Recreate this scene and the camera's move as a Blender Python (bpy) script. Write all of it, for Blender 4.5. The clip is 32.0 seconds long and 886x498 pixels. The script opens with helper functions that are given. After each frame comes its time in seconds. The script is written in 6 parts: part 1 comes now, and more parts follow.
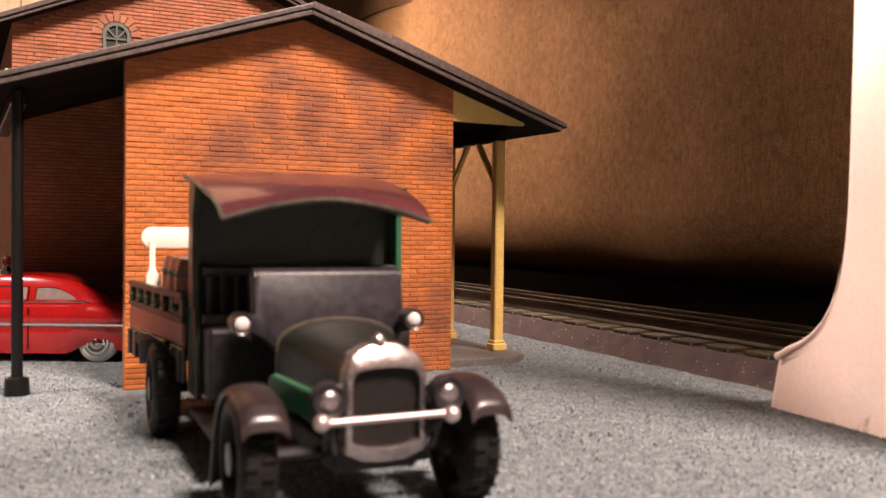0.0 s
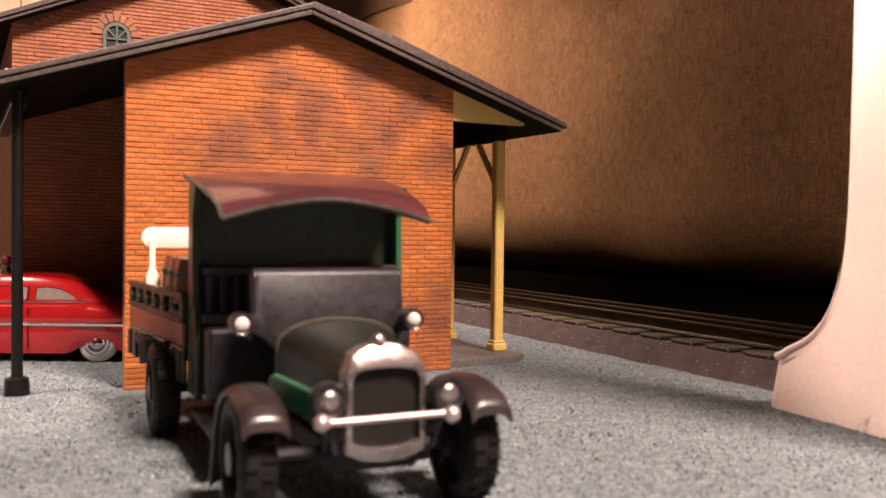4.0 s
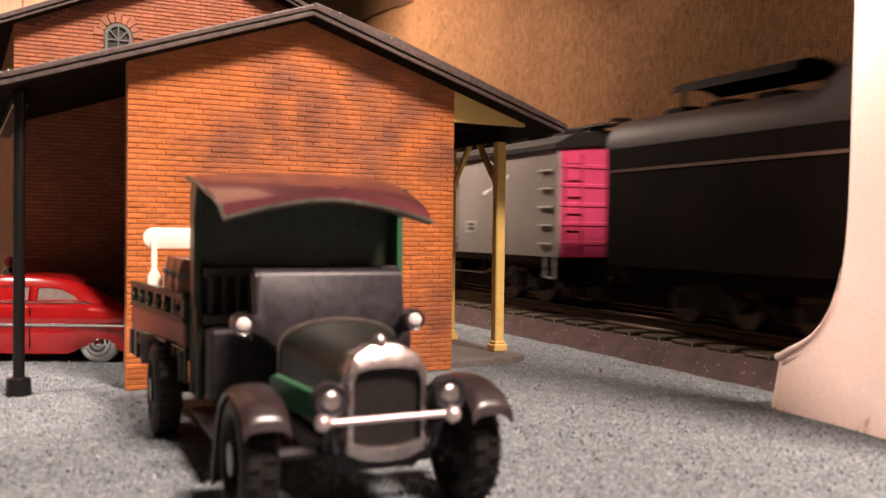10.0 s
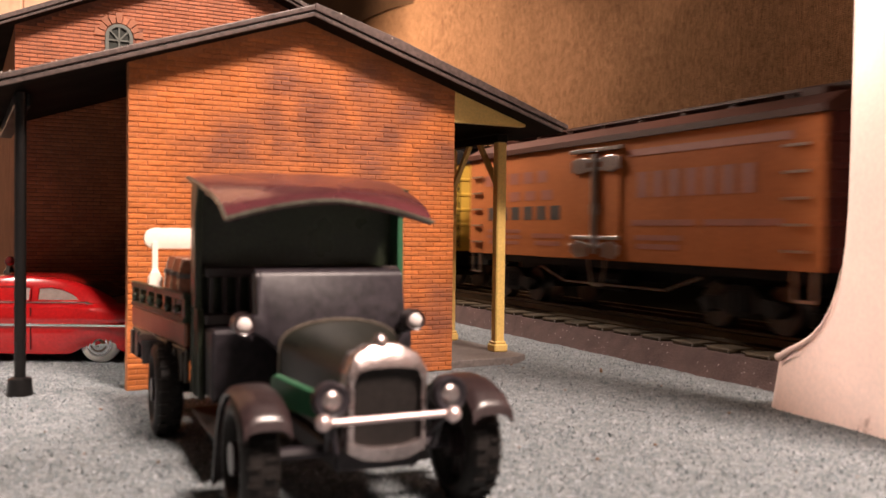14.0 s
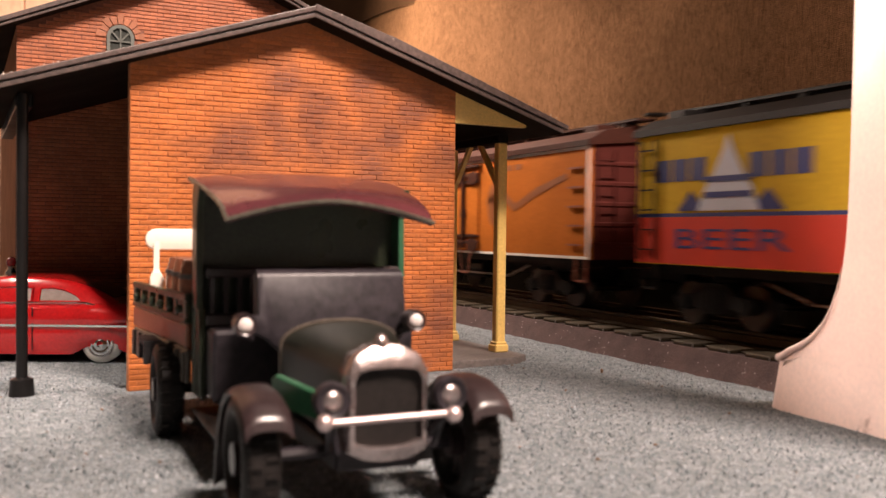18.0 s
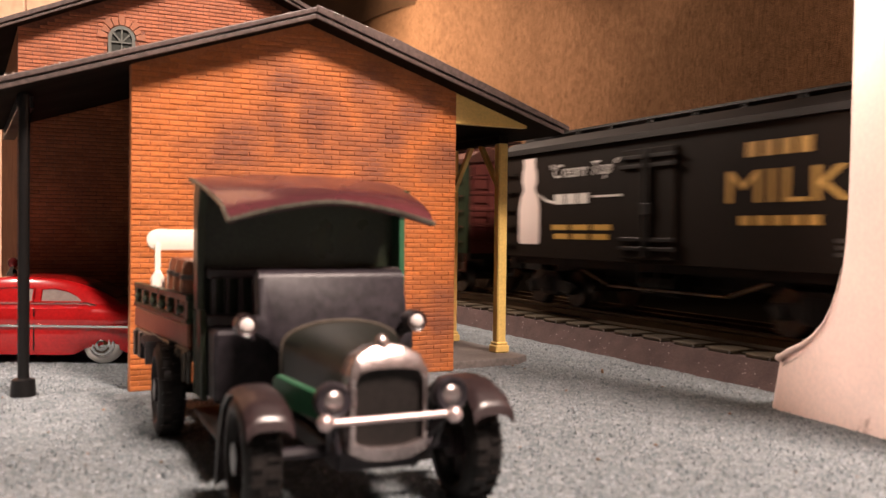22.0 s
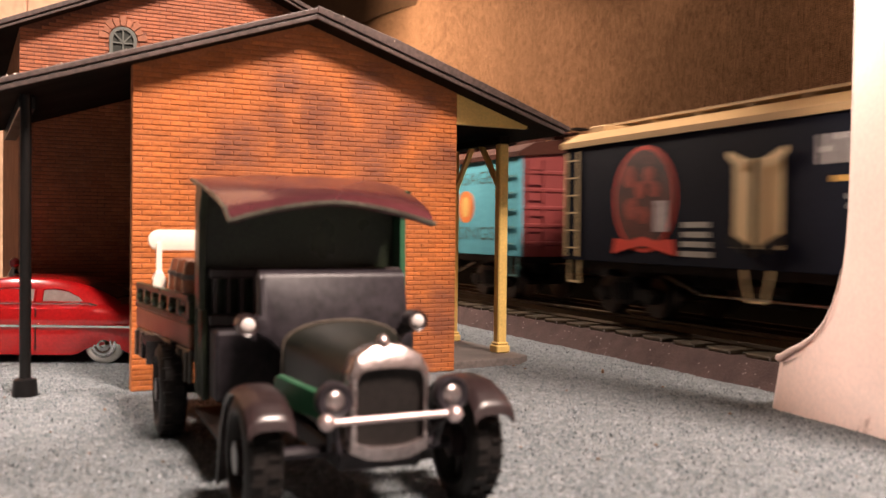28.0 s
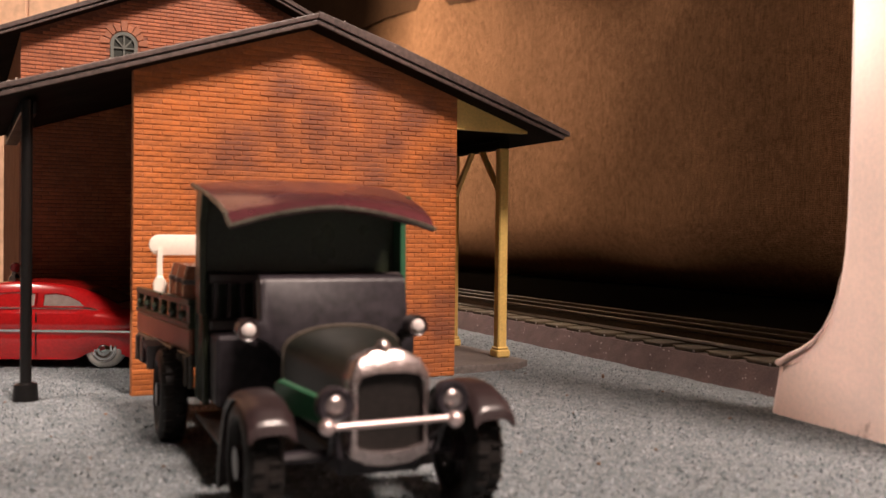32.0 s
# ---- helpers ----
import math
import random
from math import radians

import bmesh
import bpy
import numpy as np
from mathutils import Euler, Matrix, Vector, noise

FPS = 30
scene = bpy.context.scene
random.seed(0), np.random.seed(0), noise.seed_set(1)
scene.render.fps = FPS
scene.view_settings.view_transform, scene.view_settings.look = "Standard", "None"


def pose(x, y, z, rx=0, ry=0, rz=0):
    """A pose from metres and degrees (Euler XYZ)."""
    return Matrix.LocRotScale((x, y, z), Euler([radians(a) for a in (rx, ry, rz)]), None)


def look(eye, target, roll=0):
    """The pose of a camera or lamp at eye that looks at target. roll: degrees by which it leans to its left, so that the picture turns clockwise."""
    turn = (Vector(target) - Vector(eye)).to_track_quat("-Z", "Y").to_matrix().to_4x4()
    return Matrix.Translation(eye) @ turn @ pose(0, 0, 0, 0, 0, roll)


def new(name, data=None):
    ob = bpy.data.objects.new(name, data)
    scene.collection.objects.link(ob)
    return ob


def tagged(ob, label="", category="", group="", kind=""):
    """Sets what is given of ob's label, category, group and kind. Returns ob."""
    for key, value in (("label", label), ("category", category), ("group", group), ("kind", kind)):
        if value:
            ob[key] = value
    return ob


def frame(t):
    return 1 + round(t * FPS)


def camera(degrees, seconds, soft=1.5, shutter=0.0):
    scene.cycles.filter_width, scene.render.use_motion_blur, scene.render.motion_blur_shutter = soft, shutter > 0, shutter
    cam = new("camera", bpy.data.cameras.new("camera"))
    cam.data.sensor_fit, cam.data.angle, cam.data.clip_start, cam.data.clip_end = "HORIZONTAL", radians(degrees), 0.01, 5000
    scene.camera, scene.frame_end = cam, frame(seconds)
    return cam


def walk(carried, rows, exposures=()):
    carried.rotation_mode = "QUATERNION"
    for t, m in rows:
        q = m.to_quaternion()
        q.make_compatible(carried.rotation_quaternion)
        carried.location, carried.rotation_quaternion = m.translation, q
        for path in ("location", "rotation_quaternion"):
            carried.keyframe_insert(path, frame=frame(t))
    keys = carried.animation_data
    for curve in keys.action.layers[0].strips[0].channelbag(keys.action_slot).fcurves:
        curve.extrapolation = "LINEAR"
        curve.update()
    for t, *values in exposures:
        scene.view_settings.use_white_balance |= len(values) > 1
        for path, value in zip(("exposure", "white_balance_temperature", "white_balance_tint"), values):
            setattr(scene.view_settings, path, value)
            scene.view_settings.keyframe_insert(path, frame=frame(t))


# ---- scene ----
from math import sin, cos, pi

# ---- camera ----
cam = camera(50.83, 32.0, soft=1.5, shutter=0.9)
cam.data.dof.use_dof = True
cam.data.dof.focus_distance = 0.46
cam.data.dof.aperture_fstop = 27.0


def standing(x, y, z, pitch, roll, yaw):
    """Camera pose from millimetres and degrees: pitch down, roll, yaw to the right."""
    e = Vector((x, y, z)) * 0.001
    p, w = radians(pitch), radians(yaw)
    return look(e, e + Vector((sin(w) * cos(p), cos(w) * cos(p), -sin(p))), roll)


walk(cam, [
    (0.0, standing(0.0, 0.0, 53.0, 1.170, 0.656, 0.0)),
    (3.5, standing(0.0, 0.0, 53.0, 1.172, 0.658, 0.0)),
    (8.0, standing(0.0, -0.40, 53.0, 1.133, 0.690, -0.040)),
    (12.0, standing(0.02, -0.80, 53.0, 1.115, 0.690, -0.072)),
    (16.5, standing(0.08, -1.32, 53.05, 1.095, 0.670, -0.130)),
    (20.0, standing(0.16, -1.82, 53.08, 1.065, 0.652, -0.190)),
    (24.0, standing(0.18, -2.28, 53.06, 1.034, 0.655, -0.224)),
    (27.5, standing(0.21, -2.62, 53.08, 1.030, 0.657, -0.258)),
    (29.2, standing(0.20, -2.72, 53.05, 1.012, 0.655, -0.262)),
    (30.0, standing(0.18, -2.80, 53.03, 0.955, 0.665, -0.262)),
    (31.0, standing(0.18, -3.00, 53.10, 0.862, 0.657, -0.272)),
    (32.0, standing(0.20, -3.05, 53.15, 0.747, 0.657, -0.278)),
], exposures=[(0.0, 0.0), (30.2, 0.0), (31.0, -0.28), (32.0, -0.48)])

# ---- light: a warm room lamp above and behind the camera, an even world glow for unbuilt walls ----
# Warm ambient fill takes the place of room walls that are not built.
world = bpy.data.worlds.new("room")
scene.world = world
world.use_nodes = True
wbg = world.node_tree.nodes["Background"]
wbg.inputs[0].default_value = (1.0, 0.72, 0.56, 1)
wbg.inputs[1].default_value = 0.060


def room_lamp(name, eye, target, size, watts, colour):
    la = bpy.data.lights.new(name, "AREA")
    la.shape, la.size, la.energy, la.color = "DISK", size, watts, colour
    ob = new(name, la)
    ob.matrix_world = look(eye, target)
    return ob


room_lamp("room_lamp", (0.57, -0.44, 1.24), (-0.02, 0.33, 0.06), 0.36, 71.0, (1.0, 0.775, 0.67))


# Narrow spots added as fill, with no known lamp behind them.
def fill_spot(name, eye, target, watts, cone, colour):
    la = bpy.data.lights.new(name, "SPOT")
    la.energy, la.color, la.spot_size, la.spot_blend, la.shadow_soft_size = watts, colour, radians(cone), 0.25, 0.02
    new(name, la).matrix_world = look(eye, target)


# Added spot that brightens the left face of the pier.
fill_spot("fill_spot", (-0.42, 0.30, 0.40), (0.150, 0.2046, 0.080), 17.0, 20.0, (1.0, 0.79, 0.70))
# Added spot that brightens the coupe and the ground beside it.
fill_spot("side_lamp", (-0.45, 0.06, 0.66), (-0.160, 0.300, 0.0), 31.0, 15.5, (1.0, 0.80, 0.70))
# Added spot out of view that lights the car sides from the left.
fill_spot("train_fill", (-0.059, 0.5635, 0.200), (0.090, 0.430, 0.05), 3.5, 130, (1.0, 0.78, 0.64))
# Added area light out of view that brightens the cloth's left part.
room_lamp("cloth_fill", (-0.359, 1.487, 0.42), (0.0915, 1.277, 0.20), 0.15, 4.1, (1.0, 0.77, 0.61))

# Added spot out of view that brightens the panelling.
fill_spot("panel_fill", (-0.66, 0.58, 0.80), (-0.52, 0.87, 0.28), 7.0, 50, (1.0, 0.78, 0.62))

# ---- materials ----
MATS = {}


def mat(name, col, rough=0.6, metal=0.0, vary=0.15, scale=400.0, bump=0.0, col2=None, fine=None, emit=0.0, coat=0.0, rand=0.0, spec=0.5):
    """A procedural surface: two scales of noise in colour and gloss, fine relief, and a shift from piece to piece."""
    if name in MATS:
        return MATS[name]
    m = bpy.data.materials.new(name)
    m.use_nodes = True
    nt = m.node_tree
    N, L = nt.nodes, nt.links
    b = N["Principled BSDF"]
    b.inputs["Roughness"].default_value = rough
    b.inputs["Metallic"].default_value = metal
    b.inputs["Specular IOR Level"].default_value = spec
    b.inputs["Coat Weight"].default_value = coat
    b.inputs["Coat Roughness"].default_value = 0.12
    tc = N.new("ShaderNodeTexCoord")
    n1 = N.new("ShaderNodeTexNoise")
    n1.inputs["Scale"].default_value = scale * 0.16
    n1.inputs["Detail"].default_value = 4
    n2 = N.new("ShaderNodeTexNoise")
    n2.inputs["Scale"].default_value = fine or scale * 3.0
    n2.inputs["Detail"].default_value = 2
    L.new(tc.outputs["Object"], n1.inputs["Vector"])
    L.new(tc.outputs["Object"], n2.inputs["Vector"])
    mx = N.new("ShaderNodeMix")
    mx.data_type = "RGBA"
    c2 = col2 or tuple(c * (1 - 1.6 * vary) for c in col)
    hi = tuple(min(1, c * (1 + 0.7 * vary)) for c in col)
    mx.inputs[6].default_value = (*hi, 1)
    mx.inputs[7].default_value = (*c2, 1)
    ad = N.new("ShaderNodeMath")
    ad.operation = "MULTIPLY_ADD"
    ad.inputs[1].default_value = 0.5
    L.new(n2.outputs["Fac"], ad.inputs[0])
    sc = N.new("ShaderNodeMath")
    sc.operation = "MULTIPLY"
    sc.inputs[1].default_value = 0.5
    L.new(n1.outputs["Fac"], sc.inputs[0])
    L.new(sc.outputs[0], ad.inputs[2])
    rp = N.new("ShaderNodeMapRange")
    rp.inputs[1].default_value = 0.34
    rp.inputs[2].default_value = 0.66
    L.new(ad.outputs[0], rp.inputs[0])
    last = rp.outputs[0]
    if rand:
        oi = N.new("ShaderNodeObjectInfo")
        rr = N.new("ShaderNodeMath")
        rr.operation = "MULTIPLY_ADD"
        rr.inputs[1].default_value = rand
        L.new(oi.outputs["Random"], rr.inputs[0])
        L.new(last, rr.inputs[2])
        sb = N.new("ShaderNodeMath")
        sb.operation = "SUBTRACT"
        sb.use_clamp = True
        sb.inputs[1].default_value = rand * 0.5
        L.new(rr.outputs[0], sb.inputs[0])
        last = sb.outputs[0]
    L.new(last, mx.inputs[0])
    L.new(mx.outputs[2], b.inputs["Base Color"])
    if not emit:
        rg = N.new("ShaderNodeMapRange")
        rg.inputs[3].default_value = max(0.02, rough - 0.1)
        rg.inputs[4].default_value = min(1, rough + 0.1)
        L.new(n1.outputs["Fac"], rg.inputs[0])
        L.new(rg.outputs[0], b.inputs["Roughness"])
    if bump:
        bp = N.new("ShaderNodeBump")
        bp.inputs["Strength"].default_value = 1.0
        bp.inputs["Distance"].default_value = bump * 0.001
        L.new(n2.outputs["Fac"], bp.inputs["Height"])
        L.new(bp.outputs[0], b.inputs["Normal"])
    if emit:
        b.inputs["Emission Color"].default_value = (*col, 1)
        b.inputs["Emission Strength"].default_value = emit
    MATS[name] = m
    return m


# ---- mesh helpers: all shapes in millimetres ----


def part(name, bm, material, parent=None, label="", at=None, smooth=False):
    """Links a bmesh (in millimetres) as one mesh object under a thing or part."""
    if isinstance(bm, bpy.types.Mesh):
        me = bm
    else:
        bmesh.ops.scale(bm, vec=(0.001,) * 3, verts=bm.verts)
        me = bpy.data.meshes.new(name)
        bm.to_mesh(me)
        bm.free()
        me.materials.append(material)
        if smooth:
            me.shade_smooth()
            me.set_sharp_from_angle(angle=radians(38))
    ob = new(name, me)
    if parent:
        ob.parent = parent
    if at is not None:
        ob.matrix_basis = at
    if label:
        ob["label"] = label
    return ob


def thing(name, m, label, category, group="", kind=""):
    ob = new(name)
    ob.empty_display_size = 0.01
    ob.matrix_basis = m
    return tagged(ob, label, category, group, kind)


def B():
    return bmesh.new()


def box(bm, x0, x1, y0, y1, z0, z1, bev=0.0, seg=1):
    r = bmesh.ops.create_cube(bm, size=1.0)
    vs = r["verts"]
    for v in vs:
        v.co = Vector(((x0 + x1) / 2 + v.co.x * (x1 - x0), (y0 + y1) / 2 + v.co.y * (y1 - y0), (z0 + z1) / 2 + v.co.z * (z1 - z0)))
    if bev:
        es = list({e for v in vs for e in v.link_edges})
        bmesh.ops.bevel(bm, geom=es, offset=bev, segments=seg, affect="EDGES", profile=0.5)
    return bm


def rod(bm, a, b, r, seg=10, r2=None):
    """A round bar from a to b."""
    a, b = Vector(a), Vector(b)
    d = b - a
    m = Matrix.Translation((a + b) / 2) @ d.to_track_quat("Z", "Y").to_matrix().to_4x4()
    bmesh.ops.create_cone(bm, cap_ends=True, segments=seg, radius1=r, radius2=r if r2 is None else r2, depth=d.length, matrix=m)
    return bm


def bar(bm, a, b, w, h=None, up=(0, 0, 1)):
    """A square bar from a to b, w across and h high."""
    a, b = Vector(a), Vector(b)
    h = h or w
    d = (b - a).normalized()
    s = d.cross(Vector(up))
    if s.length < 1e-4:
        s = Vector((1, 0, 0))
    s.normalize()
    u = s.cross(d)
    vs = [bm.verts.new(p + s * (i * w / 2) + u * (j * h / 2)) for p in (a, b) for i, j in ((-1, -1), (1, -1), (1, 1), (-1, 1))]
    for q in ((3, 2, 1, 0), (4, 5, 6, 7), (0, 1, 5, 4), (1, 2, 6, 5), (2, 3, 7, 6), (3, 0, 4, 7)):
        bm.faces.new([vs[i] for i in q])
    return bm


def ball(bm, c, r, sx=1, sy=1, sz=1, seg=14):
    m = Matrix.Translation(c) @ Matrix.Diagonal((sx, sy, sz, 1))
    bmesh.ops.create_uvsphere(bm, u_segments=seg, v_segments=max(6, seg * 2 // 3), radius=r, matrix=m)
    return bm


def lathe(bm, prof, c, axis="X", seg=24):
    """Turns a profile of (along, radius) about an axis through c."""
    rings = []
    for t, r in prof:
        ring = []
        for i in range(seg):
            a = 2 * pi * i / seg
            p = {"X": (t, r * cos(a), r * sin(a)), "Y": (r * cos(a), t, r * sin(a)), "Z": (r * cos(a), r * sin(a), t)}[axis]
            ring.append(bm.verts.new(Vector(c) + Vector(p)))
        rings.append(ring)
    for p, q in zip(rings, rings[1:]):
        for i in range(seg):
            bm.faces.new((p[i], p[(i + 1) % seg], q[(i + 1) % seg], q[i]))
    bm.faces.new(rings[0][::-1])
    bm.faces.new(rings[-1])
    bmesh.ops.recalc_face_normals(bm, faces=bm.faces)
    return bm


def prism(bm, pts, a, b, plane="XZ", bev=0.0):
    """A flat outline pushed from a to b along the third axis."""
    def at(p, t):
        return {"XZ": (p[0], t, p[1]), "XY": (p[0], p[1], t), "YZ": (t, p[0], p[1])}[plane]
    v0 = [bm.verts.new(at(p, a)) for p in pts]
    v1 = [bm.verts.new(at(p, b)) for p in pts]
    fs = [bm.faces.new(v0), bm.faces.new(v1)]
    n = len(pts)
    for i in range(n):
        fs.append(bm.faces.new((v0[i], v0[(i + 1) % n], v1[(i + 1) % n], v1[i])))
    bmesh.ops.recalc_face_normals(bm, faces=fs)
    if bev:
        es = list({e for f in fs[:2] for e in f.edges})
        bmesh.ops.bevel(bm, geom=es, offset=bev, segments=2, affect="EDGES", profile=0.5)
    return bm


def grid(bm, fn, nu, nv, thick=0.0):
    """A sheet from fn(u, v), u and v from 0 to 1."""
    vs = [[bm.verts.new(fn(i / nu, j / nv)) for j in range(nv + 1)] for i in range(nu + 1)]
    for i in range(nu):
        for j in range(nv):
            bm.faces.new((vs[i][j], vs[i + 1][j], vs[i + 1][j + 1], vs[i][j + 1]))
    if thick:
        bmesh.ops.recalc_face_normals(bm, faces=bm.faces)
        bmesh.ops.solidify(bm, geom=list(bm.faces), thickness=thick)
    return bm


def arc(cx, cz, r, a0, a1, n):
    return [(cx + r * cos(radians(a0 + (a1 - a0) * i / n)), cz + r * sin(radians(a0 + (a1 - a0) * i / n))) for i in range(n + 1)]




def words(text, size, width=None, shear=0.0, thick=0.12):
    """Lettering as a thin mesh that stands in the XZ plane and faces -Y, its middle at the origin, in metres."""
    key = (text, size, width, shear, thick)
    cu = bpy.data.curves.new("lettering", "FONT")
    cu.body, cu.size, cu.extrude, cu.shear = text, size, thick / 2, shear
    cu.align_x, cu.align_y = "CENTER", "CENTER"
    cu.resolution_u = 3
    tmp = new("lettering", cu)
    me = bpy.data.meshes.new_from_object(tmp.evaluated_get(bpy.context.evaluated_depsgraph_get()))
    bpy.data.objects.remove(tmp)
    bpy.data.curves.remove(cu)
    co = np.zeros(len(me.vertices) * 3)
    me.vertices.foreach_get("co", co)
    co = co.reshape(-1, 3)
    if width:
        co[:, 0] *= width / max(1e-6, np.ptp(co[:, 0]))
    co = np.stack([co[:, 0], -co[:, 2], co[:, 1]], 1) * 0.001
    me.vertices.foreach_set("co", co.ravel())
    me.update()
    return me


def lettering(text, size, x, y, z, material, parent, width=None, shear=0.0):
    me = words(text, size, width, shear)
    me.materials.append(material)
    return part("lettering", me, material, parent, at=Matrix.Translation((x * 0.001, y * 0.001, z * 0.001)))


def bars(bm, x0, x1, z0, z1, y, n=1, chunks=None, seed=0, t=0.15):
    """Unreadable writing as plain bars: n lines, each in a few words."""
    rng = random.Random(seed)
    h = (z1 - z0) / (n * 1.7 - 0.7)
    for i in range(n):
        zt = z1 - i * h * 1.7
        k = chunks or rng.choice((1, 2, 2, 3))
        lo = rng.uniform(0, 0.12) if n > 1 else 0
        xs = np.linspace(x0 + (x1 - x0) * lo, x1 - (x1 - x0) * lo, k + 1)
        for a, b in zip(xs, xs[1:]):
            box(bm, a, b - (0.34 * (b - a) if k > 3 else 0.06 * (x1 - x0) if k > 1 else 0), y - t, y, zt - h, zt)
    return bm

# ---- colours and surfaces ----
STAINS = ((51.6, 103.4, 12.6), (60.4, 98.7, 15.4), (65.2, 96.8, 12.6), (68.0, 88.5, 16.8), (66.1, 82.9, 15.4), (71.9, 92.3, 11.2), (81.7, 102.7, 12.6), (84.7, 95.9, 15.4), (100.1, 98.0, 12.6), (35.1, 80.4, 15.4), (29.9, 76.3, 15.4), (39.5, 84.6, 12.6), (45.7, 90.6, 11.2), (83.7, 75.5, 15.4), (88.7, 86.9, 11.2), (112.8, 78.2, 11.2), (53.0, 83.1, 11.2), (111.6, 20.5, 18.2))


def brick_surface(name, joined, colour=(0.475, 0.150, 0.040)):
    """Orange moulded brick: each brick a little different, sooty blotches across the wall."""
    m = mat(name, colour, 0.40, vary=0.2, scale=300, bump=0.14, spec=0.5)
    N, L = m.node_tree.nodes, m.node_tree.links
    b = N["Principled BSDF"]
    src = b.inputs["Base Color"].links[0].from_socket
    ge = N.new("ShaderNodeNewGeometry")
    oi = N.new("ShaderNodeObjectInfo")
    each = ge.outputs["Random Per Island"] if joined else oi.outputs["Random"]
    hv = N.new("ShaderNodeHueSaturation")
    mr = N.new("ShaderNodeMapRange")
    mr.inputs[3].default_value, mr.inputs[4].default_value = 0.84, 1.14
    L.new(each, mr.inputs[0])
    L.new(mr.outputs[0], hv.inputs["Value"])
    L.new(src, hv.inputs["Color"])
    nz = N.new("ShaderNodeTexNoise")
    nz.inputs["Scale"].default_value, nz.inputs["Detail"].default_value = 90, 5
    L.new(ge.outputs["Position"], nz.inputs["Vector"])
    total = None
    house = pose(-0.1020, 0.2990, 0, 0, 0, 27.45)
    for x, z, r in STAINS:
        vd = N.new("ShaderNodeVectorMath")
        vd.operation = "DISTANCE"
        vd.inputs[1].default_value = house @ Vector((x * 0.001, 0, z * 0.001))
        L.new(ge.outputs["Position"], vd.inputs[0])
        rm = N.new("ShaderNodeMapRange")
        rm.inputs[1].default_value, rm.inputs[2].default_value = r * 0.00135, r * 0.0002
        L.new(vd.outputs["Value"], rm.inputs[0])
        if total is None:
            total = rm.outputs[0]
        else:
            mxm = N.new("ShaderNodeMath")
            mxm.operation = "MAXIMUM"
            L.new(total, mxm.inputs[0])
            L.new(rm.outputs[0], mxm.inputs[1])
            total = mxm.outputs[0]
    ad = N.new("ShaderNodeMath")
    ad.operation = "MULTIPLY_ADD"
    ad.inputs[1].default_value = 1.7
    L.new(nz.outputs["Fac"], ad.inputs[0])
    L.new(total, ad.inputs[2])
    st = N.new("ShaderNodeMapRange")
    st.inputs[1].default_value, st.inputs[2].default_value = 1.15, 1.95
    st.inputs[4].default_value = 0.78
    L.new(ad.outputs[0], st.inputs[0])
    mx = N.new("ShaderNodeMix")
    mx.data_type = "RGBA"
    mx.inputs[7].default_value = (0.14, 0.055, 0.040, 1)
    L.new(st.outputs[0], mx.inputs[0])
    L.new(hv.outputs[0], mx.inputs[6])
    L.new(mx.outputs[2], b.inputs["Base Color"])
    return m


BRICK = brick_surface("brick_orange", False)
BRICK_WALL = brick_surface("brick_orange_rows", True)
HALL_BRICK = brick_surface("brick_dusky_rows", True, (0.40, 0.135, 0.062))
HALL_ARCH = brick_surface("brick_dusky", False, (0.40, 0.15, 0.075))
HALL_JOINT = mat("dark_brick_joint", (0.20, 0.075, 0.045), 0.8, vary=0.3, scale=400, bump=0.08)
OLD_BRICK = mat("brick_orange_plain", (0.52, 0.19, 0.07), 0.62, vary=0.22, scale=260, bump=0.10, rand=0.5)
MORTAR = mat("brick_joint", (0.43, 0.152, 0.058), 0.8, vary=0.2, scale=500, bump=0.08)
ROOF = mat("dark_roof_plastic", (0.092, 0.064, 0.056), 0.45, vary=0.45, scale=250, bump=0.06)
# Near-black brown holds the shade under the roofs in its colour.
SOFFIT = mat("soffit_shade_brown", (0.014, 0.010, 0.007), 0.8, vary=0.2, scale=300, spec=0.05)
CREAM = mat("cream_timber_paint", (0.86, 0.60, 0.19), 0.45, vary=0.12, scale=350, bump=0.05)
BLACK = mat("black_plastic", (0.007, 0.0065, 0.0065), 0.35, vary=0.3, scale=400, spec=0.3)
GRIME = mat("black_running_gear", (0.009, 0.008, 0.0075), 0.5, vary=0.4, scale=700, spec=0.12)
STEEL = mat("worn_steel", (0.42, 0.40, 0.38), 0.32, 1.0, vary=0.2, scale=600)
CHROME = mat("chrome", (0.82, 0.80, 0.78), 0.12, 1.0, vary=0.08, scale=500)
SLAB = mat("grey_slab", (0.16, 0.14, 0.13), 0.75, vary=0.25, scale=300, bump=0.1)

# ---- the layout board and the speckled grey mat ----


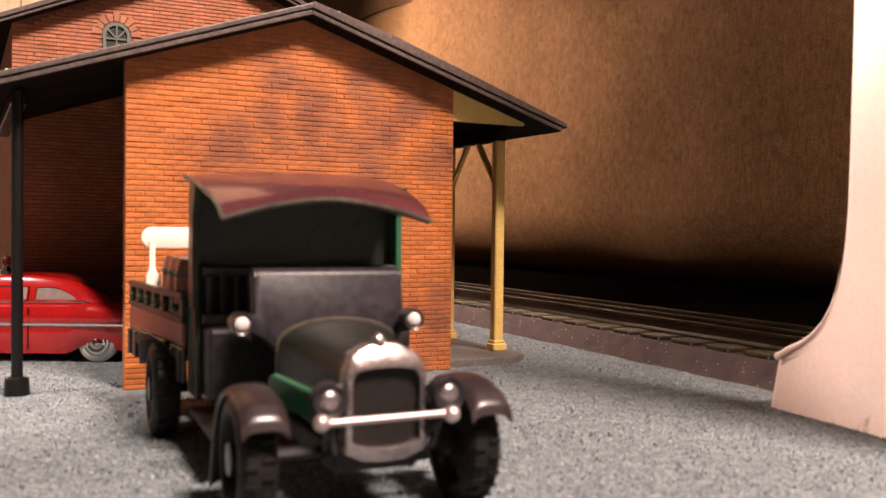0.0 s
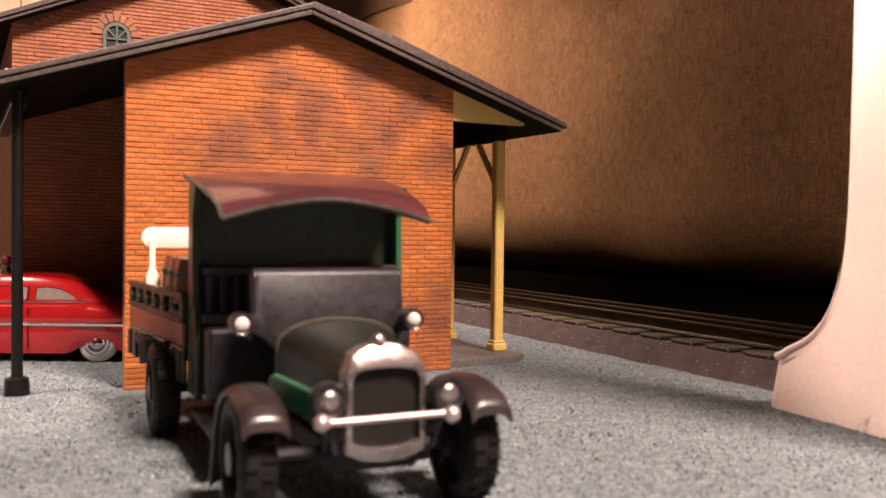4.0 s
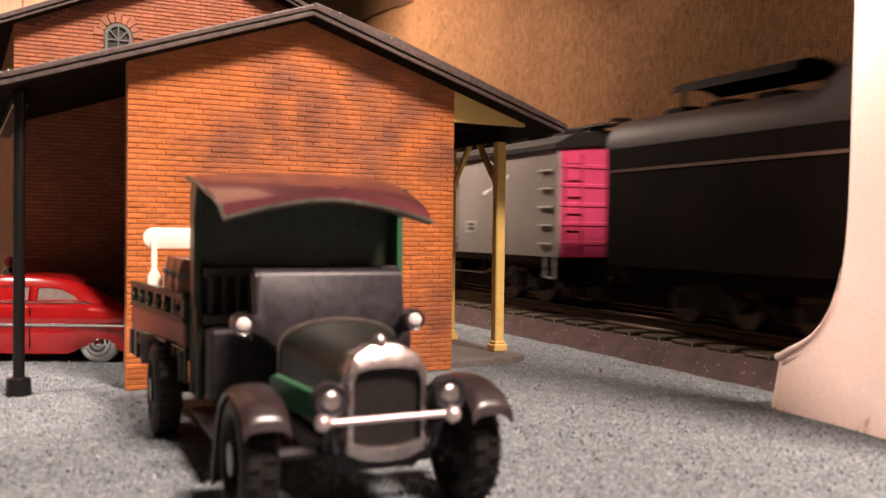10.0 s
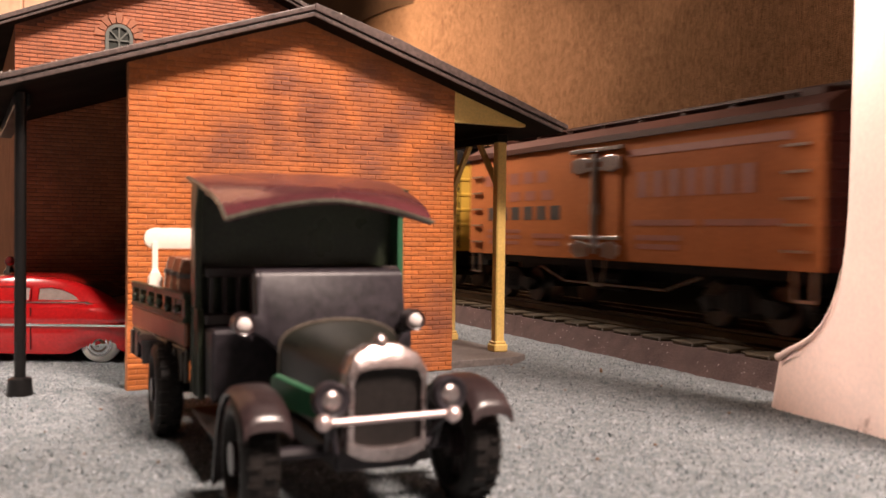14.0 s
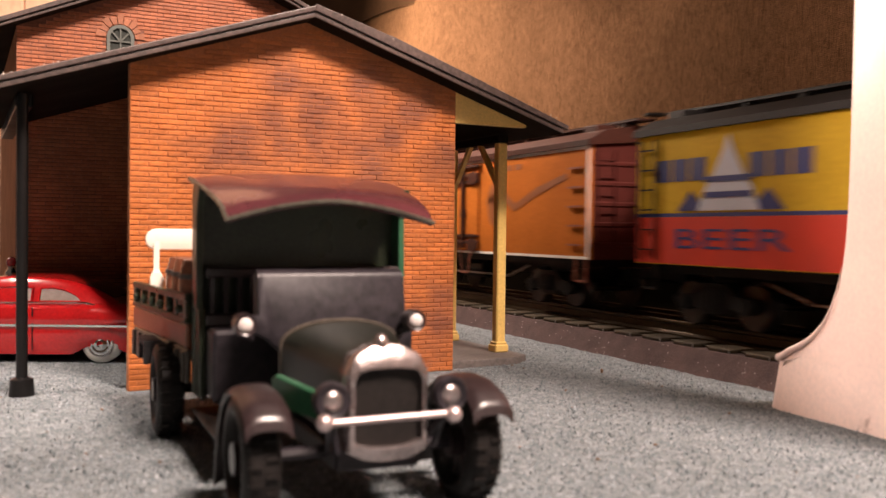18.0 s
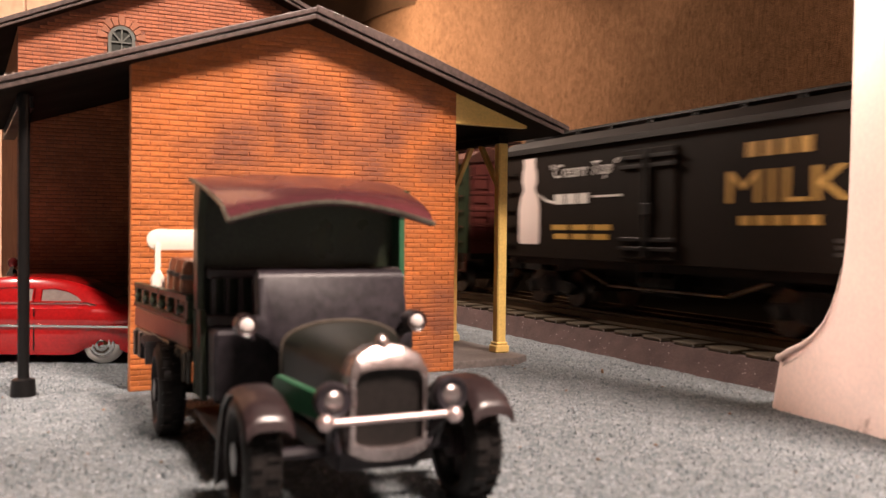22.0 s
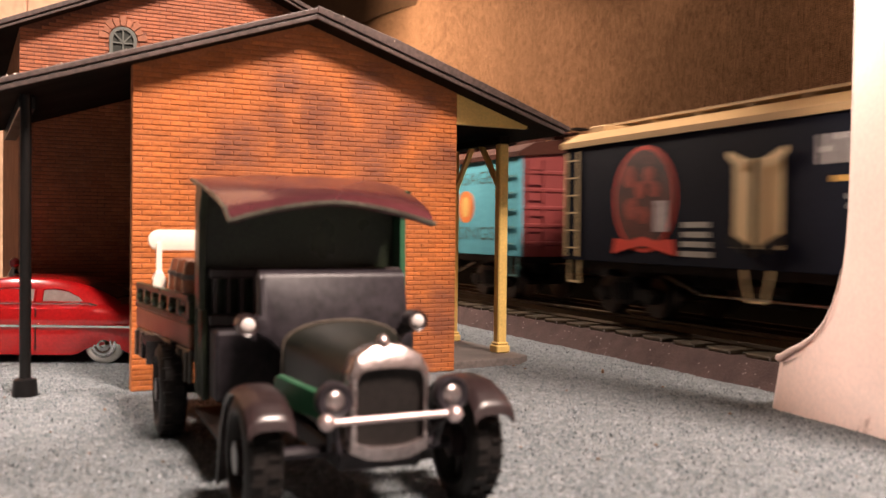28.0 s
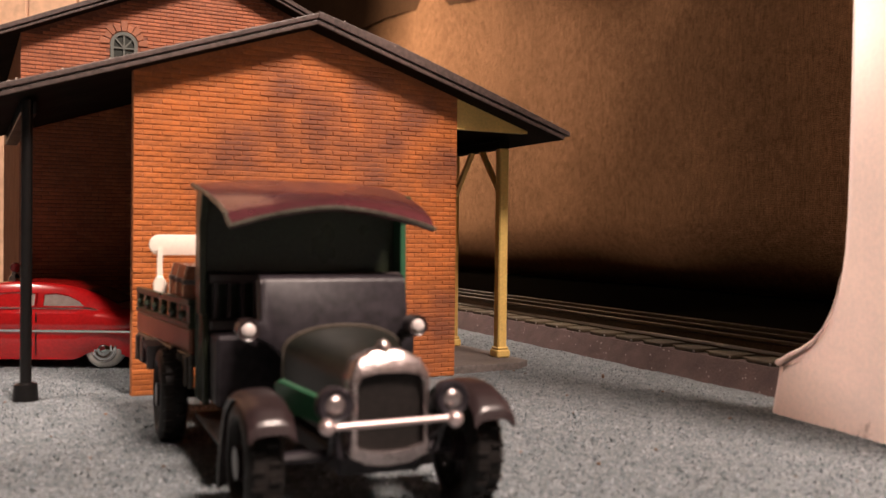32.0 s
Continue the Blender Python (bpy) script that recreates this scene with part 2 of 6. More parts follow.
def mat_surface():
    m = mat("speckled_mat", (0.22, 0.228, 0.216), 0.95, vary=0.5, scale=900, bump=0.9, col2=(0.022, 0.030, 0.029), fine=1300, spec=0.1)
    N, L = m.node_tree.nodes, m.node_tree.links
    b = N["Principled BSDF"]
    src = b.inputs["Base Color"].links[0].from_socket
    tc = next(n for n in N if n.bl_idname == "ShaderNodeTexCoord")
    vo = N.new("ShaderNodeTexVoronoi")
    vo.inputs["Scale"].default_value = 1250
    L.new(tc.outputs["Object"], vo.inputs["Vector"])
    sep = N.new("ShaderNodeSeparateColor")
    L.new(vo.outputs["Color"], sep.inputs[0])
    ra = N.new("ShaderNodeValToRGB")
    el = ra.color_ramp.elements
    el[0].color, el[0].position = (0.1198, 0.1448, 0.1565, 1), 0.0
    el[1].color, el[1].position = (0.3999, 0.4308, 0.4700, 1), 1.0
    for p, c in ((0.35, (0.1632, 0.1972, 0.2147, 1)), (0.7, (0.2246, 0.2554, 0.2787, 1)), (0.9, (0.3078, 0.3377, 0.3655, 1))):
        e = el.new(p)
        e.color = c
    L.new(sep.outputs[0], ra.inputs[0])
    mx = N.new("ShaderNodeMix")
    mx.data_type = "RGBA"
    mx.inputs[0].default_value = 0.66
    L.new(src, mx.inputs[6])
    L.new(ra.outputs[0], mx.inputs[7])
    L.new(mx.outputs[2], b.inputs["Base Color"])
    return m


MATTE = mat_surface()
TRACK_TURN = -65.13          # degrees: the way the train runs
U = Vector((-0.42053, 0.90728, 0))   # along the track, away from the camera
NRM = Vector((0.90728, 0.42053, 0))  # across the track
TRACK_W = 0.272


def on_track(s, w=TRACK_W, z=0.0):
    return U * s + NRM * w + Vector((0, 0, z))


def ground_height(x, y):
    return 0.35 * noise.noise((x * 0.045, y * 0.045, 0.3)) + 0.28 * noise.noise((x * 0.5, y * 0.5, 1.7))


def make_ground():
    board = B()
    box(board, -3200, 3200, -2600, 9000, -30, -3.0)
    black = mat("black_board", (0.004, 0.003, 0.002), 0.95, vary=0.2, scale=200, spec=0.0)
    ob = part("layout_board", board, black)
    tagged(ob, "black painted plywood board under the model railway", "board", kind="structure")

    def edge(y):
        return (234.0 - 0.42053 * y) / 0.90728

    def sheet(u, v):
        y = 90 + 560 * v
        x = -330 + (edge(y) + 330) * u
        return Vector((x, y, ground_height(x, y)))
    ob = part("ground", grid(B(), sheet, 210, 200), MATTE, smooth=True)
    tagged(ob, "speckled grey-green grass mat covering the layout", "ground", kind="structure")
    bm = B()
    prism(bm, [(-3000, -2400), (edge(-2400), -2400), (edge(90), 90), (-330, 90), (-330, 650), (edge(650), 650), (-2400, 5600), (-3000, 5600)], -3.0, -0.15, "XY")
    ob = part("ground_far", bm, MATTE)
    tagged(ob, "speckled grey mat of the layout away from the station", "ground", kind="structure")


make_ground()


def fibre_surface():
    """Short flock fibres, each with a tone of its own."""
    m = mat("mat_flock", (0.2, 0.2, 0.19), 0.9, vary=0.2, scale=900, spec=0.12)
    N, L = m.node_tree.nodes, m.node_tree.links
    ge = N.new("ShaderNodeNewGeometry")
    ra = N.new("ShaderNodeValToRGB")
    el = ra.color_ramp.elements
    el[0].color, el[0].position = (0.1212, 0.1482, 0.1593, 1), 0.0
    el[1].color, el[1].position = (0.4320, 0.4542, 0.4827, 1), 1.0
    for p, c in ((0.25, (0.1483, 0.1798, 0.1949, 1)), (0.55, (0.2081, 0.2413, 0.2628, 1)), (0.8, (0.2651, 0.2970, 0.3220, 1)), (0.94, (0.3343, 0.3644, 0.3930, 1))):
        el.new(p).color = c
    L.new(ge.outputs["Random Per Island"], ra.inputs[0])
    L.new(ra.outputs[0], N["Principled BSDF"].inputs["Base Color"])
    return m


def make_flock():
    """The nap of the mat in front of the buildings: short leaning fibres."""
    rng = np.random.default_rng(12)
    n = 90000
    y = 112 + 400 * rng.random(n) ** 1.25
    x = (rng.random(n) - 0.5) * y * 1.12
    keep = x * 0.90728 + y * 0.42053 < 232
    x, y = x[keep], y[keep]
    n = len(x)
    z = np.array([ground_height(a, b) for a, b in zip(x, y)])
    a, lean = rng.random(n) * 2 * pi, rng.random(n) * 0.9 + 0.35
    ln, wd = rng.random(n) * 0.5 + 0.36, rng.random(n) * 0.12 + 0.14
    foot = np.stack([x, y, z - 0.1], 1)
    side = np.stack([-np.sin(a), np.cos(a), 0 * a], 1) * wd[:, None]
    tip = foot + np.stack([np.cos(a) * np.sin(lean), np.sin(a) * np.sin(lean), np.cos(lean)], 1) * ln[:, None]
    V = np.stack([foot - side, foot + side, tip + side * 0.6, tip - side * 0.6], 1).reshape(-1, 3) * 0.001
    me = bpy.data.meshes.new("mat_flock")
    me.from_pydata(V.tolist(), [], np.arange(n * 4).reshape(-1, 4).tolist())
    me.materials.append(fibre_surface())
    tagged(part("mat_flock", me, None), "short grey-green flock fibres of the layout mat", "flock", kind="stuff")


make_flock()


def make_crumbs():
    rng = random.Random(33)
    bits = B()
    for i in range(60):
        y = rng.uniform(150, 430)
        x = rng.uniform(-0.5, 0.5) * y
        if x * 0.90728 + y * 0.42053 < 225:
            ball(bits, (x, y, ground_height(x, y) + 0.5), rng.uniform(0.18, 0.42), rng.uniform(0.8, 1.7), 1, 0.7, seg=5)
    ball(bits, (60.0, 352.0, 0.7), 0.8, 0.7, 0.7, 1.3, seg=6)
    tagged(part("crumbs", bits, mat("brown_crumb", (0.20, 0.11, 0.06), 0.8, vary=0.6, scale=300)), "scattered brown crumbs on the grey mat", "crumbs", kind="stuff")


make_crumbs()

# ---- track: foam roadbed, ties and three rails ----
TRACK = thing("railway_track", Matrix.Translation(on_track(0)) @ pose(0, 0, 0, 0, 0, TRACK_TURN), "three-rail model railway track with brown ties on dark foam roadbed", "railway track", kind="structure")
RAIL_Z = 16.3


def make_track():
    foam = mat("brown_foam", (0.085, 0.052, 0.048), 0.92, vary=0.25, scale=700, bump=0.35, col2=(0.05, 0.03, 0.03), fine=1500)
    bm = B()
    prism(bm, [(-40, -0.6), (-32, 8.7), (32, 8.7), (40, -0.6)], -7500, 7500, "YZ")
    part("roadbed", bm, foam, TRACK, "dark brown foam roadbed with sloping sides")
    rail = mat("rail_bronze", (0.060, 0.042, 0.024), 0.4, 1.0, vary=0.35, scale=300)
    for y in (-15.9, 0, 15.9):
        bm = B()
        prism(bm, [(y - 2.6, 10.0), (y + 2.6, 10.0), (y + 2.6, 10.8), (y + 0.6, 11.8), (y + 0.6, 14.4), (y + 1.25, 15.0), (y + 1.25, 16.0), (y + 0.8, 16.3), (y - 0.8, 16.3), (y - 1.25, 16.0), (y - 1.25, 15.0), (y - 0.6, 14.4), (y - 0.6, 11.8), (y - 2.6, 10.8)], -7500, 7500, "YZ")
        part("rail", bm, rail, TRACK, "worn bronze-coloured rail")
    tie_m = mat("brown_tie", (0.060, 0.042, 0.020), 0.75, vary=0.35, scale=500, bump=0.2, rand=0.5)
    part("tie_strip", box(B(), -7500, 7500, -25.5, 25.5, 8.6, 9.5, 0.2), tie_m, TRACK, "brown moulded strip that joins the ties")
    bm = box(B(), -6.4, 6.4, -30.5, 29.5, 8.6, 10.2, 0.4)
    me = None
    pitch = 20.4
    for i in range(-12, 60):
        at = Matrix.Translation((-i * pitch * 0.001 - 0.0092, 0, 0))
        if me is None:
            me = part("tie", bm, tie_m, TRACK, at=at).data
        else:
            part("tie", me, tie_m, TRACK, at=at)
    # bright pins at the near tie ends
    bm = B()
    for i in range(-12, 60):
        ball(bm, (-i * pitch - 9.2 + 6.4, -31.0, 9.4), 0.5, seg=6)
    # Tiny pale beads stand in for small glints on the foam slope.
    rng = random.Random(21)
    grit = B()
    for i in range(170):
        k = rng.random()
        ball(grit, (-rng.uniform(120, 720), -32 - 8 * k, 8.7 - 9.3 * k + 0.1), rng.uniform(0.14, 0.3), seg=4)
    tagged(part("grit", grit, mat("foam_glint_pale", (0.5, 0.44, 0.42), 0.6), TRACK), kind="stuff")
    ob = part("pins", bm, STEEL, TRACK)
    tagged(ob, kind="stuff")


make_track()

# ---- hanging cloth behind the layout ----


def cloth_surface():
    m = mat("burlap", (0.375, 0.193, 0.094), 0.9, vary=0.18, scale=40, spec=0.1)
    N, L = m.node_tree.nodes, m.node_tree.links
    b = N["Principled BSDF"]
    src = b.inputs["Base Color"].links[0].from_socket
    tc = next(n for n in N if n.bl_idname == "ShaderNodeTexCoord")
    hs = []
    for axis in ("X", "Z"):
        # slubs along each thread, then the threads themselves
        mp = N.new("ShaderNodeMapping")
        mp.inputs["Scale"].default_value = (1, 1, 0.09) if axis == "X" else (0.16, 1, 1)
        L.new(tc.outputs["Object"], mp.inputs["Vector"])
        nz = N.new("ShaderNodeTexNoise")
        nz.inputs["Scale"].default_value = 900 if axis == "X" else 1300
        nz.inputs["Detail"].default_value = 3
        L.new(mp.outputs[0], nz.inputs["Vector"])
        wv = N.new("ShaderNodeTexWave")
        wv.bands_direction = axis
        wv.inputs["Scale"].default_value = 165 if axis == "X" else 190
        wv.inputs["Distortion"].default_value = 1.6
        wv.inputs["Detail"].default_value = 2
        wv.inputs["Detail Scale"].default_value = 0.6
        L.new(tc.outputs["Object"], wv.inputs["Vector"])
        ma = N.new("ShaderNodeMath")
        ma.operation = "MULTIPLY_ADD"
        ma.inputs[1].default_value = 0.30
        L.new(wv.outputs["Fac"], ma.inputs[0])
        L.new(nz.outputs["Fac"], ma.inputs[2])
        hs.append(ma.outputs[0])
    ad = N.new("ShaderNodeMath")
    ad.operation = "ADD"
    L.new(hs[0], ad.inputs[0])
    L.new(hs[1], ad.inputs[1])
    rp = N.new("ShaderNodeMapRange")
    rp.inputs[1].default_value, rp.inputs[2].default_value = 0.95, 1.65
    rp.inputs[3].default_value, rp.inputs[4].default_value = 0.45, 1.55
    L.new(ad.outputs[0], rp.inputs[0])
    mx = N.new("ShaderNodeMix")
    mx.data_type, mx.blend_type = "RGBA", "MULTIPLY"
    mx.inputs[0].default_value = 1.0
    L.new(src, mx.inputs[6])
    cb = N.new("ShaderNodeCombineColor")
    for i in range(3):
        L.new(rp.outputs[0], cb.inputs[i])
    L.new(cb.outputs[0], mx.inputs[7])
    L.new(mx.outputs[2], b.inputs["Base Color"])
    bp = N.new("ShaderNodeBump")
    bp.inputs["Strength"].default_value, bp.inputs["Distance"].default_value = 0.8, 0.0008
    L.new(ad.outputs[0], bp.inputs["Height"])
    L.new(bp.outputs[0], b.inputs["Normal"])
    return m


BURLAP = cloth_surface()
CLOTH_W = 0.62


def make_cloth():
    """The cloth hangs beside the track, swells out and tucks back under at the bottom. Local X runs with the train, Y away from the track."""
    def sheet(u, v):
        x = -3600 + 5600 * u
        z = 1100 * v ** 1.3 - 5
        tuck = 80.0
        back = tuck - math.sqrt(max(0.0, tuck ** 2 - max(0.0, tuck - z) ** 2)) if z < tuck else 0.0
        return Vector((x, back + 10 * sin(x * 0.006 + 0.6) + 5 * sin(x * 0.019) + 0.02 * z, z))
    ob = part("backdrop_cloth", grid(B(), sheet, 240, 110), BURLAP, at=Matrix.Translation(on_track(0, CLOTH_W)) @ pose(0, 0, 0, 0, 0, TRACK_TURN), smooth=True)
    tagged(ob, "coarse brown burlap cloth hanging behind the railway", "cloth", kind="structure")

    def swag(u, v):
        x = -3000 + 3000 * u
        low = 463 - 0.101 * (x + 1733) + 6 * sin(x * 0.011)
        return Vector((x, -2 - 14 * min(1, v * 4) - 20 * v + 6 * sin(x * 0.01 + v * 6) * min(1, v * 4), low + (1150 - low) * v))
    ob = part("swag_cloth", grid(B(), swag, 60, 40), mat("brown_cloth", (0.12, 0.062, 0.03), 0.9, vary=0.15, scale=60, spec=0.1), at=Matrix.Translation(on_track(0, CLOTH_W)) @ pose(0, 0, 0, 0, 0, TRACK_TURN), smooth=True)
    tagged(ob, "darker brown cloth draped over the burlap", "cloth", kind="structure")


make_cloth()

def make_room_panel():
    w = mat("panel_wood", (0.80, 0.52, 0.34), 0.55, vary=0.2, scale=40, bump=0.1)
    p = thing("wood_panelling", pose(-0.75, 0.86, -0.003), "warm wooden wall panelling beyond the layout", "wall panelling", kind="structure")
    for i in range(24):
        part("plank", box(B(), -560 + i * 46, -516 + i * 46, 0, 12, 0, 900, 1.0), w, p)


make_room_panel()

# ---- brick freight house in front, taller hall behind ----
HOUSE = pose(-0.1020, 0.2990, 0, 0, 0, 27.45)
W, RIDGE, PITCH, HALF, EAVES_FRONT = 118.8, 59.4, 0.329, 104.9, 9.6
ROOF_TOP = 129.7
BACK = 135.0


def under(x):
    return ROOF_TOP - 4.0 - PITCH * abs(x - RIDGE)


def make_house():
    h = thing("freight_house", HOUSE, "small orange brick freight house with dark overhanging gable roof", "building")
    # gable wall with its thickness, right and far walls
    bm = prism(B(), [(0.0, 0), (W, 0), (W, under(W)), (RIDGE, under(RIDGE)), (0.0, under(0))], 0.30, 4.0, "XZ")
    part("front_wall", bm, MORTAR, h, "orange brick gable wall with sooty stains")
    bm = box(B(), W - 4.0, W, 4.0, BACK - 0.5, 0, under(W) - 0.2)
    part("side_wall", bm, MORTAR, h)
    for sgn in (-1, 1):
        x1 = RIDGE + sgn * HALF
        up = 1.0 if sgn > 0 else 0.0
        bm = prism(B(), [(RIDGE, ROOF_TOP + 0.6 * up), (RIDGE + sgn * 30, ROOF_TOP - PITCH * 30 + 2.0 * up), (RIDGE + sgn * 68, ROOF_TOP - PITCH * 68 + 1.2 * up), (x1, ROOF_TOP - PITCH * HALF), (x1, ROOF_TOP - PITCH * HALF - 1.8), (RIDGE, ROOF_TOP - 1.8)], -EAVES_FRONT, BACK - 0.6, "XZ", 0.3)
        part("roof_slope", bm, ROOF, h, "dark brown roof slope with a moulded edge")
        x2 = RIDGE + sgn * (HALF - 2.2)
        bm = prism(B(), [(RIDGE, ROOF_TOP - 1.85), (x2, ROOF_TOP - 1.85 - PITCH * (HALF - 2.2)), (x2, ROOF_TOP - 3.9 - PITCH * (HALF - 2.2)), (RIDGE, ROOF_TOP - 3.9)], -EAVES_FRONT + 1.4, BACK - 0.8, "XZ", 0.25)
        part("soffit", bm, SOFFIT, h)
        bm = prism(B(), [(RIDGE, ROOF_TOP - 2.3), (x2, ROOF_TOP - 2.3 - PITCH * (HALF - 2.2)), (x2, ROOF_TOP - 3.8 - PITCH * (HALF - 2.2)), (RIDGE, ROOF_TOP - 3.8)], -EAVES_FRONT + 0.7, -EAVES_FRONT + 1.38, "XZ", 0.2)
        part("fascia", bm, ROOF, h, "brown fascia strip under the roof edge")
    # a little dust on the roof edge
    rng = random.Random(11)
    dust = B()
    for i in range(46):
        x = RIDGE + (1 if rng.random() < 0.7 else -1) * rng.uniform(6, 100)
        ball(dust, (x, -EAVES_FRONT + rng.uniform(-0.1, 2.5), ROOF_TOP - PITCH * abs(x - RIDGE) + (0.9 if x > RIDGE else 0.1)), rng.uniform(0.12, 0.3), seg=5)
    tagged(part("dust", dust, mat("pale_dust", (0.7, 0.6, 0.5), 0.9), h), kind="stuff")
    # cream porch along the track side: wall plate, posts, braces
    bm = prism(B(), [(W + 0.2, 94.6), (151.0, 94.6), (151.0, under(151)), (W + 0.2, under(W))], 1.0, 4.0, "XZ")
    part("porch_gable_board", bm, CREAM, h, "cream triangular board under the porch roof")
    # Beam takes the dark soffit colour instead of cream, for the roof's shade.
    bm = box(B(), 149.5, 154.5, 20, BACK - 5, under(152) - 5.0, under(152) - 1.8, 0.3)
    part("porch_beam", bm, SOFFIT, h, "beam under the porch roof, its shade painted dark brown")
    post = box(B(), -2.1, 2.1, -2.1, 2.1, 3.0, under(152) - 5.0, 0.5)
    box(post, -3.2, 3.2, -3.2, 3.2, 3.0, 6.2, 0.5)
    box(post, -2.7, 2.7, -2.7, 2.7, 6.2, 7.4, 0.4)
    me = part("porch_post", post, CREAM, h, "cream square post with a stepped foot", at=pose(0.152, 0.022, 0)).data
    for y in (0.0655, 0.107):
        part("porch_post", me, CREAM, h, at=pose(0.152, y, 0))
    zt = under(152) - 4
    for y0, y1 in ((24.0, 40.0), (63.5, 47.5), (67.5, 83.5), (105.0, 89.0)):
        bm = bar(B(), (152, y0, zt - 19), (152, y1, zt), 1.9, 1.9, (1, 0, 0))
        part("brace", bm, CREAM, h)
    # dark posts of the yard-side porch
    post = rod(B(), (0, 0, 0), (0, 0, under(-35)), 1.75, 14)
    lathe(post, [(0, 3.9), (5.2, 3.5), (5.8, 2.0)], (0, 0, 0), "Z", 14)
    me = part("yard_post", post, BLACK, h, "black round post with a square-shouldered foot", at=pose(-0.0312, 0.0060, 0), smooth=True).data
    bm = box(B(), -33.0, -28.2, 9, BACK - 3, under(-33) - 4.5, under(-33) - 0.5, 0.3)
    part("yard_beam", bm, BLACK, h)
    s = thing("platform_slab", HOUSE, "worn grey concrete slab under the freight house porch", "slab", kind="structure")
    bm = prism(B(), [(W + 0.3, 4), (150, 4), (158, 10), (158, BACK), (W + 0.3, BACK)], -0.5, 3.0, "XY", 0.5)
    part("slab", bm, SLAB, s)


make_house()

T_LEFT, T_RIGHT, T_PEAK, T_PITCH, T_MID = -27.0, 146.0, 182.0, 0.43, 59.4


def make_hall():
    h = thing("station_hall", HOUSE, "taller orange brick station hall with gable roof and arched window", "building")

    def und(x):
        return T_PEAK - 4 - T_PITCH * abs(x - T_MID)
    y0 = BACK
    bm = prism(B(), [(T_LEFT, 0), (T_RIGHT, 0), (T_RIGHT, und(T_RIGHT)), (T_MID, und(T_MID)), (T_LEFT, und(T_LEFT))], y0 + 0.30, y0 + 5, "XZ")
    part("front_wall", bm, HALL_JOINT, h)
    for x in (T_LEFT, T_RIGHT - 4):
        bm = box(B(), x, x + 4, y0 + 5, y0 + 190, 0, und(T_LEFT) - 0.3)
        part("side_wall", bm, MORTAR, h)
    for sgn in (-1, 1):
        hw = 118
        x1 = T_MID + sgn * hw
        zt = T_PEAK - T_PITCH * hw
        bm = prism(B(), [(T_MID, T_PEAK), (x1, zt), (x1, zt - 2.2), (T_MID, T_PEAK - 2.2)], y0 - 10, y0 + 200, "XZ", 0.3)
        part("roof_slope", bm, ROOF, h)
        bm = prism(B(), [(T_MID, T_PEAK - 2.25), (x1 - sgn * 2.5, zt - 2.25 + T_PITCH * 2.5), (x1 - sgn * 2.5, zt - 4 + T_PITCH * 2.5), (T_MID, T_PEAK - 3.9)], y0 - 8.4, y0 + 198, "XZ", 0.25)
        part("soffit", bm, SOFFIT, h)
        bm = prism(B(), [(T_MID, T_PEAK - 2.7), (x1 - sgn * 2.5, zt - 2.7 + T_PITCH * 2.5), (x1 - sgn * 2.5, zt - 3.9 + T_PITCH * 2.5), (T_MID, T_PEAK - 3.9)], y0 - 9.1, y0 - 8.42, "XZ", 0.2)
        part("fascia", bm, ROOF, h)
    # arched window
    wx, wz, r = 16.3, 139.6, 6.0
    dark = mat("grey_window_frame", (0.11, 0.12, 0.105), 0.5, vary=0.15)
    ring = B()
    outer = [(wx - r, wz - 22)] + arc(wx, wz, r, 180, 0, 16) + [(wx + r, wz - 22)]
    inner = [(wx - r + 1.5, wz - 20.5)] + arc(wx, wz, r - 1.5, 180, 0, 16) + [(wx + r - 1.5, wz - 20.5)]
    vo = [[ring.verts.new((x, y, z)) for x, z in outer] for y in (BACK - 0.9, BACK + 0.7)]
    vi = [[ring.verts.new((x, y, z)) for x, z in inner] for y in (BACK - 0.9, BACK + 0.7)]
    n = len(outer)
    for i in range(n):
        j = (i + 1) % n
        ring.faces.new((vo[0][i], vo[0][j], vi[0][j], vi[0][i]))
        ring.faces.new((vo[0][i], vo[1][i], vo[1][j], vo[0][j]))
        ring.faces.new((vi[0][i], vi[0][j], vi[1][j], vi[1][i]))
    bmesh.ops.recalc_face_normals(ring, faces=ring.faces)
    win = part("window", ring, dark, h, "grey arched window with radiating bars")
    part("pane", prism(B(), inner, BACK + 0.1, BACK + 0.6, "XZ"), mat("dark_pane", (0.05, 0.055, 0.05), 0.12, vary=0.1), win)
    for a in (90, 45, 135):
        bm = bar(B(), (wx, BACK - 0.4, wz - 1.5), (wx + 5.4 * cos(radians(a)), BACK - 0.4, wz - 1.5 + 6.0 * sin(radians(a))), 0.7)
        part("glazing_bar", bm, dark, win)
    part("glazing_bar", bar(B(), (wx, BACK - 0.4, wz - 20), (wx, BACK - 0.4, wz - 1.5), 0.7), dark, win)
    for z in (wz - 1.5, wz - 9.5):
        part("glazing_bar", bar(B(), (wx - 5, BACK - 0.4, z), (wx + 5, BACK - 0.4, z), 0.7), dark, win)
    for k in range(9):
        a0, a1 = radians(180 - k * 20 - 1.5), radians(180 - k * 20 - 18.5)
        ro = 10.9 if k % 2 == 0 else 9.7
        pts = [(wx + (r + 0.5) * cos(a0), wz + (r + 0.5) * sin(a0)), (wx + ro * cos(a0), wz + ro * sin(a0)), (wx + ro * cos(a1), wz + ro * sin(a1)), (wx + (r + 0.5) * cos(a1), wz + (r + 0.5) * sin(a1))]
        part("arch_brick", prism(B(), pts, BACK - 0.4, BACK + 0.8, "XZ", 0.12), HALL_ARCH, h)
    return h


make_hall()


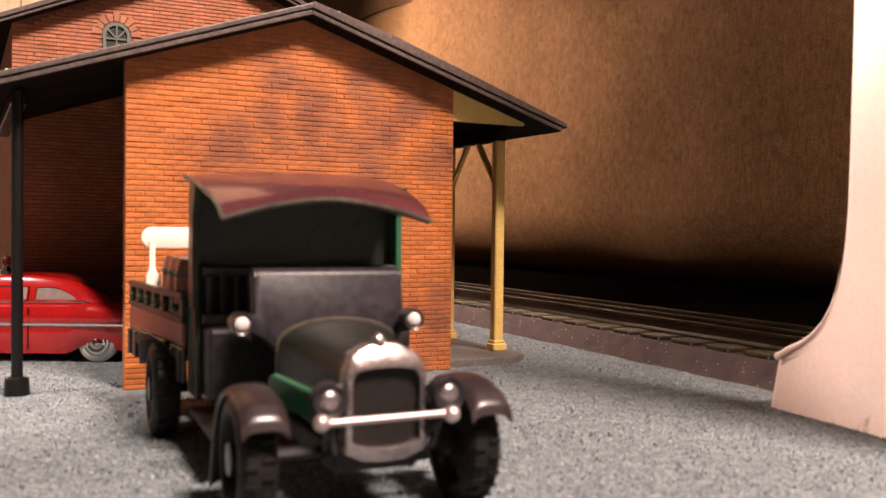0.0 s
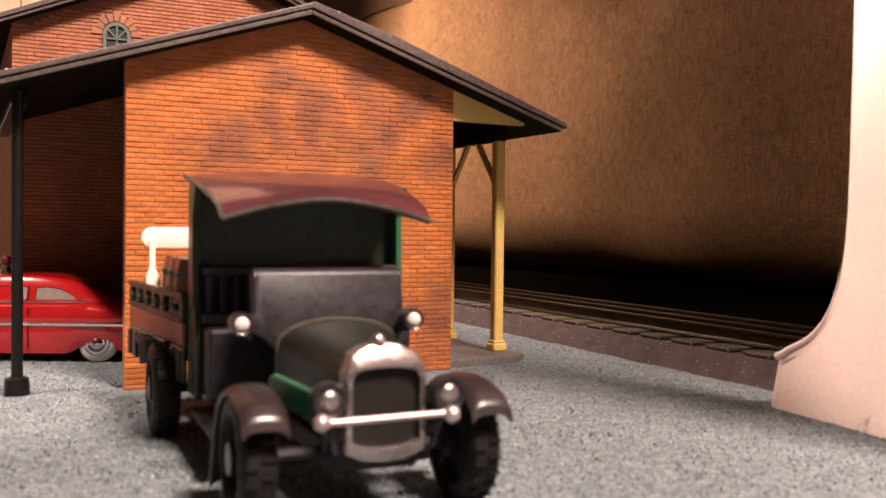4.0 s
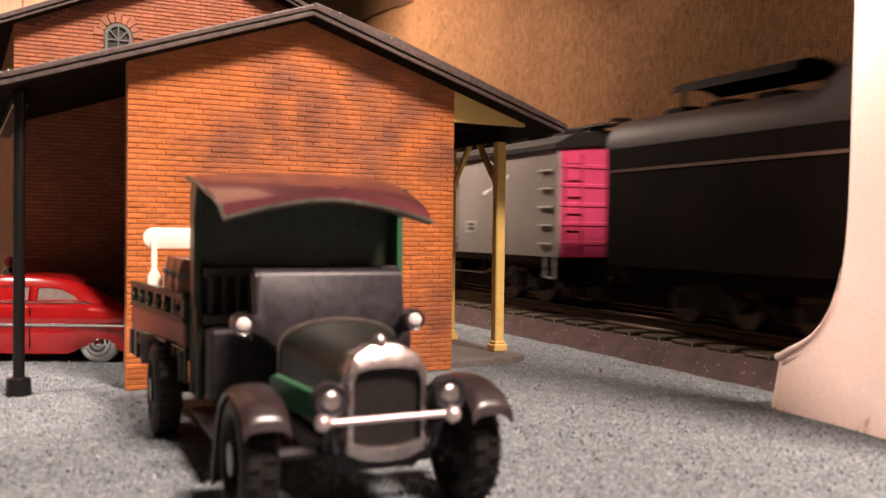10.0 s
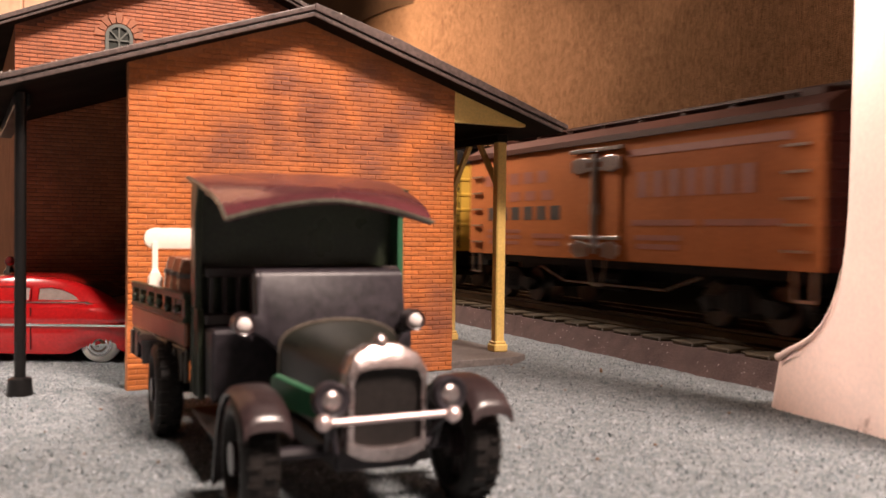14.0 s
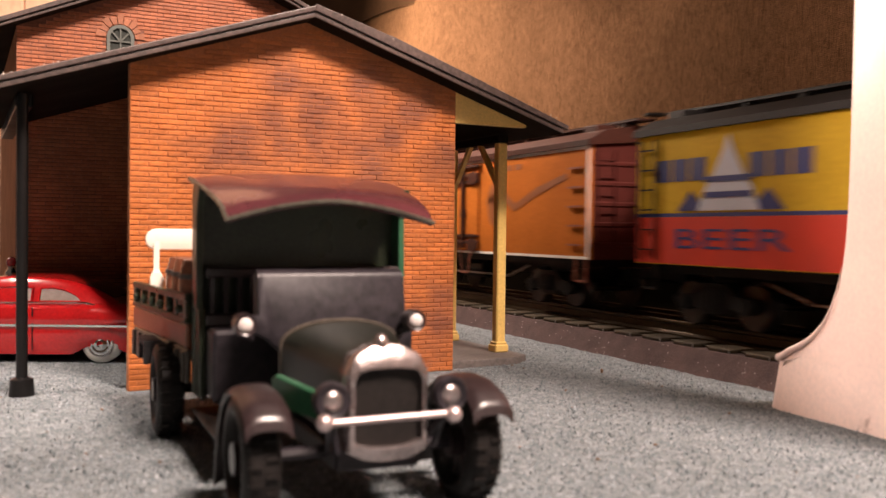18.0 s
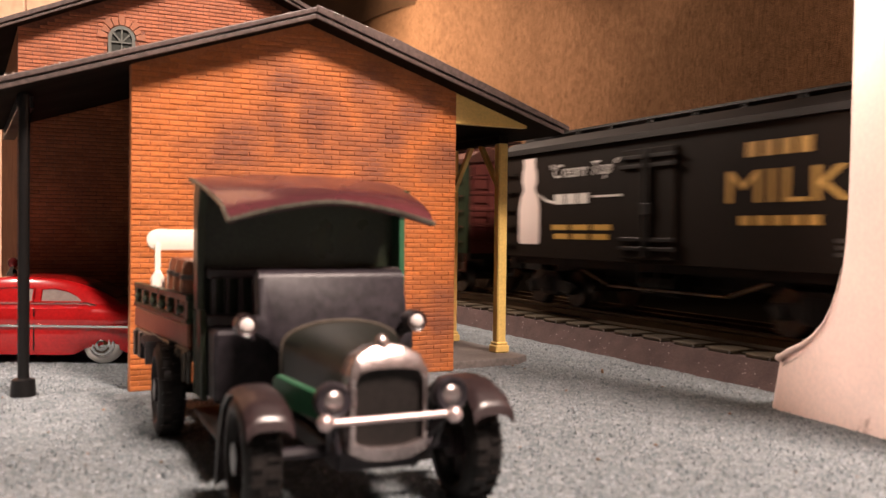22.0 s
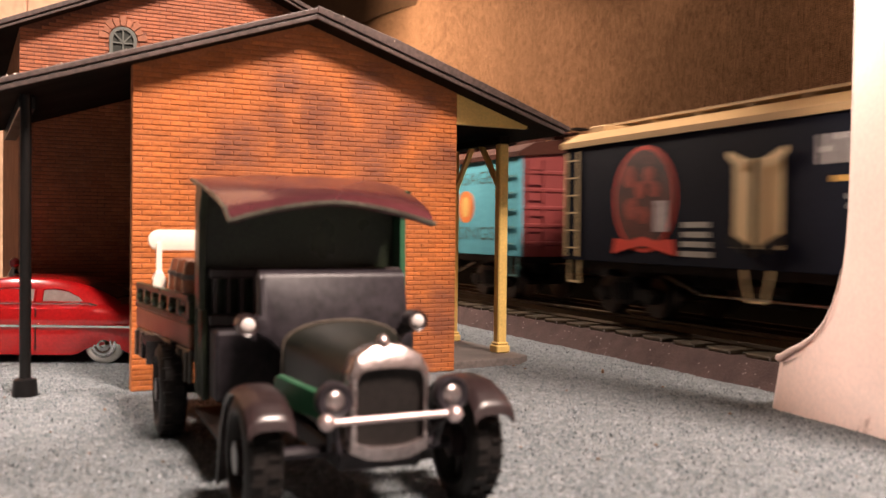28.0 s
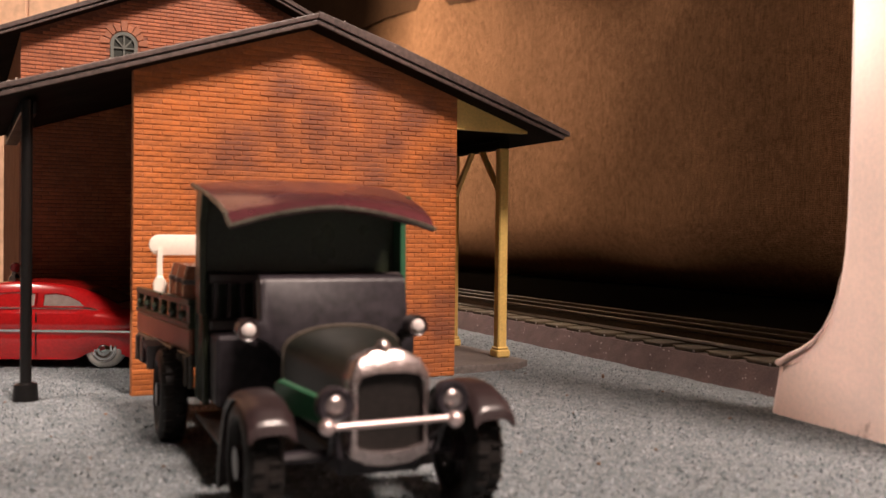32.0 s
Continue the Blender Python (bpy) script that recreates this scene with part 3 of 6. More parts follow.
# ---- white pier on the near side of the track ----
PIER_SPOTS = ((17.6, 5.4, 1.1, 0.8), (34.2, 21.4, 0.6, 0.5), (34.2, 4.0, 0.9, 0.7), (40.1, 7.5, 0.9, 0.7), (40.7, 2.0, 3.2, 0.6), (43.0, 23.2, 0.7, 0.5), (36.0, 98.0, 0.5, 0.4), (40.0, 31.2, 0.5, 0.4))


def make_pier():
    p_ob = thing("white_pier", pose(0.1010, 0.2870, 0, 0, 0, -69.9), "off-white moulded plastic pier with flared foot and a few stains", "pier")
    paint = mat("pier_plastic", (0.92, 0.71, 0.63), 0.38, vary=0.06, scale=250, bump=0.05, col2=(0.80, 0.64, 0.58))
    N, L = paint.node_tree.nodes, paint.node_tree.links
    pb = N["Principled BSDF"]
    tc = next(n for n in N if n.bl_idname == "ShaderNodeTexCoord")
    nz = N.new("ShaderNodeTexNoise")
    nz.inputs["Scale"].default_value, nz.inputs["Detail"].default_value = 420, 3
    L.new(tc.outputs["Object"], nz.inputs["Vector"])
    last = pb.inputs["Base Color"].links[0].from_socket
    for x, z, r, deep in PIER_SPOTS:
        vd = N.new("ShaderNodeVectorMath")
        vd.operation = "DISTANCE"
        vd.inputs[1].default_value = (x * 0.001, 0, z * 0.001)
        L.new(tc.outputs["Object"], vd.inputs[0])
        ma = N.new("ShaderNodeMath")
        ma.operation = "MULTIPLY_ADD"
        ma.inputs[1].default_value = r * 0.0028
        L.new(nz.outputs["Fac"], ma.inputs[0])
        L.new(vd.outputs["Value"], ma.inputs[2])
        rm = N.new("ShaderNodeMapRange")
        rm.inputs[1].default_value, rm.inputs[2].default_value = r * 0.0024, r * 0.0017
        rm.inputs[4].default_value = deep
        L.new(ma.outputs[0], rm.inputs[0])
        mx = N.new("ShaderNodeMix")
        mx.data_type = "RGBA"
        mx.inputs[7].default_value = (0.22, 0.11, 0.07, 1)
        L.new(rm.outputs[0], mx.inputs[0])
        L.new(last, mx.inputs[6])
        last = mx.outputs[2]
    L.new(last, pb.inputs["Base Color"])
    # the foot flares in a hollow curve up to the shaft
    outline = [(0.0, -1.0), (3.6, 16.2), (5.0, 17.2), (8.8, 19.6), (14.0, 22.0), (18.3, 24.8), (22.2, 28.6), (25.0, 33.4), (27.0, 38.5), (28.4, 44.5), (29.4, 51.5), (30.0, 60.0), (30.4, 75.0), (32.5, 300.0)]
    outline[-1] = (34.0, 444.0)
    inner = []
    for i, (x, z) in enumerate(outline):
        p, q = outline[max(0, i - 1)], outline[min(len(outline) - 1, i + 1)]
        d = Vector((q[0] - p[0], q[1] - p[1])).normalized()
        deep = 4.6 if i else 4.0
        inner.append((x + d.y * deep, max(-1.0, z - d.x * deep)))
    bm = B()
    rows = [[bm.verts.new((x, 9.0, z)) for x, z in outline], [bm.verts.new((x, 1.8, z)) for x, z in outline],
            [bm.verts.new((x * 0.86 + u * 0.14, 0.5, z * 0.86 + w * 0.14)) for (x, z), (u, w) in zip(outline, inner)],
            [bm.verts.new((u, -1.6, w)) for u, w in inner]]
    for p, q in zip(rows, rows[1:]):
        for i in range(len(outline) - 1):
            bm.faces.new((p[i], p[i + 1], q[i + 1], q[i]))
    bm.faces.new(rows[-1] + [bm.verts.new((110.0, -1.6, 444.0)), bm.verts.new((110.0, -1.6, -1.0))])
    bm.faces.new(rows[0] + [bm.verts.new((110.0, 9.0, 444.0)), bm.verts.new((110.0, 9.0, -1.0))])
    bmesh.ops.recalc_face_normals(bm, faces=bm.faces)
    part("shaft", bm, paint, p_ob, smooth=True)
    # raised lip along the hollow of the foot
    rim = B()
    pts = [Vector((x * 0.7 + u * 0.3 + 0.3, -0.9, z * 0.7 + w * 0.3 + 0.2)) for (x, z), (u, w) in zip(outline[1:10], inner[1:10])]
    for i, (a, b) in enumerate(zip(pts, pts[1:])):
        r = 1.25 - 0.15 * i
        rod(rim, a, b, r, 12, r - 0.15)
        ball(rim, a, r, seg=10)
    part("rim", rim, paint, p_ob, smooth=True)
    # unseen deck and girders above the track, added and shaped to cast shade
    d = thing("shade_deck", Matrix.Translation(on_track(0.0, 0.0, 0.0)) @ pose(0, 0, 0, 0, 0, TRACK_TURN), "plain grey deck out of view, added to shade track and cloth", "deck", kind="structure")
    bm = prism(B(), [(-30, 300), (1500, 300), (1500, 602), (-600, 602), (-500, 539)], 460, 472, "XY", 1.0)
    part("girder", box(B(), -186, -160, 206, 440, 444, 460, 1.0), paint, d)
    part("side_girder", prism(B(), [(-310, 290), (-185, 242), (1500, 242), (1500, 400), (-240, 330)], 172, 183, "XY", 1.0), paint, d, "pale girder out of view, added to shade the train")
    for x in (300, 800, 1300):
        part("strut", box(B(), x - 8, x + 8, 300, 316, 183, 460, 1.0), paint, d)
    part("deck", bm, mat("deck_grey", (0.2, 0.18, 0.16), 0.7, vary=0.2), d)
    return p_ob


make_pier()

# ---- red coupe parked beside the hall ----
def make_coupe():
    c = thing("toy_coupe", pose(-0.1712, 0.3800, 0.0003, 0, 0, 1.0), "glossy red die-cast vintage coupe with chrome trim and roof beacon", "toy car")
    red = mat("red_enamel", (0.60, 0.011, 0.013), 0.22, vary=0.14, scale=300, coat=0.9)
    shade = mat("coupe_window", (0.42, 0.34, 0.31), 0.15, vary=0.15, scale=200)
    X0, X1 = -64.0, 62.0

    def smooth(e0, e1, x):
        t = min(1, max(0, (x - e0) / (e1 - e0)))
        return t * t * (3 - 2 * t)

    def body(u, v):
        x = X0 + (X1 - X0) * u
        # v from sill to sill over the top
        a = 2 * v - 1
        s = 1 if a > 0 else -1
        k = abs(a)
        end = (1 - abs(2 * u - 1) ** 6)
        hw = 22.2 * max(0.02, end) ** 0.4
        deck = 24.2 - 2.6 * smooth(30, 62, x) - 3.5 * smooth(-40, -64, x)
        sill = 3.2 + 3.0 * smooth(50, 62, x) + 3.0 * smooth(-52, -64, x) + 3.4 * (math.exp(-((x - 37) / 8.5) ** 4) + math.exp(-((x + 40) / 8.5) ** 4))
        if k > 0.55:
            t = (k - 0.55) / 0.45
            z = deck - 3.2 - (deck - 3.2 - sill) * t
            y = hw * (1.0 - 0.05 * (1 - t) ** 2 - 0.07 * t ** 3)
            y += 0.55 * math.exp(-((z - 17.0) / 2.2) ** 2) - 0.5 * math.exp(-((z - 14.2) / 0.9) ** 2)
        else:
            t = k / 0.55
            y = hw * 0.95 * t
            z = deck - 3.2 * t ** 5
        return Vector((x, s * y, z))
    part("body", grid(B(), body, 60, 44), red, c, "glossy red body with a swage line", smooth=True)

    def cabin(u, v):
        x = -28 + 70 * u
        a = 2 * v - 1
        k = abs(a)
        s = 1 if a > 0 else -1
        h = 10.2 * (1 - abs((x - 3) / (31 if x < 3 else 39)) ** 2.6)
        h = max(0.0, h)
        hw = 19.0 - 3.0 * abs((x - 3) / 38) ** 2
        if k > 0.5:
            t = (k - 0.5) / 0.5
            return Vector((x, s * (hw - 4.6 * (1 - t)), 22.8 + h * (1 - t ** 1.6 * 1.0)))
        return Vector((x, a / 0.5 * (hw - 4.6), 22.8 + h + 0.5 * (1 - (k / 0.5) ** 2) * min(1, h / 6)))
    part("cabin", grid(B(), cabin, 40, 28), red, c, "red cabin with a low roof", smooth=True)
    def rear_glass(u, v):
        p = cabin(0.80 + 0.155 * u, 0.27 + 0.46 * v)
        return p + Vector((0.25, 0, 0.25))
    part("rear_window", grid(B(), rear_glass, 8, 14), mat("smoked_glass", (0.05, 0.03, 0.03), 0.1, vary=0.1), c, "dark curved rear window", smooth=True)
    for y in (-1, 1):
        bm = B()
        rod(bm, (-27, y * 19.2, 23.0), (31, y * 18.6, 23.0), 0.4, 8)
        rod(bm, (31, y * 18.6, 23.0), (35.5, y * 17.4, 21.6), 0.55, 8)
        part("belt_trim", bm, CHROME, c, "thin chrome strip below the windows", smooth=True)
    # side windows with chrome edging, on the near side and the far one
    for y in (-1, 1):
        for pts in ([(12.5, 23.6), (12.5, 28.6), (17, 28.9), (22, 28.0), (26.5, 25.8), (29, 23.6)], [(9.6, 23.6), (9.6, 28.9), (2, 29.4), (-8, 28.6), (-15, 26.2), (-18.5, 23.6)]):
            bm = B()
            vs = []
            for x, z in pts:
                h = max(0.01, 10.2 * (1 - abs((x - 3) / (31 if x < 3 else 39)) ** 2.6))
                t = max(0.0, 1 - (z - 22.8) / h) ** (1 / 1.6)
                hw = 19.0 - 3.0 * abs((x - 3) / 38) ** 2
                vs.append(Vector((x, y * (hw - 4.6 * (1 - t) + 0.25), z)))
            bm.faces.new([bm.verts.new(p) for p in vs])
            w = part("side_window", bm, shade, c, "pale pinkish-grey side window")
            bm = B()
            for p, q in zip(vs, vs[1:] + vs[:1]):
                rod(bm, p, q, 0.38, 6)
            part("window_frame", bm, red, w)
        bm = box(B(), -58, 58, y * 21.7 - 0.35, y * 21.7 + 0.35, 14.0, 15.0, 0.15)
        part("trim_strip", bm, CHROME, c)
        bm = B()
        bar(bm, (11.2, y * 21.75, 5.0), (11.2, y * 21.75, 21.5), 0.35, 0.3)
        part("door_seam", bm, BLACK, c)
    tyre = mat("whitewall_tyre", (0.78, 0.75, 0.70), 0.45, vary=0.06)
    for x in (-40, 37):
        for y in (-1, 1):
            bm = lathe(B(), [(-2.8, 5.2), (-2.6, 6.6), (-1.6, 7.6), (1.6, 7.6), (2.6, 6.6), (2.8, 5.2)], (x, y * 17.4, 7.4), "Y", 28)
            w = part("wheel", bm, tyre, c, "whitewall tyre", smooth=True)
            bm = lathe(B(), [(-3.0, 5.1), (-3.15, 4.7), (-2.9, 4.2), (-3.3, 3.4), (-3.1, 2.6), (-3.9, 1.2), (3.9, 1.2), (3.1, 2.6), (3.3, 3.4), (2.9, 4.2), (3.15, 4.7), (3.0, 5.1)], (x, y * 17.4, 7.4), "Y", 24)
            part("hub_cap", bm, CHROME, w, smooth=True)
    be = part("beacon", lathe(B(), [(33.0, 2.6), (34.0, 2.5), (35.4, 1.5), (36.4, 1.4)], (-6.5, 0, 0), "Z", 16), CHROME, c, "chrome beacon base", smooth=True)
    part("lens", ball(B(), (-6.5, 0, 38.2), 2.1, sz=1.05), mat("dark_red_lens", (0.10, 0.012, 0.012), 0.08, vary=0.05, coat=0.5), be, smooth=True)


make_coupe()


# ---- vintage lorry in front ----
def make_lorry():
    """Local X across the lorry, Y backwards, Z up; origin under the front axle."""
    t = thing("toy_lorry", pose(-0.0148, 0.1751, 0.0, 0, 0, 23.0), "vintage green and black die-cast lorry loaded with brown barrels", "toy lorry")
    black = mat("black_enamel", (0.023, 0.019, 0.0235), 0.42, vary=0.5, scale=160, spec=0.35, bump=0.05)
    maroon = mat("maroon_enamel", (0.088, 0.023, 0.028), 0.27, vary=0.3, scale=300, coat=0.6)
    wingp = mat("black_maroon_enamel", (0.026, 0.016, 0.017), 0.36, vary=0.3, scale=300, coat=0.2)
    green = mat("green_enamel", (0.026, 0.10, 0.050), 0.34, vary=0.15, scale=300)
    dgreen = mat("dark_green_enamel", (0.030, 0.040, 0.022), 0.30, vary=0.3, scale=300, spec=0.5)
    brown = mat("brown_board_paint", (0.23, 0.088, 0.050), 0.3, vary=0.15, scale=300)
    plated = mat("dull_plating", (0.56, 0.47, 0.46), 0.25, 0.92, vary=0.4, scale=500, bump=0.06)
    skirt = mat("skirt_grey_brown", (0.075, 0.062, 0.05), 0.32, vary=0.25, scale=300)
    hood = mat("bonnet_green_black", (0.012, 0.014, 0.010), 0.38, vary=0.4, scale=200, spec=0.35)
    rubber = mat("tyre_rubber", (0.016, 0.0138, 0.013), 0.45, vary=0.3, spec=0.18)
    for y, xs in ((0, (-21.6, 20.6)), (80, (-27.5, 27.5))):
        for x in xs:
            prof = [(-1.0, 7.4), (-2.8, 7.9), (-3.4, 8.7), (-3.2, 10.6), (-2.2, 11.7), (2.2, 11.7), (3.2, 10.6), (3.4, 8.7), (2.8, 7.9), (1.0, 7.4)]
            bm = lathe(B(), prof, (x, y, 11.7), "X", 36)
            w = part("wheel", bm, rubber, t, "black rubber tyre with block tread", smooth=True)
            bm = B()
            for k in range(24):
                a = 2 * pi * k / 24
                for sx in (-1.5, 1.5):
                    p = Vector((x + sx, y + 11.75 * cos(a + sx * 0.05), 11.7 + 11.75 * sin(a + sx * 0.05)))
                    bar(bm, p - Vector((1.1, 0, 0)), p + Vector((1.1, 0, 0)), 1.1, 0.45)
            tagged(part("tread", bm, rubber, w), kind="stuff")
            hub = part("hub", lathe(B(), [(-3.6, 1.0), (-3.5, 3.0), (3.5, 3.0), (3.6, 1.0)], (x, y, 11.7), "X", 14), wingp, w, smooth=True)
            for k in range(10):
                a = 2 * pi * k / 10
                part("spoke", rod(B(), (x, y + 2.5 * cos(a), 11.7 + 2.5 * sin(a)), (x, y + 8.0 * cos(a), 11.7 + 8.0 * sin(a)), 1.35, 6), wingp, w)
        bm = rod(B(), (xs[0], y, 11.7), (xs[1], y, 11.7), 1.3, 8)
        part("axle", bm, black, t)
    part("chassis", box(B(), -8, 8, -8, 118, 9.5, 13.5, 0.5), black, t)
    # radiator: an open chrome frame round a dark core
    shell = B()
    out = [(-7.5, 14.0), (-7.6, 28.0), (-6.2, 31.0), (-3.0, 32.6), (0, 33.0), (3.0, 32.6), (6.2, 31.0), (7.6, 28.0), (7.5, 14.0), (4.0, 12.4), (0, 12.0), (-4.0, 12.4)]
    inn = [(-6.3, 16.0), (-6.3, 26.6), (-5.4, 28.2), (-3.0, 28.7), (0, 28.8), (3.0, 28.7), (5.4, 28.2), (6.3, 26.6), (6.3, 16.0), (3.6, 15.0), (0, 14.7), (-3.6, 15.0)]
    ys = (-13.6, -12.6, -8.0)
    vo = [[shell.verts.new((x * (0.97 if k == 0 else 1), y + (0.38 if k < 2 else 0.0) * max(0.0, z - 28.0) + (0.25 if k == 0 else 0.0) * max(0.0, 15.0 - z), z)) for x, z in out] for k, y in enumerate(ys)]
    vi = [[shell.verts.new((x, y, z)) for x, z in inn] for y in (-13.8, -11.5)]
    n = len(out)
    for i in range(n):
        j = (i + 1) % n
        for q in ((vo[0][i], vo[0][j], vi[0][j], vi[0][i]), (vo[0][i], vo[1][i], vo[1][j], vo[0][j]), (vo[1][i], vo[2][i], vo[2][j], vo[1][j]), (vi[0][i], vi[0][j], vi[1][j], vi[1][i])):
            shell.faces.new(q)
    shell.faces.new(vo[2])
    bmesh.ops.recalc_face_normals(shell, faces=shell.faces)
    bmesh.ops.bevel(shell, geom=list(shell.edges), offset=0.25, segments=2, affect="EDGES", profile=0.5)
    rad = part("radiator", shell, plated, t, "chrome radiator shell", smooth=True)
    part("core", prism(B(), inn, -12.2, -11.4, "XZ"), rubber, rad, "dark radiator core")
    part("filler_cap", lathe(B(), [(32.2, 1.3), (33.6, 1.3), (34.3, 0.8), (34.7, 0.3)], (-0.8, -11.0, 0), "Z", 14), plated, rad, smooth=True)

    def bonnet(u, v):
        y = -8.0 + 35 * u
        hw = 7.2 + 6.0 * u ** 1.2
        a = radians(180 * v)
        top = 31.6 + 1.8 * u
        sh = 26.5 + 1.5 * u
        cx = 3.0 * u
        if v < 0.12 or v > 0.88:
            k = (0.12 - v) / 0.12 if v < 0.12 else (v - 0.88) / 0.12
            sx = 1 if v < 0.5 else -1
            return Vector((cx + sx * hw, y, sh - k * 11.5))
        b = radians(180 * (v - 0.12) / 0.76)
        return Vector((cx + hw * cos(b), y, sh + (top - sh) * sin(b) ** 0.9))
    part("bonnet", grid(B(), bonnet, 16, 34), hood, t, "dark green-black arched bonnet", smooth=True)
    bead = B()
    pts = [bonnet(0.985, v / 30) + Vector((0, 0, 0.15)) for v in range(1, 30)]
    for p, q in zip(pts, pts[1:]):
        rod(bead, p, q, 0.55, 6)
        ball(bead, q, 0.55, seg=6)
    part("bonnet_bead", bead, skirt, t, smooth=True)
    for sx in (-1, 1):
        bm = B()
        prism(bm, [(-4.0, 18.2), (-4.0, 23.0), (10.5, 25.0), (11.8, 24.2), (11.8, 20.0), (10.5, 18.8)], -0.9, 0.9, "YZ", 0.4)
        part("bonnet_side", bm, green, t, "green moulded bonnet side", at=Matrix.Translation((sx * 0.0108 + 0.0003, 0, 0)) @ pose(0, 0, 0, 0, 0, -sx * 22))
    sc = prism(B(), [(-15.8, 35.0), (-15.8, 43.0), (-14.8, 44.0), (16.6, 44.0), (17.6, 43.0), (17.6, 35.0), (19.0, 32.0), (15.5, 28.0), (14.2, 22), (-9.0, 22), (-10.6, 26.5), (-13.6, 29.4), (-17.8, 31.6), (-17.8, 34.2)], 27.4, 33.0, "XZ", 0.9)
    for v in sc.verts:
        v.co.y += max(0.0, v.co.z - 34) * 0.22 - max(0.0, 31 - v.co.z) * 0.12
    part("scuttle_roll", rod(B(), (-15.5, 31.8, 41.9), (17.3, 31.8, 41.9), 2.5, 18), black, t, at=Matrix.Translation((0.0010, 0, 0)), smooth=True)
    part("scuttle", sc, black, t, "black scuttle panel with rolled top", at=Matrix.Translation((0.0010, 0, 0)), smooth=True)

    for sx, cx in ((-1, -21.4), (1, 20.2)):
        def wing(u, v, cx=cx, sx=sx):
            # over the tyre from the front lip to the running board
            path = [(-14.6, 19.4), (-14.0, 21.4), (-11.0, 23.6), (-6.0, 25.0), (0.0, 25.2), (6.0, 24.0), (10.5, 21.4), (14.0, 16.5), (16.4, 10.5), (18.0, 4.0)]
            f = u * (len(path) - 1)
            i = min(int(f), len(path) - 2)
            y, z = [path[i][k] + (path[i + 1][k] - path[i][k]) * (f - i) for k in (0, 1)]
            return Vector((cx + (v - 0.5) * 8.2, y, z - 1.6 * (2 * v - 1) ** 4))
        part("wing", grid(B(), wing, 27, 8, 0.7), wingp, t, "glossy dark maroon front wing", smooth=True)
        bm = lathe(B(), [(-16.4, 2.1), (-16.9, 2.9), (-16.2, 3.3), (-14.5, 3.3), (-12.0, 2.2), (-10.6, 0.8)], (sx * 10.9 + (-0.2), 0, 24.0), "Y", 20)
        la = part("headlamp", bm, black, t, "round headlamp with bright lens", smooth=True)
        part("lens", ball(B(), (sx * 10.9 - 0.2, -16.1, 24.0), 1.9, sy=0.5), mat("headlamp_glass", (0.50, 0.43, 0.42), 0.3, 0.9, vary=0.25, scale=700, coat=0.6), la, smooth=True)
        part("lamp_bracket", rod(B(), (sx * 10.9, -14, 22), (sx * 9.0, -12, 14), 0.6, 8), black, t)
        bm = lathe(B(), [(21.6, 1.6), (21.2, 2.2), (22.6, 2.4), (25.5, 2.3), (26.6, 1.2)], (sx * 18.6, 0, 33.5), "Y", 18)
        sl = part("side_lamp", bm, wingp, t, smooth=True)
        part("lens", ball(B(), (sx * 18.6, 21.7, 33.5), 1.55, sy=0.55), mat("lamp_white", (0.62, 0.56, 0.54), 0.25, vary=0.05), sl, smooth=True)
        part("lamp_stalk", bar(B(), (sx * 18.6, 24, 31.5), (sx * 16.0, 28, 30.0), 0.9), black, t)
        part("running_board", box(B(), sx * 20.5 - 3.5, sx * 20.5 + 3.5, 22, 58, 9.4, 10.6, 0.2), rubber, t)
    bm = B()
    rod(bm, (-14.6, -19, 20.9), (11.0, -19, 21.3), 0.62, 10)
    for x in (-13.4, 9.9):
        ball(bm, (x, -19.4, 21.1), 1.5, seg=10)
    for x in (-12.4, 8.9):
        part("bumper_iron", bar(B(), (x, -18.6, 20.8), (x * 0.8, -9, 14), 0.9), black, t)
    part("bumper", bm, mat("bumper_plating", (0.72, 0.58, 0.57), 0.42, 0.9, vary=0.2, scale=500), t, "bright metal bumper bar", smooth=True)
    # cab
    cx = 2.5
    part("cab_back", box(B(), cx - 26.0, cx + 26.0, 62, 64.5, 13, 62.5, 0.5), dgreen, t, "dark green cab back")
    for sx in (-1, 1):
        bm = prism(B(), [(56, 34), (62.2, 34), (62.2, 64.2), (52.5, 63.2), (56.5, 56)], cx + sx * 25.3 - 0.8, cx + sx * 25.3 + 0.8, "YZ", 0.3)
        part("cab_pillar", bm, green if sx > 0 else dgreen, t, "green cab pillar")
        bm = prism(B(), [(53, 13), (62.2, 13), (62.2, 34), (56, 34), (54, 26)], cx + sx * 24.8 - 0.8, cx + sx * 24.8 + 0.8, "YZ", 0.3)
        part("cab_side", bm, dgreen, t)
    part("seat_base", box(B(), cx - 24, cx + 24, 44, 61, 13.5, 30, 0.8), black, t)
    sb = box(B(), cx - 24, cx + 24, 54, 58, 30, 33, 0.5)
    box(sb, cx - 24, cx + 24, 54, 58, 41.5, 44, 0.5)
    part("seat_rail", sb, wingp, t)
    for k in range(15):
        x = cx - 22.5 + k * 45 / 14
        part("seat_slat", bar(B(), (x, 56, 33), (x, 56, 41.5), 1.1, 1.6, (0, 1, 0)), wingp, t)

    def canopy(u, v):
        x = 2.6 + (u - 0.5) * (47.0 + 6.5 * v)
        y = 31.0 + 34.0 * v
        k = abs(2 * u - 1)
        front = 59.4 - 4.4 * k ** 1.7
        rear = 67.0 - 1.8 * k ** 3
        f = v ** 0.6
        return Vector((x, y, front + (rear - front) * f))
    part("canopy", grid(B(), canopy, 30, 16, 1.1), maroon, t, "glossy maroon cab canopy dipping to the front", smooth=True)
    rim = B()
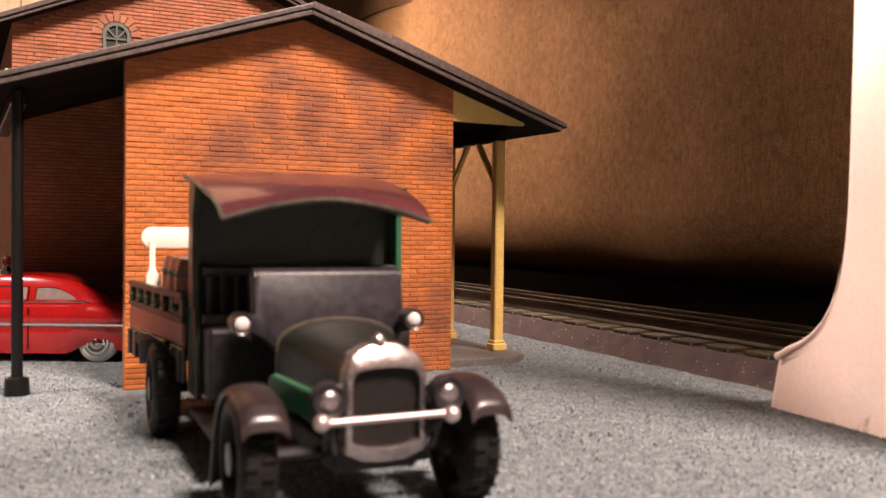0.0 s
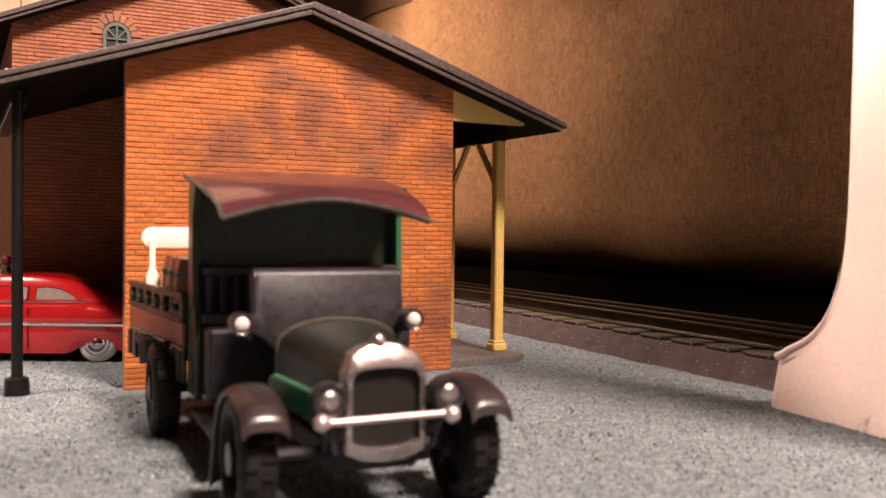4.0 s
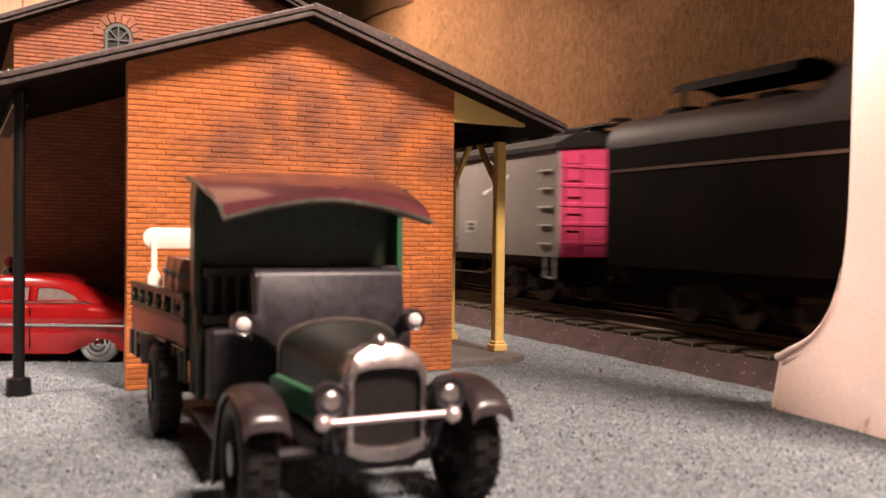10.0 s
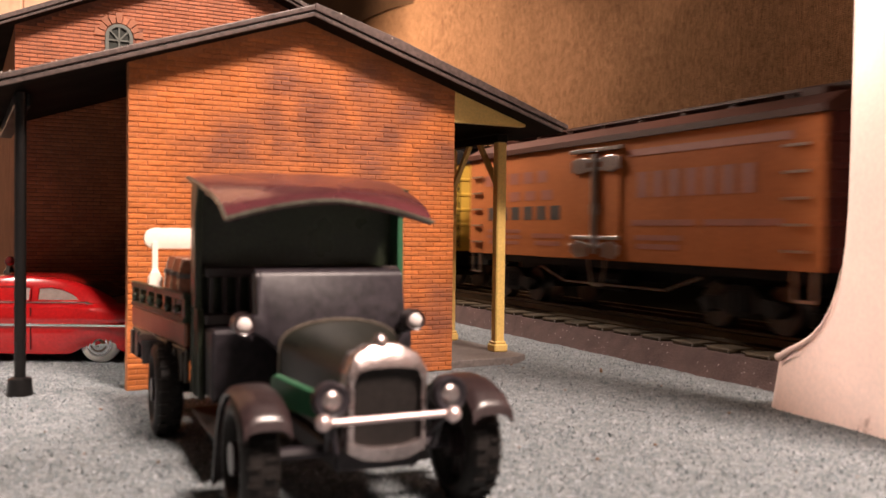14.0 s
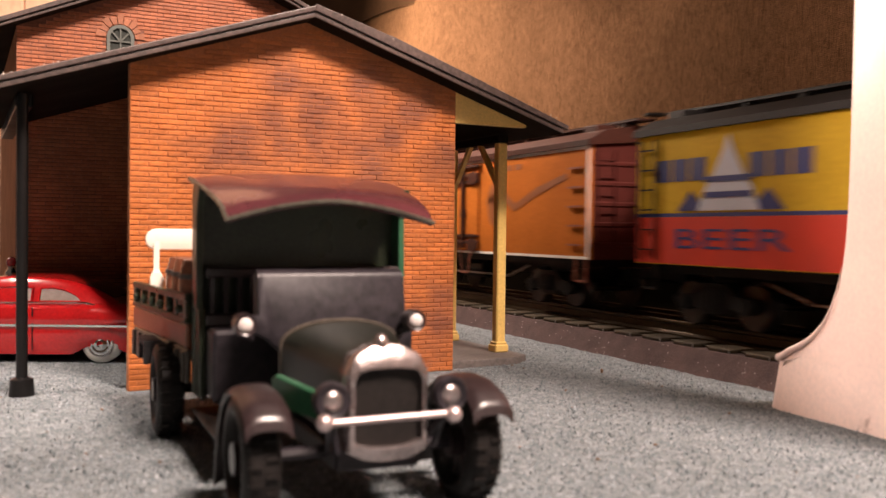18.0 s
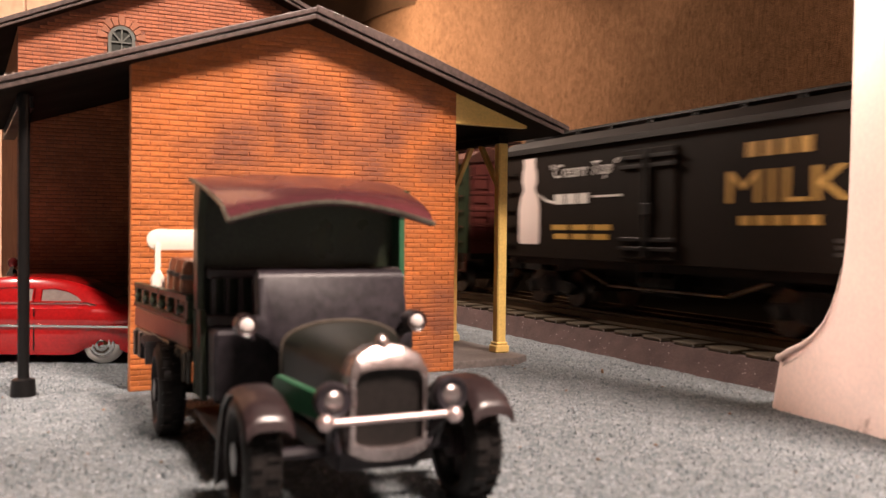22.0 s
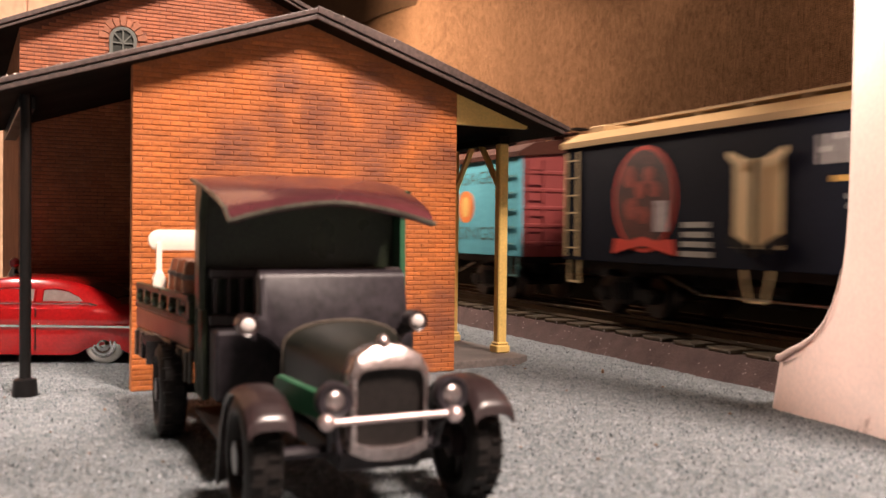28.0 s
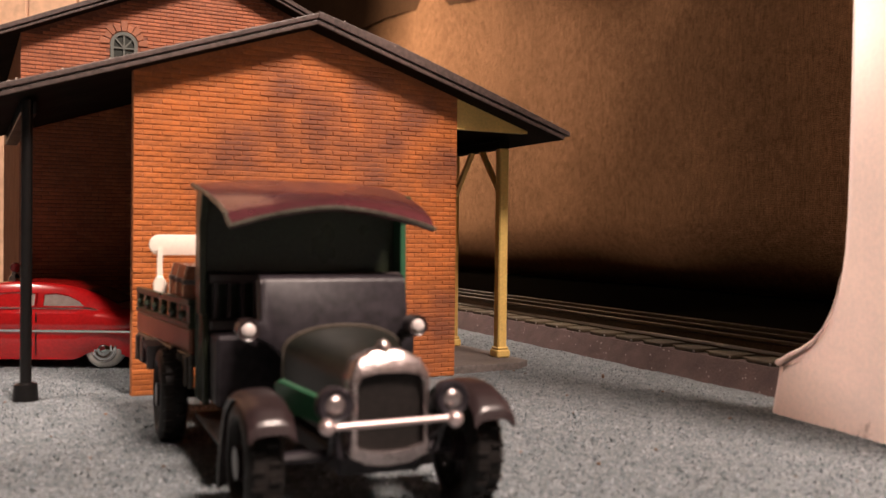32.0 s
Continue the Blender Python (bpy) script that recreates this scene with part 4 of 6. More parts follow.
    edge = [canopy(0, 1 - k / 8) for k in range(8)] + [canopy(k / 24, 0) for k in range(25)]
    for p, q in zip(edge, edge[1:]):
        rod(rim, p, q, 0.55, 6)
        ball(rim, q, 0.55, seg=6)
    part("canopy_bead", rim, mat("worn_bead", (0.13, 0.12, 0.095), 0.3, 0.4, vary=0.5, scale=900), t, "worn grey bead round the canopy edge", smooth=True)
    # bed, its boards and the load
    turn = Matrix.Translation((-0.0240, 0.0645, 0)) @ pose(0, 0, 0, 0, 0, 7.0) @ Matrix.Translation((0.0240, -0.0645, 0))
    part("bed_floor", box(B(), -22, 32, 66, 124, 19.5, 22.5, 0.3), black, t, at=turn)
    for x in (-24.0, 33.0):
        o = -1 if x < 0 else 1
        part("side_board", box(B(), x - 0.7, x + 0.7, 65, 126, 23.8, 29.6, 0.4), brown, t, "red-brown painted side board", at=turn)
        rl = part("slatted_rail", box(B(), x - 1.0, x + 1.0, 65, 126, 35.3, 37.0, 0.3), dgreen, t, "dark green slatted top rail", at=turn)
        part("lower_rail", box(B(), x - 1.0, x + 1.0, 65, 126, 29.8, 31.2, 0.3), dgreen, rl)
        for k in range(7):
            y = 66.2 + k * 9.7
            part("slat", box(B(), x - 0.8, x + 0.8, y - 1.5, y + 1.5, 31.2, 35.3, 0.2), dgreen, rl)
            ball_at = (x + o * 1.0, y + 4.8, 33.0)
            if k < 6:
                part("stud", ball(B(), ball_at, 1.1, seg=8), dgreen, rl, smooth=True)
        sk = part("side_skirt", box(B(), x - 0.6, x + 0.6, 65, 126, 15.0, 23.4, 0.3), skirt, t, "grey-brown ribbed skirt", at=turn)
        for k in range(9):
            y = 67 + k * 7.1
            part("rib", box(B(), x + o * 0.9 - 0.5, x + o * 0.9 + 0.5, y - 1.2, y + 1.2, 15.4, 22.8, 0.25), skirt, sk)
    part("mudguard", prism(B(), [(88, 17), (90, 23), (101, 23.4), (104, 17), (102, 17), (100, 21.8), (91, 21.6), (89.6, 17)], -32.5, -26.5, "YZ"), black, t)
    wood = mat("barrel_brown", (0.23, 0.080, 0.043), 0.24, vary=0.2, scale=300)
    iron = mat("barrel_hoop", (0.05, 0.035, 0.03), 0.4, vary=0.2)
    for y in (74, 88, 102):
        for x in (-19.5, -6, 7.5, 21):
            b = part("barrel", lathe(B(), [(22.6, 4.9), (26.5, 5.9), (33.8, 6.3), (41.0, 5.9), (45.0, 4.9)], (x, y, 0), "Z", 18), wood, t, smooth=True)
            for z, r in ((26.5, 5.98), (41.0, 5.98)):
                part("hoop", lathe(B(), [(z - 0.6, r), (z - 0.5, r + 0.18), (z + 0.5, r + 0.18), (z + 0.6, r)], (x, y, 0), "Z", 18), iron, b)
    wp = mat("rack_white", (0.86, 0.76, 0.66), 0.4, vary=0.05)
    rk = prism(B(), arc(-27.4, 49.9, 3.0, 90, 270, 8) + [(31.0, 46.9), (31.0, 52.9)], 108.6, 110.2, "XZ", 0.4)
    part("rack_rail", rk, wp, t, "cream-white rack board with rounded end", smooth=True)
    for x in (-27.4, 30):
        part("rack_post", bar(B(), (x, 108.3, 22.5), (x, 108.3, 49.0), 1.5, 1.4, (0, 1, 0)), wp, t)
        part("post_socket", prism(B(), [(x - 1.6, 22.5), (x - 1.8, 39), (x - 0.8, 41), (x + 0.8, 41), (x + 2.2, 38.5), (x + 1.6, 22.5)], 106.8, 109.6, "XZ", 0.4), wp, t)


make_lorry()

# ---- the train ----
DARK_STEEL = mat("sooty_steel", (0.07, 0.062, 0.058), 0.4, 1.0, vary=0.3, scale=500)


FREIGHT = []


def goods_truck(parent, x, gear=GRIME):
    """A four-wheel bogie."""
    key = "bogie_meshes"
    if key not in MATS:
        fr = B()
        for y in (-1, 1):
            prism(fr, [(-24, 10.5), (-21, 12.5), (-12, 13), (-6, 17.5), (6, 17.5), (12, 13), (21, 12.5), (24, 10.5), (20, 6.5), (10, 8), (5, 5.5), (-5, 5.5), (-10, 8), (-20, 6.5)], y * 21.5 - 1.6, y * 21.5 + 1.6, "XZ")
            for dx in (-17.5, 17.5):
                rod(fr, (dx, y * 20, 9.2), (dx, y * 24.2, 9.2), 3.2, 10)
            for dx in (-3.2, 0, 3.2):
                rod(fr, (dx, y * 23.2, 7.5), (dx, y * 23.2, 15.5), 1.3, 8)
        box(fr, -6, 6, -20, 20, 11, 17)
        ws = lathe(B(), [(-20, 1.2), (-18.6, 1.2), (-18.6, 8.8), (-16, 9.3), (-14, 10.4), (-13.6, 1.4), (13.6, 1.4), (14, 10.4), (16, 9.3), (18.6, 8.8), (18.6, 1.2), (20, 1.2)], (0, 0, 0), "Y", 18)
        MATS[key] = (part("bogie", fr, gear, parent), part("wheelset", ws, DARK_STEEL, parent, smooth=True))
        b, w = MATS[key]
        MATS[key] = (b.data, w.data)
        for o in (b, w):
            bpy.data.objects.remove(o)
    fr, ws = MATS[key]
    b = part("bogie", fr, gear, parent, at=Matrix.Translation((x * 0.001, 0, 0)))
    for dx in (-17.5, 17.5):
        FREIGHT.append((part("wheelset", ws, DARK_STEEL, b, at=Matrix.Translation((dx * 0.001, 0, 0.0089))), dx))


def board_paint(name, col, rough=0.45, pitch=1.9, groove=0.5):
    """Painted vertical boards."""
    m = mat(name, col, 0.65, vary=0.14, scale=200, bump=0.0, spec=0.05)
    if "boards" not in m:
        m["boards"] = 1
        N, L = m.node_tree.nodes, m.node_tree.links
        tc = next(n for n in N if n.bl_idname == "ShaderNodeTexCoord")
        wv = N.new("ShaderNodeTexWave")
        wv.wave_profile = "SAW"
        wv.inputs["Scale"].default_value = 1000.0 / pitch / (2 * pi) * 2 * pi / 20 * 1.0
        wv.inputs["Distortion"].default_value = 0
        L.new(tc.outputs["Object"], wv.inputs["Vector"])
        pw = N.new("ShaderNodeMath")
        pw.operation = "GREATER_THAN"
        pw.inputs[1].default_value = 0.9
        L.new(wv.outputs["Fac"], pw.inputs[0])
        iv = N.new("ShaderNodeMath")
        iv.operation = "SUBTRACT"
        iv.inputs[0].default_value = 1.0
        L.new(pw.outputs[0], iv.inputs[1])
        bp = N.new("ShaderNodeBump")
        bp.inputs["Strength"].default_value, bp.inputs["Distance"].default_value = groove, 0.0003
        L.new(iv.outputs[0], bp.inputs["Height"])
        L.new(bp.outputs[0], N["Principled BSDF"].inputs["Normal"])
    return m


def ladder(w, h, n, r=0.55):
    bm = B()
    for x in (-w / 2, w / 2):
        bar(bm, (x, 0, 0), (x, 0, h), r * 1.5)
    for i in range(n):
        z = h * (i + 0.5) / n
        bar(bm, (-w / 2, 0, z), (w / 2, 0, z), r * 1.1)
    return bm


def boxcar(label, side, end, roof, length=263.0, trim=None, door=None, hardware=BLACK, ladder_mat=None, rungs_only=False, plain_door=False, gear=GRIME, leaf=9.1, door_z=(26.0, 73.5)):
    """A refrigerator car: floor at 24 mm over the rail, eaves at 78 mm. Local X forward, -Y is the side seen from the station."""
    c = thing("refrigerator_car", Matrix(), label, "model rail car", "train cars")
    h = length / 2
    for y in (-1, 1):
        part("side", box(B(), -h, h, y * 27.0 - 1, y * 27.0 + 1, 24.2, 78.0, 0.25), side, c)
    for x in (-1, 1):
        pts = [(h - 1.9, 24.2), (h, 24.2)]
        for i in range(5):
            z = 30 + i * 9.6
            pts += [(h, z), (h + 0.7, z + 0.6), (h + 0.7, z + 1.9), (h, z + 2.5)]
        pts += [(h, 80), (h - 1.9, 80)]
        bm = prism(B(), [(x * px, pz) for px, pz in pts], -26, 26, "XZ")
        part("end", bm, end, c)
    rp = [(-29.5, 77.9), (-29.5, 80.6), (-20, 85.6), (0, 88.4), (20, 85.6), (29.5, 80.6), (29.5, 77.9), (0, 80.5)]
    part("roof", prism(B(), rp, -h - 1.5, h + 1.5, "YZ", 0.2), roof, c)
    bm = B()
    for y in (-3.3, 0, 3.3):
        box(bm, -h - 5, h + 5, y - 1.5, y + 1.5, 90.4, 91.6)
    for i in range(9):
        x = -h + 8 + i * (length - 16) / 8
        box(bm, x - 1, x + 1, -4.5, 4.5, 87.4, 90.4)
    part("running_board", bm, roof, c)
    for x in (-1, 1):
        for y in (-1, 1):
            part("roof_hatch", box(B(), x * (h - 14) - 6, x * (h - 14) + 6, y * 13 - 6, y * 13 + 6, 85.0, 89.0, 0.6), roof, c)
    part("underframe", box(B(), -h + 3, h - 3, -24, 24, 20.5, 24.2), gear, c)
    part("centre_sill", box(B(), -h + 20, h - 20, -5, 5, 14, 20.5, 0.5), gear, c)
    part("brake_cylinder", rod(B(), (-20, -14, 15), (6, -14, 15), 5.5, 12), gear, c)
    bm = B()
    for x0, z0, x1, z1 in ((-62, 19, -40, 12.5), (-40.4, 12.5, 40.4, 12.5), (40, 12.5, 62, 19)):
        rod(bm, (x0, -20, z0), (x1, -20, z1), 0.6, 6)
    part("truss_rod", bm, mat("bright_rod", (0.34, 0.32, 0.31), 0.35, 1.0, vary=0.2, scale=400), c)
    for x in (-40, 40):
        part("queen_post", bar(B(), (x, -20, 21), (x, -20, 12.5), 1.6), gear, c)
    for x in (-1, 1):
        goods_truck(c, x * 88, gear)
        bm = box(B(), x * h - 3, x * h + 3, -4, 4, 15, 20)
        box(bm, min(x * h, x * (h + 19)), max(x * h, x * (h + 19)), -2.2, 2.2, 15.5, 19.5, 0.5)
        part("coupler", bm, gear, c)
    # insulated double door
    dm = door or side
    for y in (-1, 1):
        for k in (-1, 1):
            part("door_leaf", box(B(), k * (leaf + 0.3) - leaf, k * (leaf + 0.3) + leaf, y * 28.4 - 0.6, y * 28.4 + 0.6, *door_z, 0.3), dm, c)
    if not plain_door:
        for z in (30.5, 34.5, 66, 70):
            for k in (-1, 1):
                part("hinge_strap", box(B(), k * 10.5 - 8.5, k * 10.5 + 8.5, -30.0, -29.0, z - 0.8, z + 0.8, 0.15), hardware, c)
        for k in (-1, 1):
            part("lock_rod", bar(B(), (k * 1.6, -30.0, 27), (k * 1.6, -30.0, 73), 0.9), hardware, c)
        part("lock_case", box(B(), -3, 3, -30.6, -29, 45, 50, 0.3), hardware, c)
    # step under the door
    bm = B()
    for k in (-1, 1):
        bar(bm, (k * 7, -28, 24.2), (k * 4, -28, 12.5), 0.8)
    bar(bm, (-4, -28, 12.5), (4, -28, 12.5), 0.8)
    part("door_step", bm, ladder_mat or hardware, c)
    lm = ladder_mat or side
    for x in (-1, 1):
        if rungs_only:
            for i in range(5):
                z = 31 + 9.2 * i
                part("rung", bar(B(), (x * (h - 11) - 5.5, -28.9, z), (x * (h - 11) + 5.5, -28.9, z), 0.9), lm, c)
        else:
            part("ladder", ladder(10, 50, 6), lm, c, at=Matrix.Translation((x * (h - 8) * 0.001, -0.0289, 0.026)))
        part("end_ladder", ladder(10, 50, 6), ladder_mat if ladder_mat in (CREAMINK, BLACK) else end, c, at=Matrix.Translation((x * (h + 1.2) * 0.001, -0.019, 0.026)) @ pose(0, 0, 0, 0, 0, 90))
        bm = B()
        for k in (-1, 1):
            bar(bm, (x * (h - 8) + k * 4.5, -27, 24.2), (x * (h - 8) + k * 4.5, -27, 13.5), 1.0)
        bar(bm, (x * (h - 8) - 4.5, -27, 13.8), (x * (h - 8) + 4.5, -27, 13.8), 1.0)
        part("stirrup", bm, ladder_mat or hardware, c)
    bm = rod(B(), (h + 4, 6, 78), (h + 4, 6, 93.5), 0.6, 6)
    lathe(bm, [(93.2, 0.8), (93.2, 5.2), (94.2, 5.2), (94.2, 0.8)], (h + 4, 6, 0), "Z", 14)
    part("brake_wheel", bm, gear, c)
    if trim:
        bm = B()
        for z0, z1 in ((24.3, 25.6), (76.4, 77.8)):
            box(bm, -h, h, -28.35, -27.9, z0, z1)
        for x in (-1, 1):
            box(bm, x * (h - 0.7) - 0.7, x * (h - 0.7) + 0.7, -28.3, -27.9, 25.6, 76.4)
        part("trim_line", bm, trim, c)
    return c


SIDE = -28.05


def emblem(c, x, z, rx, rz, material, y=SIDE, seg=28, name="emblem"):
    pts = [(x + rx * cos(2 * pi * i / seg), z + rz * sin(2 * pi * i / seg)) for i in range(seg)]
    return part(name, prism(B(), pts, y - 0.2, y, "XZ"), material, c)


def bar_text(c, x0, x1, z0, z1, material, n=1, chunks=None, seed=0, y=SIDE):
    return part("marking", bars(B(), x0, x1, z0, z1, y, n, chunks, seed), material, c)


WHITE = mat("white_marking", (0.78, 0.76, 0.72), 0.5, vary=0.05)
DULLINK = mat("dull_white_marking", (0.52, 0.50, 0.48), 0.5, vary=0.1)
DARKINK = mat("dark_marking", (0.03, 0.028, 0.026), 0.5, vary=0.1)
YELLOWINK = mat("gold_marking", (0.62, 0.36, 0.07), 0.5, vary=0.08)
REDINK = mat("red_marking", (0.60, 0.03, 0.02), 0.45, vary=0.08)
CREAMINK = mat("cream_marking", (0.74, 0.58, 0.32), 0.5, vary=0.06)
BLUEINK = mat("blue_marking", (0.02, 0.03, 0.14), 0.45, vary=0.1)

ROOF_DARK = mat("car_roof_black", (0.012, 0.0105, 0.010), 0.5, vary=0.25, scale=250, spec=0.15)
ROOF_BROWN = mat("car_roof_brown", (0.052, 0.018, 0.012), 0.5, vary=0.25, scale=250, spec=0.15)
ROOF_CREAM = mat("car_roof_cream", (0.46, 0.31, 0.15), 0.5, vary=0.12, scale=250, spec=0.15)
OX_END = mat("oxide_red_end", (0.075, 0.018, 0.014), 0.5, vary=0.15, scale=250, spec=0.15)


def square(c, x0, x1, z0, z1, material, y=SIDE, name="panel", t=0.2):
    return part(name, box(B(), x0, x1, y - t, y, z0, z1), material, c)


def hinge_door(c, material):
    """Wide bracket plates at the head and foot of the door."""
    for z, h in ((29.0, 6.0), (68.0, 6.0)):
        for k in (-1, 1):
            part("hinge_plate", prism(B(), [(k * 6, z - h / 2), (k * 14, z - h / 2 - 1), (k * 19, z - 1.5), (k * 19, z + 1.5), (k * 14, z + h / 2 + 1), (k * 6, z + h / 2)], -30.2, -29.1, "XZ", 0.2), material, c)
    part("door_head_rail", box(B(), -20, 20, -30.4, -28.5, 74.0, 75.6, 0.2), material, c)
    part("lock_bar", bar(B(), (0, -30.3, 27), (0, -30.3, 73), 1.5), material, c)


def rake():
    """All cars with the place of their front end in the train, in metres from the first."""
    out = []
    grey = board_paint("grey_boards", (0.225, 0.20, 0.182))
    c = boxcar("weathered grey refrigerator car with crimson ends and oval emblem", grey, mat("crimson_end", (0.52, 0.05, 0.13), 0.42, vary=0.1, scale=200), ROOF_DARK, hardware=WHITE, rungs_only=True, ladder_mat=mat("grey_fitting", (0.42, 0.40, 0.37), 0.5, vary=0.1))
    emblem(c, -69, 58, 12.5, 11, mat("pale_blue_marking", (0.30, 0.34, 0.42), 0.5, vary=0.1))
    emblem(c, -69, 44, 11.5, 7, DARKINK, SIDE - 0.05)
    square(c, -77, -61, 47, 49, WHITE, SIDE - 0.3)
    emblem(c, -69, 61, 6, 4, WHITE, SIDE - 0.3)
    square(c, 30, 44, 36, 43, mat("grey_card", (0.36, 0.34, 0.31), 0.5, vary=0.1))
    bar_text(c, 32, 42, 37.5, 41.5, DARKINK, 2, 1, 2, SIDE - 0.3)
    part("marking", prism(B(), [(52, 57), (80, 66), (80, 68), (66, 62), (52, 59)], SIDE - 0.2, SIDE, "XZ"), WHITE, c)
    out.append((c, 1.2815))
    white = board_paint("white_boards", (0.64, 0.59, 0.54))
    c = boxcar("white refrigerator car with black brewery lettering and hinges", white, mat("white_end", (0.82, 0.77, 0.72), 0.45, vary=0.06), ROOF_DARK, hardware=BLACK, rungs_only=True, ladder_mat=BLACK, plain_door=True)
    hinge_door(c, BLACK)
    bar_text(c, 24, 34, 64, 71, DARKINK, 1, 1)
    bar_text(c, 42, 104, 64, 71, DARKINK, 1, 5)
    lettering("BREWING", 13.0, 66, SIDE - 0.05, 55.5, DARKINK, c, width=84)
    lettering("Co", 12.0, 74, SIDE - 0.05, 43, DARKINK, c)
    bar_text(c, 26, 42, 33.5, 39.5, DARKINK, 2, 2, 4)
    bar_text(c, 46, 58, 40, 44.5, DARKINK, 2, 1, 5)
    bar_text(c, 70, 92, 31, 34, DARKINK, 2, 2, 6)
    bar_text(c, -82, -42, 66, 70, mat("brown_marking", (0.30, 0.16, 0.09), 0.5), 1, 4)
    bar_text(c, -98, -30, 52, 61, DARKINK, 1, 7)
    bar_text(c, -106, -22, 44, 48, DARKINK, 1, 6)
    bar_text(c, -78, -42, 33.5, 39, DARKINK, 1, 4)
    bar_text(c, -122, -108, 27, 34, DARKINK, 3, 1, 8)
    bar_text(c, 32, 44, 72.6, 74.6, REDINK, 1, 1)
    out.append((c, 1.5861))
    orange = board_paint("dull_orange_boards", (0.33, 0.108, 0.036))
    rust = mat("faded_brown_marking", (0.24, 0.075, 0.045), 0.5, vary=0.15)
    c = boxcar("dull orange refrigerator car with faded lettering", orange, OX_END, ROOF_BROWN, hardware=STEEL, rungs_only=True, ladder_mat=STEEL)
    hinge_door(c, STEEL)
    square(c, 24, 118, 70, 73, rust)
    bar_text(c, 30, 104, 52, 63, rust, 1, 7)
    bar_text(c, 26, 120, 40, 42.5, rust, 1, 2)
    bar_text(c, 28, 60, 30, 36, rust, 2, 1, 3)
    bar_text(c, -112, -40, 62, 68, rust, 1, 5)
    bar_text(c, -100, -34, 53, 58, rust, 1, 4)
    bar_text(c, -108, -28, 43, 50, DARKINK, 1, 6)
    bar_text(c, -110, -70, 30, 38, rust, 3, 1, 7)
    bar_text(c, -60, -28, 30, 36, rust, 2, 1, 8)
    out.append((c, 1.8894))
    yel = board_paint("yellow_boards", (0.66, 0.34, 0.02))
    c = boxcar("yellow refrigerator car with a dark round badge", yel, mat("yellow_end", (0.62, 0.38, 0.05), 0.42, vary=0.08), ROOF_DARK, rungs_only=True, ladder_mat=BLACK)
    badge = emblem(c, -66, 52, 21, 21, DARKINK)
    part("badge_sky", prism(B(), arc(-66, 52, 19.6, 25, 155, 16), SIDE - 0.4, SIDE - 0.21, "XZ"), mat("slate_marking", (0.22, 0.24, 0.26), 0.5, vary=0.1), badge)
    part("badge_foot", prism(B(), arc(-66, 52, 19.6, 205, 335, 16), SIDE - 0.4, SIDE - 0.21, "XZ"), mat("umber_marking", (0.30, 0.10, 0.04), 0.5, vary=0.1), badge)
    bar_text(c, -80, -52, 58, 61, WHITE, 1, 1, 1, SIDE - 0.45)
    bar_text(c, -108, -30, 27, 30.5, OX_END, 1, 6)
    for k in range(9):
        a = radians(150 - k * 15)
        part("marking", box(B(), 66 + 42 * cos(a) - 2.6, 66 + 42 * cos(a) + 2.6, SIDE - 0.2, SIDE, 38 + 30 * sin(a) - 2.8, 38 + 30 * sin(a) + 2.8), rust, c)
    bar_text(c, 36, 98, 50, 54, rust, 1, 4)
    out.append((c, 2.1978))
    c = boxcar("yellow and red refrigerator car with navy door", board_paint("bright_yellow_boards", (0.60, 0.38, 0.028)), mat("bright_red_end", (0.52, 0.022, 0.012), 0.4, vary=0.08), ROOF_DARK, door=BLUEINK, ladder_mat=BLACK, plain_door=True, leaf=5.2, door_z=(31.0, 67.0))
    band = mat("red_band", (0.56, 0.035, 0.014), 0.42, vary=0.08)
    for x0, x1 in ((-131, -11.2), (11.2, 131)):
        square(c, x0, x1, 24.6, 43.6, band, name="red_band")
        square(c, x0, x1, 43.7, 45.2, BLUEINK, name="blue_line")
    for z in (34, 64.5):
        part("hinge_plate", prism(B(), [(-11.5, z - 4), (11.5, z - 4), (13.5, z), (11.5, z + 4), (-11.5, z + 4), (-13.5, z)], -30.2, -29.1, "XZ", 0.3), BLUEINK, c)
    part("door_head_rail", box(B(), -13, 13, -31, -28.4, 70, 72, 0.3), mat("bright_yellow_trim", (0.74, 0.47, 0.03), 0.4), c)
    part("marking", prism(B(), [(26, 66), (64, 63), (104, 68), (104, 58), (64, 53.5), (26, 56)], SIDE - 0.15, SIDE, "XZ"), YELLOWINK, c)
    lettering("EXTRA PALE", 10.5, 65, SIDE - 0.2, 60.2, REDINK, c, width=76)
    bar_text(c, 32, 96, 48.5, 51.5, mat("ochre_marking", (0.42, 0.28, 0.03), 0.5), 1, 4)
    square(c, 33, 42, 31, 39, DARKINK)
    bar_text(c, -118, -86, 58, 67, BLUEINK, 1, 3)
    bar_text(c, -64, -32, 58, 67, BLUEINK, 1, 3)
    dome = mat("pale_dome_marking", (0.52, 0.54, 0.60), 0.5, vary=0.1)
    part("dome_picture", prism(B(), [(-92, 46), (-88, 54), (-82, 62), (-77, 70), (-75, 75), (-73, 70), (-68, 62), (-62, 54), (-58, 46)], SIDE - 0.35, SIDE - 0.15, "XZ"), dome, c)
    for z in (51, 57):
        square(c, -88, -62, z, z + 2.2, BLUEINK, SIDE - 0.4, "marking")
    part("marking", prism(B(), [(-104, 46), (-96, 54), (-88, 47), (-62, 47), (-54, 54), (-46, 46)], SIDE - 0.3, SIDE - 0.1, "XZ"), BLUEINK, c)
    lettering("BEER", 11.5, -75, SIDE - 0.3, 34.5, BLUEINK, c, width=62)
    out.append((c, 2.5007))
